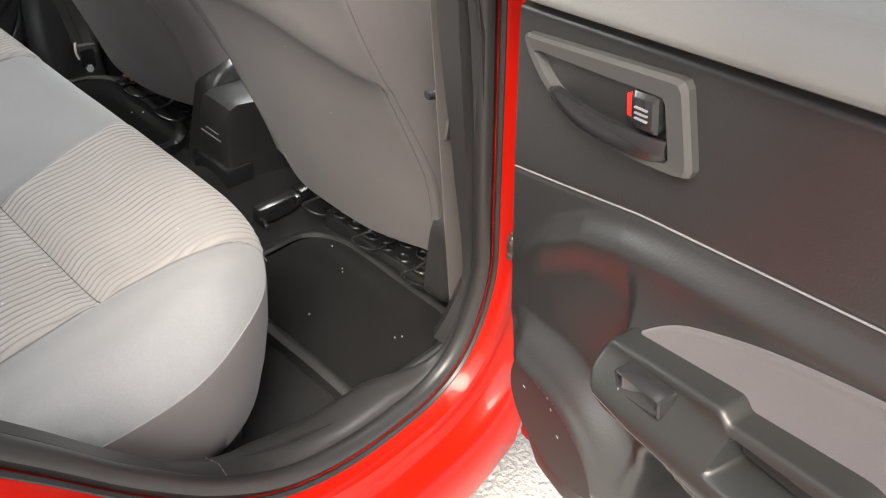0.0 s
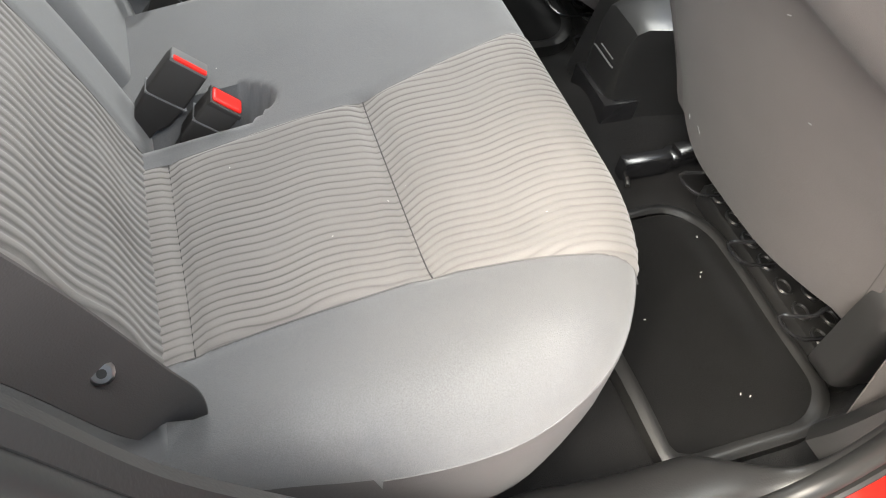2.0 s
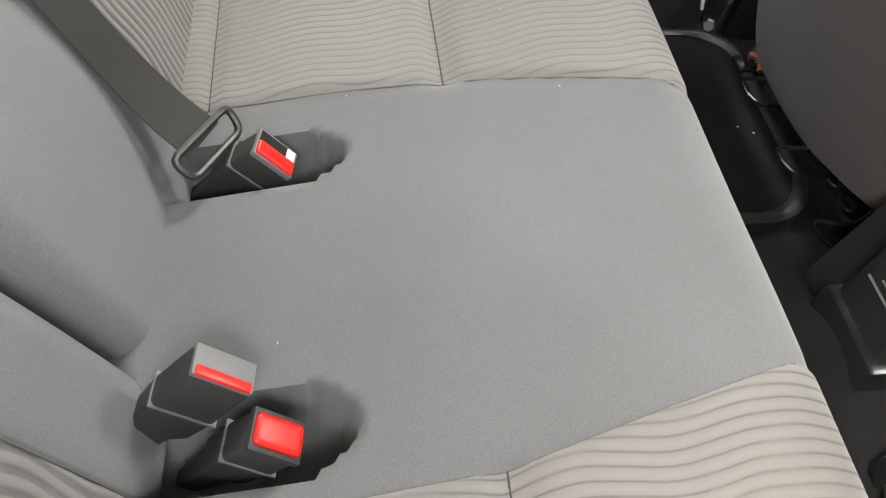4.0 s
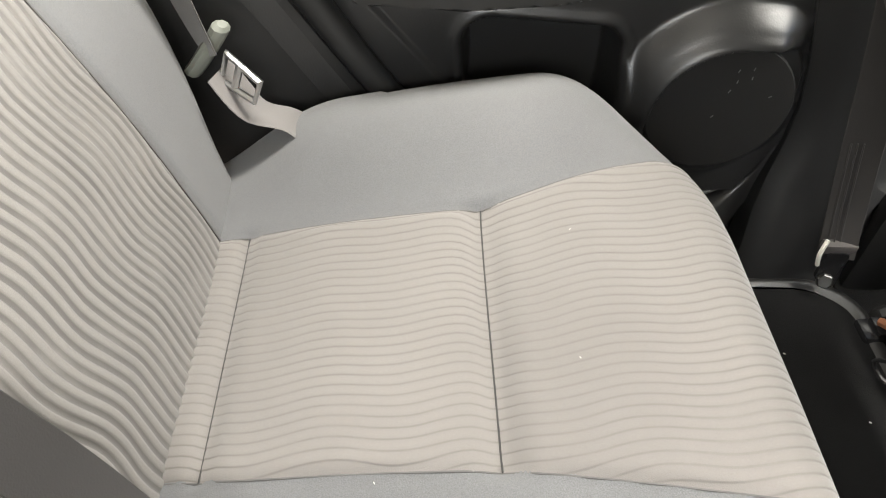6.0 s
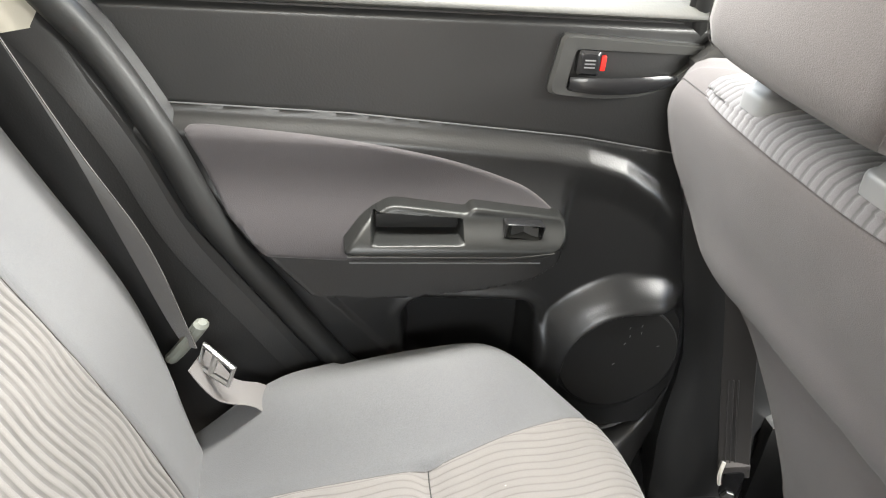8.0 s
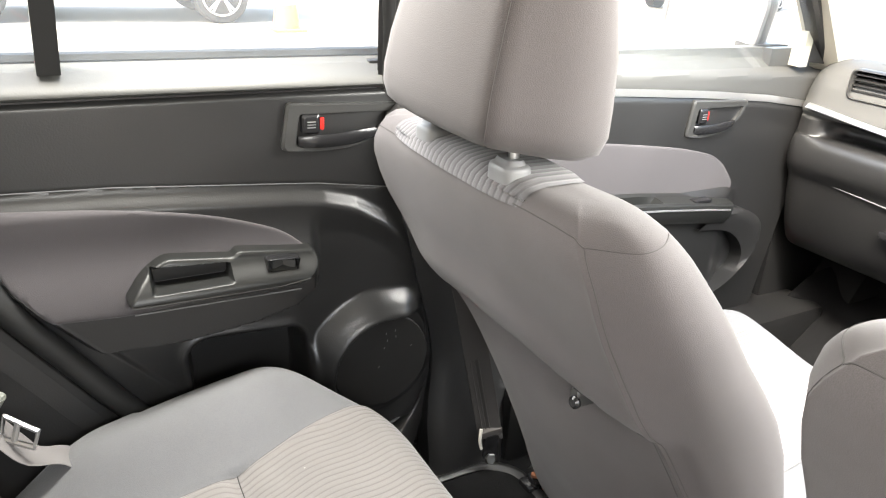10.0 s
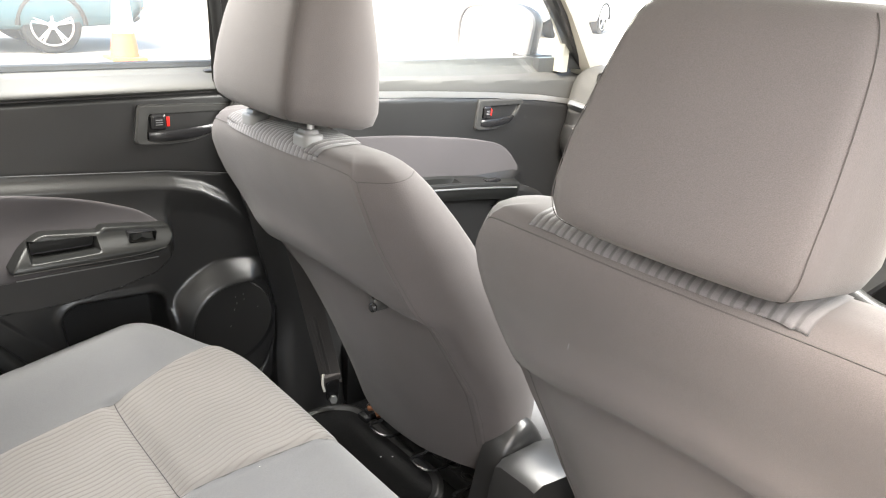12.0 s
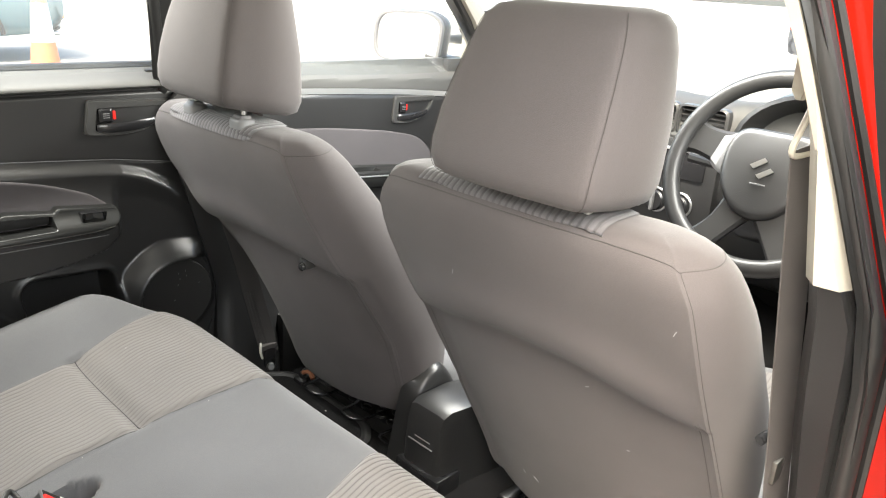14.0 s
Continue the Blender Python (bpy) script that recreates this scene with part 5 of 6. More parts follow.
def rear_trim(y, z):
    """Depth of the rear door's trim, towards the cabin, from its plane."""
    d = 0.0
    d -= 0.055 * max(0.0, min(1.0, (z - 1.014) / 0.03)) ** 1.6
    d += 0.012 * soft(z, 1.003, 1.012) * soft(z, 1.05, 1.02)
    d -= 0.008 * bell(z - 1.004, 0.004)
    # the lower part swells below a line that curves down towards the front
    brow = interp(y, BROW)
    steep = math.hypot(1.0, (interp(y + 0.01, BROW) - interp(y - 0.01, BROW)) / 0.02)
    low = soft(z, brow + 0.010 * steep, brow - 0.016 * steep) * soft(y, 0.69, 0.60)
    d += 0.016 * low - 0.010 * soft(z, brow - 0.01, min(0.78, brow - 0.06)) * low
    d -= 0.0022 * bell(z - ridge(y), 0.0022)
    # arm rest swelling, with a hard lower edge and a slanting rear end
    slant = (y - 0.105) * 0.745 + (z - 0.747) * 0.667
    along = soft(slant, -0.012, 0.004) * soft(y, 0.492, 0.470)
    d += 0.036 * along * soft(z, arm_low(y) - 0.005, arm_low(y) + 0.004) * soft(z, 0.84, 0.72)
    d += 0.006 * soft(slant, 0.006, -0.004) * soft(z, 0.76, 0.73)
    # door pocket: a rounded hollow with a raised lip
    qy, qz = abs(y - 0.380) - 0.060, abs(z - 0.545) - 0.067
    rim = math.hypot(max(qy, 0.0), max(qz, 0.0)) + min(max(qy, qz), 0.0) - 0.030 + 0.05 * (y - 0.38) * soft(z, 0.56, 0.62)
    d += 0.005 * bell(rim - 0.006, 0.007)
    d -= 0.062 * soft(rim, 0.001, -0.012) * soft(y - rear_back_edge(z), 0.015, 0.05)
    # loudspeaker: a shoulder that rises to a sharp brow over the sunken grille
    ry, rz = y - 0.597, z - 0.541
    far = math.hypot(ry, rz) if ry < 0 or rz < 0 else (ry ** 3.2 + rz ** 3.2) ** (1 / 3.2)
    turn = math.atan2(rz, -ry)
    span = 0.047 - 0.010 * soft(turn, 1.3, 2.3)
    t = (far - 0.0925) / span
    reach = soft(turn, -0.75, 0.1) * soft(turn, 2.45, 1.85)
    crest = 0.036 * reach
    if t >= 0:
        d += (crest - 0.004) * max(0.0, 1 - min(t, 1.0) ** 2) ** 1.6 + 0.004 * soft(t, 0.35, 0.05)
    else:
        d += 0.006 + (crest - 0.006) * soft(far, 0.0885, 0.0922)
    return d


def door_skin(s, rear, front, fn, x0, ylo, zlo, zhi, nz=110, ny=110, mat=None):
    rows = []
    for i in range(nz + 1):
        z = zlo + (zhi - zlo) * i / nz
        a, b = rear(z), front(z)
        rows.append([Vector((s * (x0 - fn(a + (b - a) * j / ny, z)), a + (b - a) * j / ny, z)) for j in range(ny + 1)])
    # turned rims round the edge
    back = [[Vector((s * (x0 + 0.078), p.y, p.z)) for p in (r[0], r[-1])] for r in rows]
    bm = loft(rows, closed=False)
    for col in (0, -1):
        loft([[r[col] for r in rows], [Vector((s * (x0 + 0.078), r[col].y, r[col].z)) for r in rows]], closed=False, bm=bm)
    for r in (rows[0], rows[-1]):
        loft([r, [Vector((s * (x0 + 0.078), p.y, p.z)) for p in r]], closed=False, bm=bm)
    return bm


def handle_set(g, s, x, y0, z0, k=1.0, lock_mat=BUTTON, tall=1.0):
    """An inside handle: bezel round a dark dish, pull lever and lock button. y0, z0: rear upper corner of the bezel."""
    def at(u, v, d):
        return Vector((s * (x - d), y0 + u * k, z0 + v * k * tall - 0.045 * u * k))
    o = resample(rounded([Vector(p) for p in ((0, 0), (0.178, 0.0), (0.160, -0.032), (0.118, -0.062), (0.06, -0.071), (-0.010, -0.069))], [0.006, 0.004, 0.02, 0.03, 0.03, 0.010], 5), 72)
    i = resample(rounded([Vector(p) for p in ((0.019, -0.017), (0.163, -0.012), (0.149, -0.031), (0.112, -0.056), (0.06, -0.065), (0.013, -0.063))], [0.004, 0.004, 0.02, 0.03, 0.03, 0.006], 5), 72)
    bm = loft([[at(p.x, p.y, -0.004) for p in o], [at(p.x, p.y, 0.006) for p in o], [at(*(p.lerp(q, 0.18)), 0.009) for p, q in zip(o, i)], [at(*(p.lerp(q, 0.92)), 0.008) for p, q in zip(o, i)], [at(p.x, p.y, 0.004) for p in i], [at(p.x * 0.97 + 0.002, p.y * 0.97, -0.014) for p in i]], caps=False)
    h = part("handle_bezel", bm, SATIN, g, "satin grey handle surround", sharp=20)
    bm = bmesh.new()
    bm.faces.new([bm.verts.new(at(p.x, p.y, -0.006)) for p in i])
    part("handle_dish", bm, GLOSSY, g, "glossy black handle dish")
    pts = [at(0.146 - 0.130 * t, -0.041 - 0.014 * math.sin(math.pi / 2 * t), 0.003 + 0.010 * math.sin(math.pi * t) ** 0.6) for t in [j / 14 for j in range(15)]]
    part("pull_lever", loft([[p + Vector((-s * a * 0.0045, 0, b * h)) for a, b in ((-1, -0.8), (0.6, -1), (1, -0.5), (1, 0.5), (0.6, 1), (-1, 0.8))] for p, h in zip(pts, [0.003, 0.006, 0.0075, 0.0085, 0.009, 0.0095, 0.0095, 0.0095, 0.0095, 0.0095, 0.0095, 0.0095, 0.009, 0.0085, 0.007])]), GLOSSY, g, "smooth black pull lever")
    m = part("lock_knob", loft([[at(0.034 + u, -0.030 + v, d) for u, v in [(p.x, p.y) for p in rounded([Vector(c) for c in ((-w, -hh), (w, -hh), (w, hh), (-w, hh))], 0.004, 3)]] for w, hh, d in ((0.013, 0.014, -0.004), (0.013, 0.014, 0.009), (0.010, 0.011, 0.012))]), GLOSSY, g, "black lock knob")
    part("lock_mark", box(Vector((-0.0025, -0.003, -0.0085)) + at(0.052, -0.030, 0.004), Vector((0.0025, 0.003, 0.0085)) + at(0.052, -0.030, 0.004), 0.001), lock_mat, m, "red unlocked mark")
    for t in (-0.004, 0, 0.004):
        part("knob_rib", box(Vector((-0.001, -0.006, -0.0006)) + at(0.034, -0.030 + t, 0.0125), Vector((0.001, 0.006, 0.0006)) + at(0.034, -0.030 + t, 0.0125)), GREY_PLASTIC, m)


def rear_door(name, s, label):
    g = thing(name, (s * 0.80, 0.724, 0.7), label, "car door", "rear doors")
    bm = door_skin(s, rear_back_edge, rear_front_edge, rear_trim, 0.672, 0, 0.405, 1.045, 270, 290)
    # top band takes the paler dash plastic: skylight on the sill, put into colour
    for f in bm.faces:
        if f.calc_center_median().z > 1.0075:
            f.material_index = 1
    part("trim_panel", bm, [BLACK, DASH], g, "grained black plastic door trim")
    # ridge line
    part("ridge_line", tube([(s * (0.672 - rear_trim(y, ridge(y) + 0.004) + 0.0002), y, ridge(y) + 0.0012) for y in [-0.02 + 0.68 * k / 40 for k in range(41)]], 0.0009, 5), GREY_PLASTIC, g)
    part("door_core", box((s * 0.744 - 0.003, 0.27, 0.43), (s * 0.744 + 0.003, 0.67, 1.0)), DARK, g)
    # cloth insert
    out = resample(rounded([Vector(p) for p in ((0.036, 0.877), (0.06, 0.878), (0.213, 0.866), (0.335, 0.843), (0.43, 0.808), (0.468, 0.776), (0.487, 0.752), (0.45, 0.742), (0.212, 0.724), (0.105, 0.731), (0.08, 0.772))], [0.015, 0.01, 0.06, 0.06, 0.04, 0.02, 0.006, 0.01, 0.02, 0.03, 0.04], 6), 150)
    part("cloth_insert", pad(out, ((0.15, 0.80), (0.36, 0.785)), lambda q, d: Vector((s * (0.672 - rear_trim(q.x, q.y) - 0.0045 + roll(d, 0.004)), q.x, q.y)), [lambda p: Vector((s * (0.672 - rear_trim(p.x, p.y) + 0.006), p.x, p.y))], (0, 0.01, 0.03, 0.07, 0.13, 0.2, 0.28, 0.36, 0.44, 0.52, 0.6, 0.68, 0.76, 0.84, 0.92, 1)), CLOTH_DOOR, g, "grey cloth insert")
    # black end strip greyed to carry the window's highlight
    out = resample(rounded([Vector(p) for p in ((0.030, 0.79), (0.066, 0.790), (0.082, 0.766), (0.106, 0.731), (0.08, 0.742), (0.052, 0.745))], 0.006, 4), 50)
    part("insert_glint", pad(out, ((0.055, 0.768), (0.07, 0.757)), lambda q, d: Vector((s * (0.672 - rear_trim(q.x, q.y) - 0.004 + roll(d, 0.005)), q.x, q.y)), [lambda p: Vector((s * (0.672 - rear_trim(p.x, p.y) + 0.006), p.x, p.y))], (0, 0.1, 0.3, 0.6, 1)), SATIN, g, "smooth end strip of the cloth insert")
    # arm rest with grip and window switch
    def arm(u, v, d):
        return Vector((s * (0.632 - d), u, v))
    zt = lambda y: 0.797 - 0.06 * (y - 0.24)
    zb = lambda y: 0.748 - 0.01 * (y - 0.2)
    body = [(0.207, 0.752), (0.232, 0.783), (0.262, 0.799), (0.35, 0.789), (0.358, 0.796), (0.47, 0.783), (0.472, 0.768), (0.448, 0.744), (0.33, 0.742)]
    out = resample(rounded([Vector(p) for p in body], [0.004, 0.02, 0.01, 0.003, 0.004, 0.012, 0.02, 0.02, 0.02], 4), 240)
    grip = lambda q: soft(q.x, 0.238, 0.25) * soft(q.x, 0.345, 0.338) * soft(q.y, zt(q.x) - 0.006, zt(q.x) - 0.010) * soft(q.y, 0.761, 0.766)
    rest = part("arm_rest", pad(out, ((0.27, 0.768), (0.42, 0.766)), lambda q, d: arm(q.x, q.y, 0.030 * soft(q.y, zt(q.x), 0.752) + 0.008 - roll(d, 0.006) - 0.045 * grip(q)), [lambda p: arm(p.x, p.y, -0.045)], tuple(k / 40 for k in range(41))), SATIN_BLACK, g, "smooth black arm rest")
    # pale lines drawn along the edges for their highlights
    part("arm_edge_line", tube([arm(y, 0.7505 - 0.012 * (y - 0.2) + 0.03 * soft(y, 0.40, 0.46) * 0.2, 0.0372) for y in [0.212 + 0.24 * k / 16 for k in range(17)]], 0.0018, 8, flat=0.5), SATIN, rest, "thin polished edge")
    part("arm_edge_line", tube([arm(y, 0.7365 - 0.012 * (y - 0.2), 0.028) for y in [0.215 + 0.225 * k / 16 for k in range(17)]], 0.0011, 5), GREY_PLASTIC, rest)
    # near-black block puts the shade into the grip's recess
    part("grip_shade", box((s * 0.640 - 0.012, 0.244, 0.768), (s * 0.640 + 0.012, 0.342, 0.788), 0.005), DARK, rest)
    sw = part("window_switch", loft([[arm(0.4165 + p.x * k, 0.7755 - 0.06 * p.x + p.y * k, d) for p in rounded([Vector(q) for q in ((-0.024, -0.010), (0.021, -0.010), (0.024, 0.009), (-0.024, 0.009))], 0.003, 3)] for k, d in ((1.0, 0.010), (1.0, 0.0265), (0.92, 0.0275), (0.86, 0.024), (0.84, 0.014))]), GLOSSY, rest, "black window switch surround")
    part("switch_lever", loft([[arm(0.4165 + u, 0.7755 - 0.06 * u + v, d) for u, v, d in row] for row in (((-0.018, -0.007, 0.014), (-0.018, 0.006, 0.014)), ((-0.016, -0.006, 0.024), (-0.016, 0.005, 0.024)), ((0.0, -0.006, 0.019), (0.0, 0.005, 0.019)), ((0.016, -0.006, 0.026), (0.016, 0.005, 0.026)), ((0.018, -0.007, 0.014), (0.018, 0.006, 0.014)))], closed=False), SATIN, sw, "dark satin rocker")
    handle_set(g, s, 0.672, 0.444, 0.990)
    # speaker grille
    cy, cz = 0.597, 0.541
    gx = 0.672 - rear_trim(cy, cz) - 0.004
    grille = part("speaker_grille", disc((s * gx, cy, cz), (-s, 0, 0.0), 0.0875, 0.010, 56, bevel=0.002), GRILLE, g, "scratched black speaker grille")
    for y, z, a in ((0.603, 0.592, 1.3), (0.606, 0.578, 1.5), (0.60, 0.565, 1.1), (0.62, 0.595, 1.4), (0.622, 0.583, 1.6), (0.65, 0.56, 0.5), (0.59, 0.53, 0.8)):
        part("scratch", tube([(s * (gx - 0.0004), y, z), (s * (gx - 0.0004), y + 0.004 * math.cos(a), z + 0.004 * math.sin(a))], 0.0006, 5), GREY_PLASTIC, grille)
    # window surround, quarter bar and glass
    top = [(0.63, 1.035), (0.61, 1.2), (0.565, 1.345), (0.44, 1.40), (0.2, 1.40), (0.0, 1.36), (-0.09, 1.22), (-0.07, 1.06)]
    ring = catmull([Vector(p) for p in top], 5)
    bm = bmesh.new()
    rows = []
    for k, p in enumerate(ring):
        a, b = ring[max(k - 1, 0)], ring[min(k + 1, len(ring) - 1)]
        t = (b - a).normalized()
        o = Vector((t.y, -t.x))
        rows.append([Vector((s * (xx - inward(p.y)), p.x + o.x * f, p.y + o.y * f)) for xx, f in ((0.665, 0.045), (0.665, 0.012), (0.69, 0.0), (0.735, 0.0), (0.745, 0.01), (0.745, 0.05), (0.70, 0.055))])
    part("window_frame", loft(rows), RUBBER, g, "black window frame")
    part("quarter_bar", loft([[Vector((s * (xx - inward(z)), y + dy, z)) for xx, dy in ((0.70, 0), (0.70, 0.026), (0.735, 0.026), (0.735, 0))] for y, z in ((0.146, 1.035), (0.15, 1.2), (0.16, 1.40))]), RUBBER, g)
    part("window_sill_strip", tube([(s * 0.727, y, 1.047) for y in (-0.07, 0.1, 0.3, 0.5, 0.63)], 0.008, 6, flat=1.0), RUBBER, g)
    part("pane", loft([[Vector((s * (0.722 - inward(z)), y, z)) for y in (-0.1, 0.2, 0.4, 0.64)] for z in (1.03, 1.2, 1.40)], closed=False), GLASS, g, shadow=False)
    # painted outer skin
    rows = []
    for z, x in ((0.40, 0.77), (0.46, 0.79), (0.6, 0.80), (0.8, 0.806), (0.92, 0.80), (1.0, 0.775), (1.03, 0.75)):
        a, b = rear_back_edge(z) - 0.03, rear_front_edge(z) + 0.035
        rows.append([Vector((s * x, a + (b - a) * j / 10, z)) for j in range(11)])
    bm = loft(rows, closed=False)
    inner = [[Vector((s * 0.752, p.y, p.z)) for p in r] for r in rows]
    loft(inner, closed=False, bm=bm)
    for col in (0, -1):
        loft([[r[col] for r in rows], [r[col] for r in inner]], closed=False, bm=bm)
    loft([rows[0], inner[0]], closed=False, bm=bm)
    part("outer_skin", bm, RED, g, "glossy red painted door skin")
    return g


rear_door("rear_door", -1, "closed rear door with black trim and grey cloth insert")
open_door = rear_door("rear_door", 1, "wide open rear door with black trim and red skin")
open_door.matrix_basis = Matrix.Translation((0.8036, 0.7245, 0.7)) @ Matrix.Rotation(0.2524, 4, Vector((0.1179, -0.2232, 0)).normalized()) @ Matrix.Rotation(1.2525, 4, "Z")


STRIP = ((0.86, 0.978), (1.1, 0.967), (1.32, 0.953), (1.5, 0.937), (1.67, 0.913))


def front_trim(y, z):
    d = -0.05 * soft(z, 1.0 - 0.04 * (y - 1), 1.035 - 0.04 * (y - 1))
    d -= 0.006 * bell(z - interp(y, STRIP) + 0.004, 0.006)
    d += 0.02 * soft(y, 0.95, 1.1) * soft(y, 1.47, 1.40) * soft(z, 0.48, 0.52) * soft(z, 0.76, 0.735)
    return d


def front_door(s, label):
    g = thing("front_door", (s * 0.8, 1.7, 0.7), label, "car door", "front doors")
    bm = door_skin(s, lambda z: 0.86, lambda z: interp(z, ((0.42, 1.6), (1.03, 1.7))), front_trim, 0.702, 0, 0.42, 1.035, 90, 110)
    # band above the strip painted paler for the window light on it
    for f in bm.faces:
        c = f.calc_center_median()
        if c.z > interp(c.y, STRIP):
            f.material_index = 1
    part("trim_panel", bm, [BLACK, DASH], g, "grained black plastic door trim")
    part("silver_strip", loft([[Vector((s * (0.702 - front_trim(y, z0) - d), y, z0 + h)) for d, h in ((0.0, -0.008), (0.004, -0.007), (0.004, 0.007), (0.0, 0.008))] for y, z0 in [(0.9 + 0.75 * k / 24, interp(0.9 + 0.75 * k / 24, STRIP)) for k in range(25)]]), SILVER, g, "bright silvery strip")
    out = resample(rounded([Vector(p) for p in ((0.90, 0.885), (1.03, 0.878), (1.168, 0.862), (1.27, 0.848), (1.385, 0.822), (1.445, 0.755), (1.43, 0.725), (0.90, 0.745))], [0.01, 0.05, 0.05, 0.05, 0.05, 0.02, 0.01, 0.01], 5), 90)
    part("cloth_insert", pad(out, ((1.0, 0.81), (1.25, 0.79)), lambda q, d: Vector((s * (0.697 + roll(d, 0.004)), q.x, q.y)), steps=(0, 0.01, 0.03, 0.08, 0.16, 0.3, 0.5, 0.7, 1)), CLOTH_DOOR, g, "grey cloth insert")
    def arm_top(y):
        return interp(y, ((0.92, 0.775), (1.16, 0.757), (1.30, 0.742), (1.42, 0.727)))
    rows = []
    for k in range(34):
        y = 0.94 + 0.485 * k / 33
        e = math.sqrt(max(0.02, 1 - max(0.0, (y - 1.385) / 0.04) ** 2))
        hollow = 0.018 * soft(y, 1.06, 1.075) * soft(y, 1.205, 1.19)
        z = arm_top(y)
        rows.append([Vector((s * x, y, h)) for x, h in ((0.70, z - 0.048), (0.70 - 0.040 * e, z - 0.046), (0.70 - 0.052 * e, z - 0.030), (0.70 - 0.056 * e, z - 0.011), (0.70 - 0.054 * e, z - 0.003), (0.70 - 0.049 * e, z), (0.70 - 0.043 * e, z), (0.70 - 0.041 * e, z - hollow), (0.70 - 0.014 * e, z + 0.004 - hollow), (0.70 - 0.012 * e, z + 0.004), (0.70, z + 0.010))])
    rest = part("arm_rest", loft(rows), SATIN_BLACK, g, "black arm rest with a grip hollow")
    y = 1.315
    part("window_switch", box((s * 0.667 - 0.010, y - 0.024, arm_top(y) - 0.002), (s * 0.667 + 0.010, y + 0.024, arm_top(y) + 0.006), 0.003), GLOSSY, rest)
    part("arm_edge_line", tube([(s * 0.6440, y, arm_top(y) - 0.011) for y in (0.96, 1.1, 1.2, 1.3, 1.385)], 0.0022, 6), SILVER, rest)
    # broad rim round the door pocket, below the arm rest
    rim_out = catmull([Vector(p) for p in ((1.37, 0.712), (1.45, 0.708), (1.512, 0.680), (1.534, 0.646), (1.519, 0.598), (1.455, 0.54), (1.36, 0.50))], 5)
    rim_in = catmull([Vector(p) for p in ((1.33, 0.672), (1.40, 0.664), (1.448, 0.645), (1.483, 0.605), (1.480, 0.562), (1.43, 0.52), (1.35, 0.485))], 5)
    part("pocket_rim", loft([[Vector((s * x, q.x, q.y)) for x, q in ((0.705, a), (0.668, a), (0.660, a.lerp(b, 0.2)), (0.660, a.lerp(b, 0.45)), (0.668, b), (0.70, b))] for a, b in zip(rim_out, rim_in)], closed=False), BLACK, g, "rounded black pocket rim")
    handle_set(g, s, 0.704, 1.277, 0.945, 0.89, BUTTON, 1.22)
    frame = catmull([Vector(p) for p in ((0.86, 1.03), (0.84, 1.25), (0.90, 1.385), (1.08, 1.39), (1.28, 1.30), (1.5, 1.14), (1.62, 1.035), (1.66, 1.0))], 5)
    rows = []
    for k, p in enumerate(frame):
        a, b = frame[max(k - 1, 0)], frame[min(k + 1, len(frame) - 1)]
        t = (b - a).normalized()
        o = Vector((-t.y, t.x))
        rows.append([Vector((s * (xx - inward(p.y)), p.x + o.x * f, p.y + o.y * f)) for xx, f in ((0.708, 0.022), (0.708, 0.006), (0.715, 0.0), (0.745, 0.0), (0.75, 0.03))])
    part("window_frame", loft(rows), RUBBER, g, "black window frame")
    part("corner_cover", loft([[Vector((s * x, y, z)) for y, z in ((1.598, 1.01), (1.71, 1.0), (1.63, 1.13), (1.60, 1.16))] for x in (0.715, 0.70)]), BLACK, g, "black mirror corner cover")
    part("corner_bar", loft([[Vector((s * x, y + dy, z)) for x, dy in ((0.70, 0), (0.70, 0.022), (0.74, 0.022), (0.74, 0))] for y, z in ((1.575, 1.0), (1.582, 1.2))]), CREAM, g, "cream bar of the window corner")
    part("pane", loft([[Vector((s * (0.725 - inward(z)), y, z)) for y in (0.84, 1.2, 1.66 - 1.4 * (z - 1.02))] for z in (1.0, 1.2, 1.39)], closed=False), GLASS, g, shadow=False)
    rows = [[Vector((s * x, y, z)) for y in (0.79, 1.1, 1.4, 1.72)] for z, x in ((0.30, 0.77), (0.46, 0.79), (0.7, 0.806), (0.92, 0.80), (1.0, 0.765))]
    part("outer_skin", loft(rows, closed=False), RED, g, "glossy red painted door skin")
    return g


front_door(-1, "closed front passenger door with silvery strip")
front_door(1, "closed driver's door with black trim")

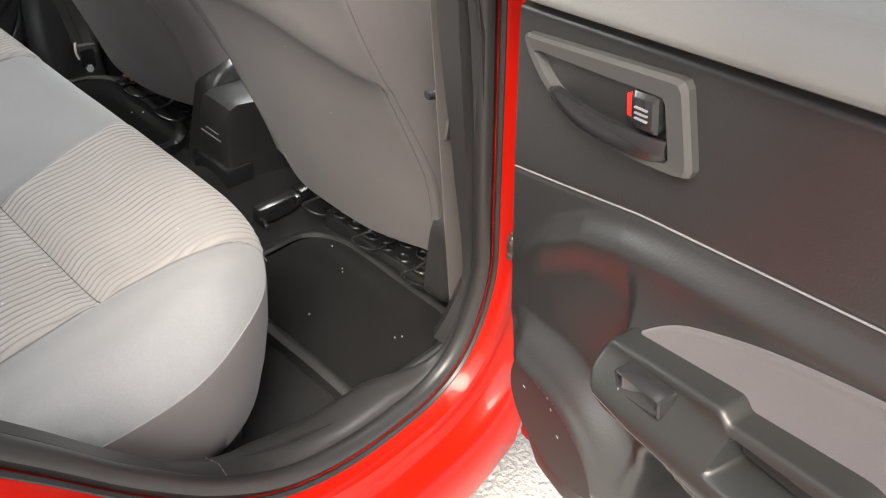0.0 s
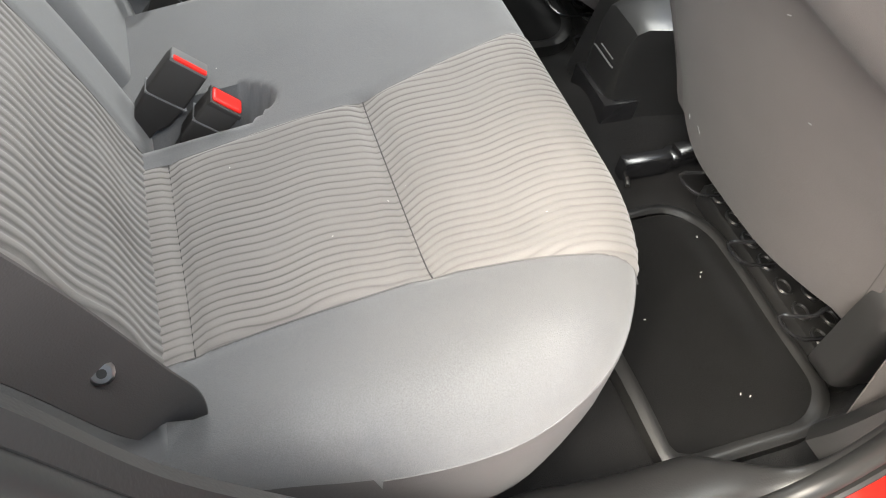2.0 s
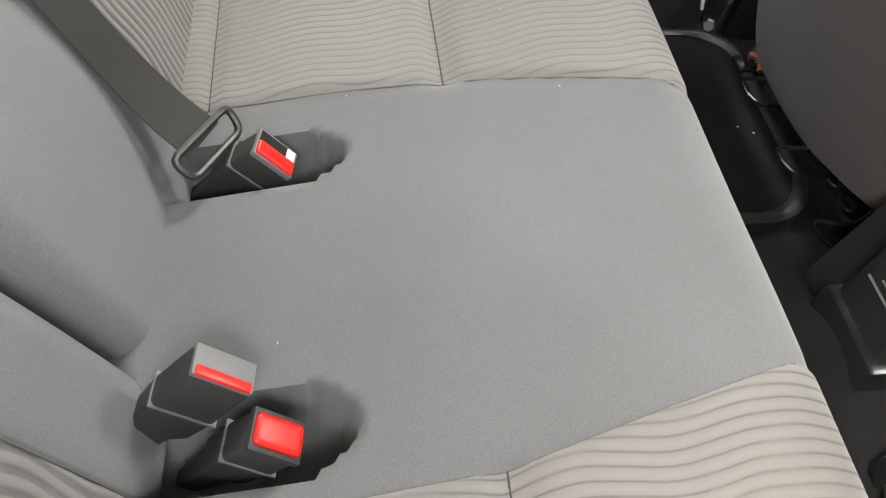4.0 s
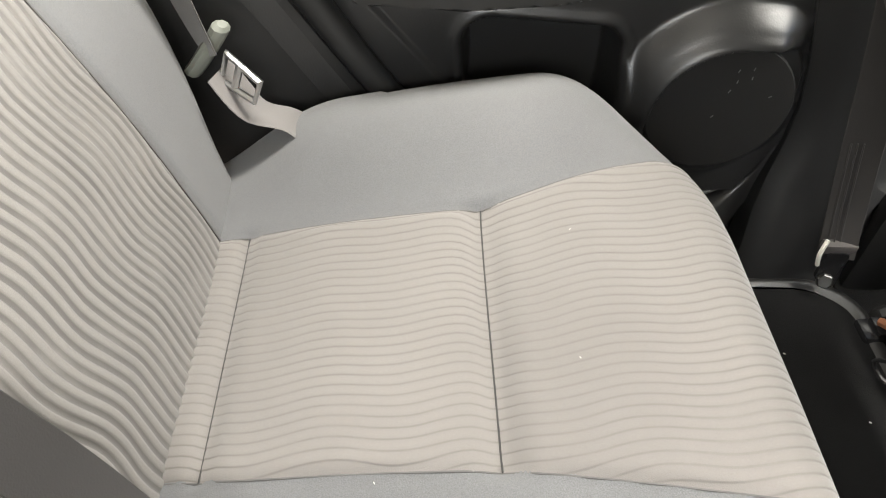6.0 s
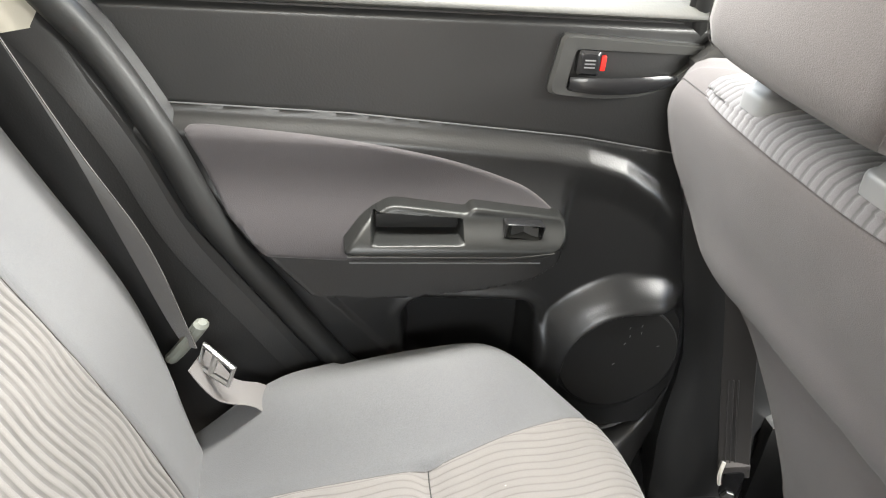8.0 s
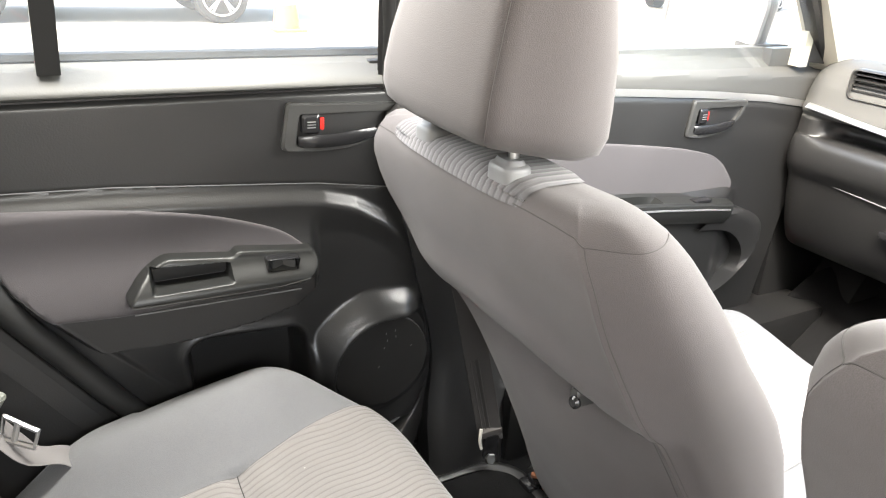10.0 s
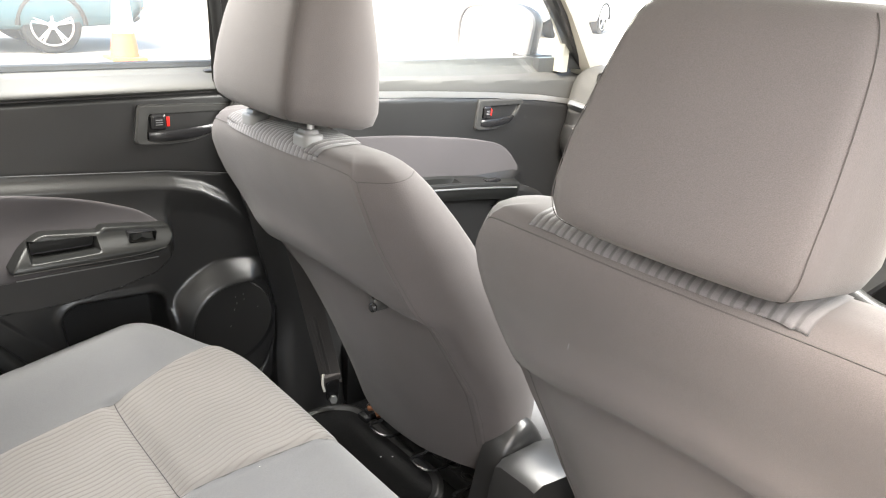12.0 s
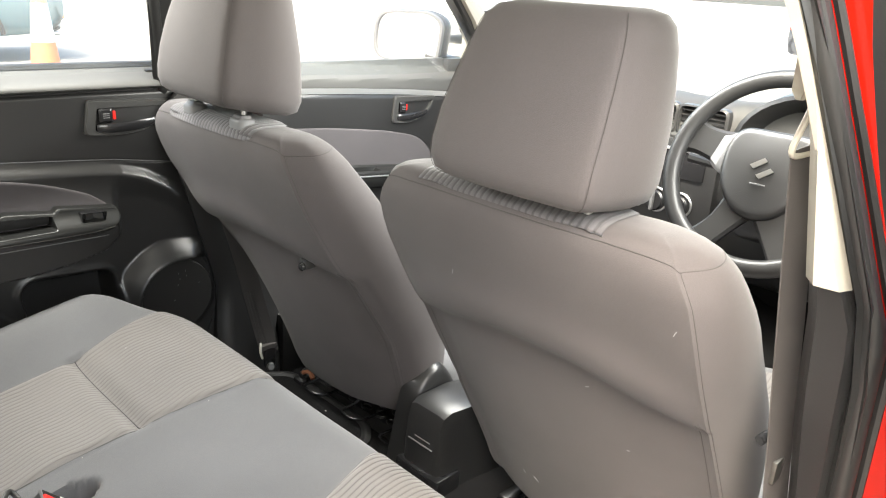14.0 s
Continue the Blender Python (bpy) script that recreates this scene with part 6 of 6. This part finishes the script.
# door mirrors
for s in (1, -1):
    g = thing("door_mirror", (s * 0.82, 1.6, 1.02), "dark grey door mirror with round-cornered glass", "car mirror", "door mirrors")
    out = resample(rounded([Vector(p) for p in ((-0.11, -0.062), (0.10, -0.072), (0.115, 0.05), (0.07, 0.075), (-0.10, 0.068))], [0.05, 0.04, 0.04, 0.04, 0.05], 6), 60)
    turn = Matrix.Translation((s * 0.895, 1.5, 1.08)) @ Matrix.Rotation(-s * 0.30, 4, "Z")
    place = lambda u, v, d: turn @ Vector((-s * u, d, v))
    part("housing", loft([[place(p.x * k, p.y * k, d) for p in out] for k, d in ((1.12, 0.0), (1.16, 0.02), (1.1, 0.05), (0.9, 0.085), (0.55, 0.105))]), SATIN, g, "dark grey mirror housing")
    part("rim", loft([[place(p.x * k, p.y * k, d) for p in out] for k, d in ((1.12, 0.0), (1.10, -0.012), (1.02, -0.012), (1.0, -0.004))], caps=False), GREY_PLASTIC, g, "grey mirror rim")
    part("mirror_glass", pad(out, ((-0.02, 0), (0.02, 0)), lambda q, d: place(q.x, q.y, -0.005), steps=(0, 0.5, 1)), MIRROR, g)
    part("foot", loft([[Vector((s * x, 1.56 + a * 0.045, 1.015 + b * h)) for a, b in ((-1, -1), (1, -1), (1, 1), (-1, 1))] for x, h in ((0.73, 0.02), (0.80, 0.02), (0.86, 0.028))]), SATIN, g, "dark mirror foot")


# ---- centre console ----
console = thing("centre_console", (0.0, 0.9, 0.33), "black plastic centre console with a squared rear end", "console")
rings = []
for y, hw, zt, zb in ((0.745, 0.036, 0.385, 0.29), (0.752, 0.042, 0.47, 0.285), (0.762, 0.044, 0.492, 0.285), (0.78, 0.046, 0.500, 0.285), (0.86, 0.052, 0.494, 0.285), (0.95, 0.06, 0.47, 0.285), (1.2, 0.075, 0.44, 0.285), (1.45, 0.08, 0.5, 0.285)):
    out = resample(rounded([Vector(p) for p in ((-hw - 0.012, zb), (hw + 0.012, zb), (hw, zt), (-hw, zt))], [0.004, 0.004, 0.008, 0.008], 5), 40)
    rings.append([Vector((p.x - 0.005, y, p.y)) for p in out])
part("housing", loft(rings), BLACK, console)
part("rear_line", tube([(-0.035, 0.744, 0.425), (0.028, 0.744, 0.425)], 0.0016, 5), GREY_PLASTIC, console)
part("rear_line", tube([(-0.02, 0.7455, 0.436), (0.02, 0.7455, 0.436)], 0.0012, 5), GREY_PLASTIC, console)
part("foot_flange", box((-0.06, 0.735, 0.285), (0.055, 0.80, 0.372), 0.006), GLOSSY, console)
# latch on the floor by the console
latch = thing("floor_latch", (0.13, 0.80, 0.30), "black steel seat runner bracket on the carpet", "bracket")
part("bracket", box((0.125, 0.74, 0.292), (0.15, 0.83, 0.33), 0.006), GLOSSY, latch)
part("pin", tube([(0.118, 0.765, 0.30), (0.165, 0.745, 0.298)], 0.004, 8), STEEL, latch)

# ---- dashboard ----
dash = thing("dashboard", (0, 1.7, 0.8), "dark grey dashboard with silvery strip and round-cornered vents", "dashboard")
rings = []
N = 90
for k in range(N + 1):
    x = -0.705 + 1.41 * k / N
    bow = 0.05 * (x / 0.7) ** 2
    cowl = bell(x - 0.33, 0.16)
    ycut = -0.03 * soft(abs(x), 0.14, 0.11)
    shut = soft(abs(x), 0.645, 0.605)
    prof = [(1.98, 0.985), (1.86, 1.005), (1.74, 1.02 + 0.02 * cowl), (1.66, 1.016 + 0.035 * cowl), (1.622, 1.0 + 0.02 * cowl), (1.604, 0.972), (1.596, 0.94), (1.590, 0.914), (1.597 + 0.003 * shut, 0.904), (1.594 + 0.05 * shut, 0.897), (1.592 + 0.064 * shut, 0.880), (1.590 + 0.052 * shut, 0.864), (1.588 + 0.012 * shut, 0.862), (1.582, 0.850), (1.577, 0.826), (1.580, 0.80), (1.592, 0.777), (1.60, 0.76), (1.612, 0.70), (1.64, 0.62), (1.70, 0.58), (1.95, 0.55)]
    end = max(0.0, (abs(x) - 0.655) / 0.052)
    tuck = 0.052 * (1 - math.sqrt(max(0.0, 1 - min(end, 1.0) ** 2)))
    rings.append([Vector((x, p.x + ycut + tuck * soft(p.x, 1.8, 1.62), p.y - tuck * 0.6 * soft(p.y, 0.93, 1.0))) for p in catmull([Vector(q) for q in prof], 3)])
bm = loft(rings, closed=False)
# top paled, in its colour, for windscreen light; lower face stays black
for f in bm.faces:
    if f.calc_center_median().z < 0.898:
        f.material_index = 1
part("moulding", bm, [DASH, BLACK], dash, sharp=80)
rows = []
for k in range(33):
    x = -0.668 + 0.383 * k / 32
    e = 0.45 * (0.5 + 0.5 * soft(x, -0.285, -0.38))
    z = interp(x, ((-0.69, 0.927), (-0.64, 0.923), (-0.55, 0.914), (-0.42, 0.903), (-0.34, 0.890), (-0.28, 0.872)))
    rows.append([Vector((x, 1.585 + d * e, z + h * e)) for d, h in ((0.006, -0.014), (-0.010, -0.011), (-0.012, -0.006), (0.008, 0.011), (0.020, 0.012))])
part("silver_strip", loft(rows, closed=False), SILVER, dash, "bright silvery strip")
part("glovebox_line", tube([(-0.615 + 0.345 * k / 10, 1.596, 0.776 - 0.022 * k / 10) for k in range(11)], 0.0016, 6), GREY_PLASTIC, dash)
part("glovebox_catch", box((-0.452, 1.60, 0.699), (-0.374, 1.614, 0.716), 0.005), GLOSSY, dash)


def vent(c, w, h, slats, turn=0.0):
    g = part("vent_frame", loft([[Vector((c[0] + p.x * k, c[1] + d + turn * p.x * k, c[2] + p.y * k)) for p in resample(rounded([Vector(q) for q in ((-w, -h), (w, -h), (w, h), (-w, h))], 0.012, 4), 40)] for k, d in ((1.18, 0.01), (1.16, -0.008), (1.05, -0.012), (1.0, -0.006), (1.0, 0.03))], caps=False), SATIN, dash, "grey vent surround")
    bm = bmesh.new()
    bm.faces.new([bm.verts.new((c[0] + x, c[1] + 0.02 + turn * x, c[2] + z)) for x, z in ((-w, -h), (w, -h), (w, h), (-w, h))])
    part("vent_back", bm, DARK, g)
    for k in range(slats):
        z = c[2] - h + 2 * h * (k + 0.5) / slats
        part("slat", loft([[Vector((c[0] + x, c[1] + dy + turn * x, z + dz)) for dy, dz in ((-0.006, -0.003), (0.012, 0.003), (0.012, 0.005), (-0.006, -0.001))] for x in (-w, w)]), BLACK, g)
    return g


vent((-0.545, 1.607, 0.985), 0.046, 0.027, 5)
vent((-0.07, 1.575, 0.975), 0.055, 0.032, 5)
vent((0.055, 1.575, 0.975), 0.055, 0.032, 5)
vent((0.62, 1.605, 0.985), 0.05, 0.032, 5)
part("defrost_vent", box((-0.60, 1.69, 1.012), (-0.52, 1.72, 1.020), 0.004), DARK, dash)
stack = part("radio_panel", box((-0.125, 1.545, 0.66), (0.125, 1.60, 0.935), 0.012), BLACK, dash)
part("radio", box((-0.095, 1.538, 0.84), (0.095, 1.55, 0.915), 0.004), GLOSSY, stack, "glossy black radio")
part("radio_bar", box((-0.08, 1.534, 0.905), (0.08, 1.54, 0.912), 0.002), SILVER, stack)
for x in (-0.075, -0.015, 0.048):
    part("dial", disc((x, 1.525, 0.775), (0, -1, 0.1), 0.026, 0.02, 24, bevel=0.004), GLOSSY, stack, "round heater dial")
    part("dial_rim", tube([(x + 0.029 * math.cos(a), 1.543, 0.775 + 0.029 * math.sin(a)) for a in [2 * math.pi * k / 24 for k in range(24)]], 0.003, 6, closed=True), SILVER, stack)
    part("dial_grip", box((x - 0.004, 1.515, 0.752), (x + 0.004, 1.526, 0.798), 0.002), GREY_PLASTIC, stack)
# instruments behind the wheel
hood = part("instrument_hood", loft([[Vector((0.33 + 0.17 * math.cos(a) * k, y, 0.95 + (0.115 * math.sin(a) if math.sin(a) > 0 else 0.05 * math.sin(a)) * k)) for a in [2 * math.pi * j / 36 for j in range(36)]] for y, k in ((1.64, 0.8), (1.585, 0.96), (1.545, 1.05), (1.55, 1.12), (1.66, 1.2))], caps=False), BLACK, dash)
bm = bmesh.new()
bm.faces.new([bm.verts.new((0.33 + 0.16 * math.cos(a), 1.63, 0.95 + (0.105 if math.sin(a) > 0 else 0.05) * math.sin(a))) for a in [2 * math.pi * j / 36 for j in range(36)]])
face = part("instrument_face", bm, DARK, dash)
for x, r in ((0.24, 0.038), (0.35, 0.055)):
    part("gauge_ring", tube([(x + r * math.cos(a), 1.622, 0.965 + r * math.sin(a)) for a in [2 * math.pi * k / 32 for k in range(32)]], 0.002, 5, closed=True), SILVER, face)
    for k in range(13):
        a = -0.6 + 4.3 * k / 12
        part("gauge_tick", box((x + r * 0.86 * math.cos(a) - 0.0016, 1.619, 0.965 + r * 0.86 * math.sin(a) - 0.0016), (x + r * 0.86 * math.cos(a) + 0.0016, 1.622, 0.965 + r * 0.86 * math.sin(a) + 0.0016)), LABEL, face)
    part("needle", tube([(x, 1.617, 0.965), (x - r * 0.7, 1.617, 0.965 - r * 0.35)], 0.0014, 5), BUTTON, face, "red needle")
part("cluster_shroud", box((0.24, 1.38, 0.78), (0.42, 1.60, 0.89), 0.03, 3), BLACK, dash)
# pedals in the dark foot well
pedals = thing("pedals", (0.4, 1.7, 0.4), "dark rubber pedals in the foot well", "pedals")
for x in (0.24, 0.36, 0.48):
    part("pedal", box((x - 0.025, 1.62, 0.40), (x + 0.025, 1.64, 0.46), 0.005), RUBBER, pedals)

# ---- steering wheel ----
wheel = thing("steering_wheel", (0.33, 1.30, 0.945), "black grained steering wheel with silvery emblem", "steering wheel")
turn = Matrix.Translation((0.33, 1.295, 0.945)) @ Matrix.Rotation(radians(-24), 4, "X")
rim = [turn @ Vector((0.182 * math.cos(a), -0.02, 0.182 * math.sin(a))) for a in [2 * math.pi * k / 72 for k in range(72)]]
part("rim", tube(rim, 0.0168, 14, closed=True), VINYL, wheel, "grained black rim")
out = resample(rounded([Vector(p) for p in ((-0.072, 0.078), (0.072, 0.078), (0.088, 0.03), (0.078, -0.045), (0.03, -0.092), (-0.03, -0.092), (-0.078, -0.045), (-0.088, 0.03))], [0.03, 0.03, 0.04, 0.05, 0.04, 0.04, 0.05, 0.04], 6), 72)
hub = part("hub", pad(out, ((-0.02, 0), (0.02, 0)), lambda q, d: turn @ Vector((q.x, -0.030 - 0.016 * bell(q.length, 0.08) + roll(d, 0.012), q.y)), [lambda p: turn @ Vector((p.x * 0.9, 0.05, p.y * 0.9)), lambda p: turn @ Vector((p.x, -0.006, p.y))], (0, 0.03, 0.07, 0.12, 0.2, 0.32, 0.5, 0.75, 1)), BLACK, wheel)


def spoke(pts, name, mat, lift=0.0):
    """A flat spoke: points in the wheel's plane with the half width at each."""
    mid = catmull([Vector((x, z, w)) for x, z, w in pts], 5)
    rings = []
    for i, p in enumerate(mid):
        t = mid[min(i + 1, len(mid) - 1)] - mid[max(i - 1, 0)]
        n = Vector((-t.y, t.x)).normalized()
        rings.append([turn @ Vector((p.x + n.x * a * p.z, -0.014 - lift + d, p.y + n.y * a * p.z)) for a, d in ((-1, 0.008), (-1, 0.0), (-0.8, -0.006), (0.8, -0.006), (1, 0.0), (1, 0.008), (0.7, 0.014), (-0.7, 0.014))])
    part(name, loft(rings), mat, wheel)


for s in (1, -1):
    spoke(((s * 0.06, 0.030, 0.040), (s * 0.10, 0.032, 0.033), (s * 0.14, 0.040, 0.030), (s * 0.176, 0.048, 0.040)), "spoke", BLACK)
    spoke(((s * 0.074, 0.022, 0.044), (s * 0.088, 0.024, 0.040), (s * 0.105, 0.028, 0.030)), "spoke_trim", GREY_PLASTIC, 0.0035)
    spoke(((s * 0.03, -0.070, 0.034), (s * 0.052, -0.11, 0.026), (s * 0.074, -0.142, 0.026), (s * 0.090, -0.163, 0.034)), "spoke", BLACK)
# emblem as a plain silvery shape: two slanting bars
for pts in (((-0.024, 0.003), (-0.002, 0.020), (0.006, 0.014), (-0.016, -0.003)), ((-0.008, -0.014), (0.014, 0.003), (0.022, -0.003), (0.0, -0.020))):
    part("emblem_bar", loft([[turn @ Vector((x, -0.046 - d, z)) for x, z in pts] for d in (0, 0.003)]), CHROME, hub, "silvery emblem")
part("badge_bar", box(tuple(turn @ Vector((-0.014, -0.046, -0.03)) - Vector((0, 0.001, 0.001))), tuple(turn @ Vector((0.014, -0.046, -0.03)) + Vector((0, 0.001, 0.001)))), GREY_PLASTIC, hub)
for s in (1, -1):
    part("stalk", tube([(0.33 + s * 0.04, 1.40, 0.90), (0.33 + s * 0.15, 1.38, 0.925), (0.33 + s * 0.2, 1.375, 0.93)], [0.008, 0.008, 0.011], 8), BLACK, wheel)

# sticker on the windscreen
sticker = tagged(part("windscreen_sticker", loft([[Vector((-0.475, 1.632, 1.115)), Vector((-0.352, 1.612, 1.127))], [Vector((-0.455, 1.580, 1.147)), Vector((-0.332, 1.562, 1.158))]], closed=False), BLUE), "small blue sticker on the windscreen glass", "sticker")
for a, b, h in ((0.1, 0.3, 0.55), (0.35, 0.9, 0.5), (0.4, 0.85, 0.25)):
    lo, up = Vector((-0.475, 1.628, 1.114)), Vector((0.02, -0.052, 0.032))
    part("print_bar", tube([lo + up * h + Vector((0.123 * t, -0.02 * t, 0.012 * t)) for t in (a, b)], 0.0022, 5), WHITE, sticker)

# striker and check strap
striker = thing("door_striker", (0.735, 0.035, 0.865), "zinc-plated door striker bolted to the red frame", "door striker")
part("plate", loft([[Vector((x, 0.02 + p.x, 0.866 + p.y)) for p in resample(rounded([Vector(q) for q in ((-0.022, -0.010), (0.012, -0.022), (0.022, 0.006), (-0.012, 0.02))], 0.008, 4), 28)] for x in (0.738, 0.743)]), STEEL, striker)
for y, z in ((0.01, 0.874), (0.030, 0.854)):
    part("bolt", disc((0.748, y, z), (1, 0, 0), 0.0065, 0.008, 12, bevel=0.002), STEEL, striker)
part("loop", tube(catmull([(0.743, 0.016, 0.872), (0.758, 0.018, 0.871), (0.758, 0.028, 0.858), (0.743, 0.030, 0.856)], 4), 0.003, 8), STEEL, striker)
strap = thing("check_strap", (0.735, 0.70, 0.62), "zinc-plated door check strap on the pillar", "door hinge")
part("bracket", box((0.726, 0.698, 0.612), (0.742, 0.725, 0.642), 0.004), STEEL, strap)
part("pin", disc((0.736, 0.695, 0.632), (0.2, -1, 0), 0.006, 0.02, 12, bevel=0.002), STEEL, strap)
part("arm", box((0.734, 0.69, 0.608), (0.752, 0.72, 0.616), 0.002), STEEL, strap)

# ---- road wheels of the hatchback ----
for s in (1, -1):
    for y in (-0.47, 2.12):
        w = part("wheel", disc((s * 0.79, y, 0.30), (s, 0, 0), 0.30, 0.19, 44, bevel=0.03), TYRE, car, "black tyre")
        part("rim", disc((s * 0.793, y, 0.30), (s, 0, 0), 0.205, 0.05, 36, bevel=0.01), SILVER, w, "silvery wheel cover")
        part("arch", tube([(s * 0.785, y + 0.33 * math.cos(a), 0.30 + 0.33 * math.sin(a)) for a in [math.pi * k / 20 for k in range(21)]], 0.025, 6), DARK, car)
    part("head_lamp", box((s * 0.56 - 0.12, 2.58, 0.66), (s * 0.56 + 0.12, 2.80, 0.80), 0.04, 3), LENS, car, "clear head lamp")
    part("tail_lamp", box((s * 0.66 - 0.07, -0.98, 0.72), (s * 0.66 + 0.07, -0.82, 0.96), 0.03, 3), RED_LENS, car, "red tail lamp")

# ---- outside ----
def parked_car(name, at, yaw, paint, label, group="parked cars"):
    """A whole parked car, tail towards local +y."""
    g = thing(name, (0, 0, 0), label, "car", group)
    prof = [(-2.1, 0.55, 0.62, 0.78), (-2.0, 0.35, 0.85, 0.84), (-1.2, 0.28, 1.0, 0.9), (-0.9, 0.27, 1.05, 0.9), (0.0, 0.26, 1.08, 0.91), (1.4, 0.28, 1.12, 0.9), (2.27, 0.34, 1.1, 0.86), (2.44, 0.48, 1.0, 0.78)]
    rings = []
    for y, z0, z1, w in prof:
        out = resample(rounded([Vector(p) for p in ((-w, z0 + 0.1), (-w * 0.93, z0), (w * 0.93, z0), (w, z0 + 0.1), (w * 1.0, z0 + (z1 - z0) * 0.55), (w * 0.92, z1), (-w * 0.92, z1), (-w * 1.0, z0 + (z1 - z0) * 0.55))], 0.06, 4), 60)
        rings.append([Vector((p.x, y, p.y)) for p in out])
    part("body", loft(rings), paint, g)
    rings = []
    for y, z, w in ((-1.1, 1.04, 0.80), (-0.45, 1.5, 0.66), (0.2, 1.56, 0.66), (1.2, 1.53, 0.65), (2.05, 1.1, 0.76)):
        rings.append([Vector((-w - 0.02, y, 1.02)), Vector((-w, y, z - 0.04)), Vector((-w + 0.08, y, z)), Vector((w - 0.08, y, z)), Vector((w, y, z - 0.04)), Vector((w + 0.02, y, 1.02))])
    part("cabin", loft(rings), paint, g)
    for s in (1, -1):
        part("side_window", loft([[Vector((s * 0.79, -0.8, 1.1)), Vector((s * 0.79, 1.45, 1.1))], [Vector((s * 0.70, -0.42, 1.44)), Vector((s * 0.70, 1.2, 1.44))]], closed=False), GLOSSY, g)
        part("tail_lamp", box((s * 0.80 - 0.08, 2.2, 0.80), (s * 0.80 + 0.08, 2.4, 1.0), 0.03), RED_LENS, g, "red tail lamp")
        part("reflector", box((s * 0.70 - 0.06, 2.40, 0.52), (s * 0.70 + 0.06, 2.45, 0.57), 0.01), ORANGE, g)
    part("bumper", loft([[Vector((x, 2.38 + d - 0.12 * abs(x / 0.86) ** 4, z)) for x in [-0.86 + 1.72 * k / 16 for k in range(17)]] for d, z in ((0.0, 0.36), (0.09, 0.40), (0.11, 0.55), (0.06, 0.66), (0.0, 0.68))], closed=False), paint, g)
    part("number_plate", box((-0.26, 2.44, 0.74), (0.26, 2.455, 0.85), 0.004), LABEL, g)
    part("tow_bar", tube([(0, 2.3, 0.36), (0, 2.53, 0.36), (0, 2.57, 0.44)], 0.025, 8), STEEL, g)
    part("exhaust", tube([(0.5, 2.2, 0.32), (0.5, 2.46, 0.32)], 0.03, 10), CHROME, g)
    for s in (1, -1):
        for y in (-1.3, 1.32):
            w = part("wheel", disc((s * 0.87, y, 0.33), (s, 0, 0), 0.335, 0.22, 40, bevel=0.03), TYRE, g, "black tyre")
            part("rim", disc((s * 0.874, y, 0.33), (s, 0, 0), 0.235, 0.05, 36, bevel=0.01), DARK, w)
            part("rim_edge", tube([(s * 0.876, y + 0.232 * math.cos(a), 0.33 + 0.232 * math.sin(a)) for a in [2 * math.pi * k / 36 for k in range(36)]], 0.012, 6, closed=True), ALLOY, w)
            for k in range(5):
                for d in (-0.11, 0.11):
                    a = 2 * math.pi * k / 5 + 0.3
                    part("spoke", tube([(s * 0.886, y + 0.04 * math.cos(a), 0.33 + 0.04 * math.sin(a)), (s * 0.88, y + 0.228 * math.cos(a + d), 0.33 + 0.228 * math.sin(a + d))], [0.02, 0.022], 6, flat=0.6), ALLOY, w)
            part("hub", disc((s * 0.898, y, 0.33), (s, 0, 0), 0.05, 0.03, 20, bevel=0.006), ALLOY, w)
            part("arch", tube([(s * 0.885, y + 0.37 * math.cos(a), 0.33 + 0.37 * math.sin(a)) for a in [math.pi * k / 20 for k in range(21)]], 0.03, 6), DARK, g)
    g.matrix_basis = Matrix.Translation(at) @ Matrix.Rotation(yaw, 4, "Z")
    return g


parked_car("parked_car", (-10.15, 1.08, 0), 0.0, TEAL, "teal parked car with bright alloy wheels on concrete")
parked_car("parked_car", (-2.2, 15.5, 0), 1.45, DARK_PAINT, "dark parked car across the yard")
parked_car("parked_car", (-11.5, 13.5, 0), 0.3, WHITE_PAINT, "white parked car across the yard")
parked_car("parked_car", (-13.5, -6.5, 0), 0.2, WHITE_PAINT, "white parked car across the yard")

cone = thing("traffic_cone", (-8.65, 3.0, 0), "faded orange traffic cone with a white band", "traffic cone")
part("base", box((-8.85, 2.8, 0.0), (-8.45, 3.2, 0.04), 0.015), ORANGE, cone)
prof = [(0.04, 0.16), (0.3, 0.13), (0.302, 0.1305), (0.75, 0.083), (0.752, 0.0835), (1.2, 0.035), (1.21, 0.025)]
rings = [[Vector((-8.65 + r * math.cos(2 * math.pi * k / 32), 3.0 + r * math.sin(2 * math.pi * k / 32), z)) for k in range(32)] for z, r in prof]
part("shell", loft(rings), ORANGE, cone)
part("white_band", loft([[Vector((-8.65 + (r + 0.002) * math.cos(2 * math.pi * k / 32), 3.0 + (r + 0.002) * math.sin(2 * math.pi * k / 32), z)) for k in range(32)] for z, r in ((0.31, 0.129), (0.74, 0.0845))], caps=False), WHITE, cone, "white reflective band")
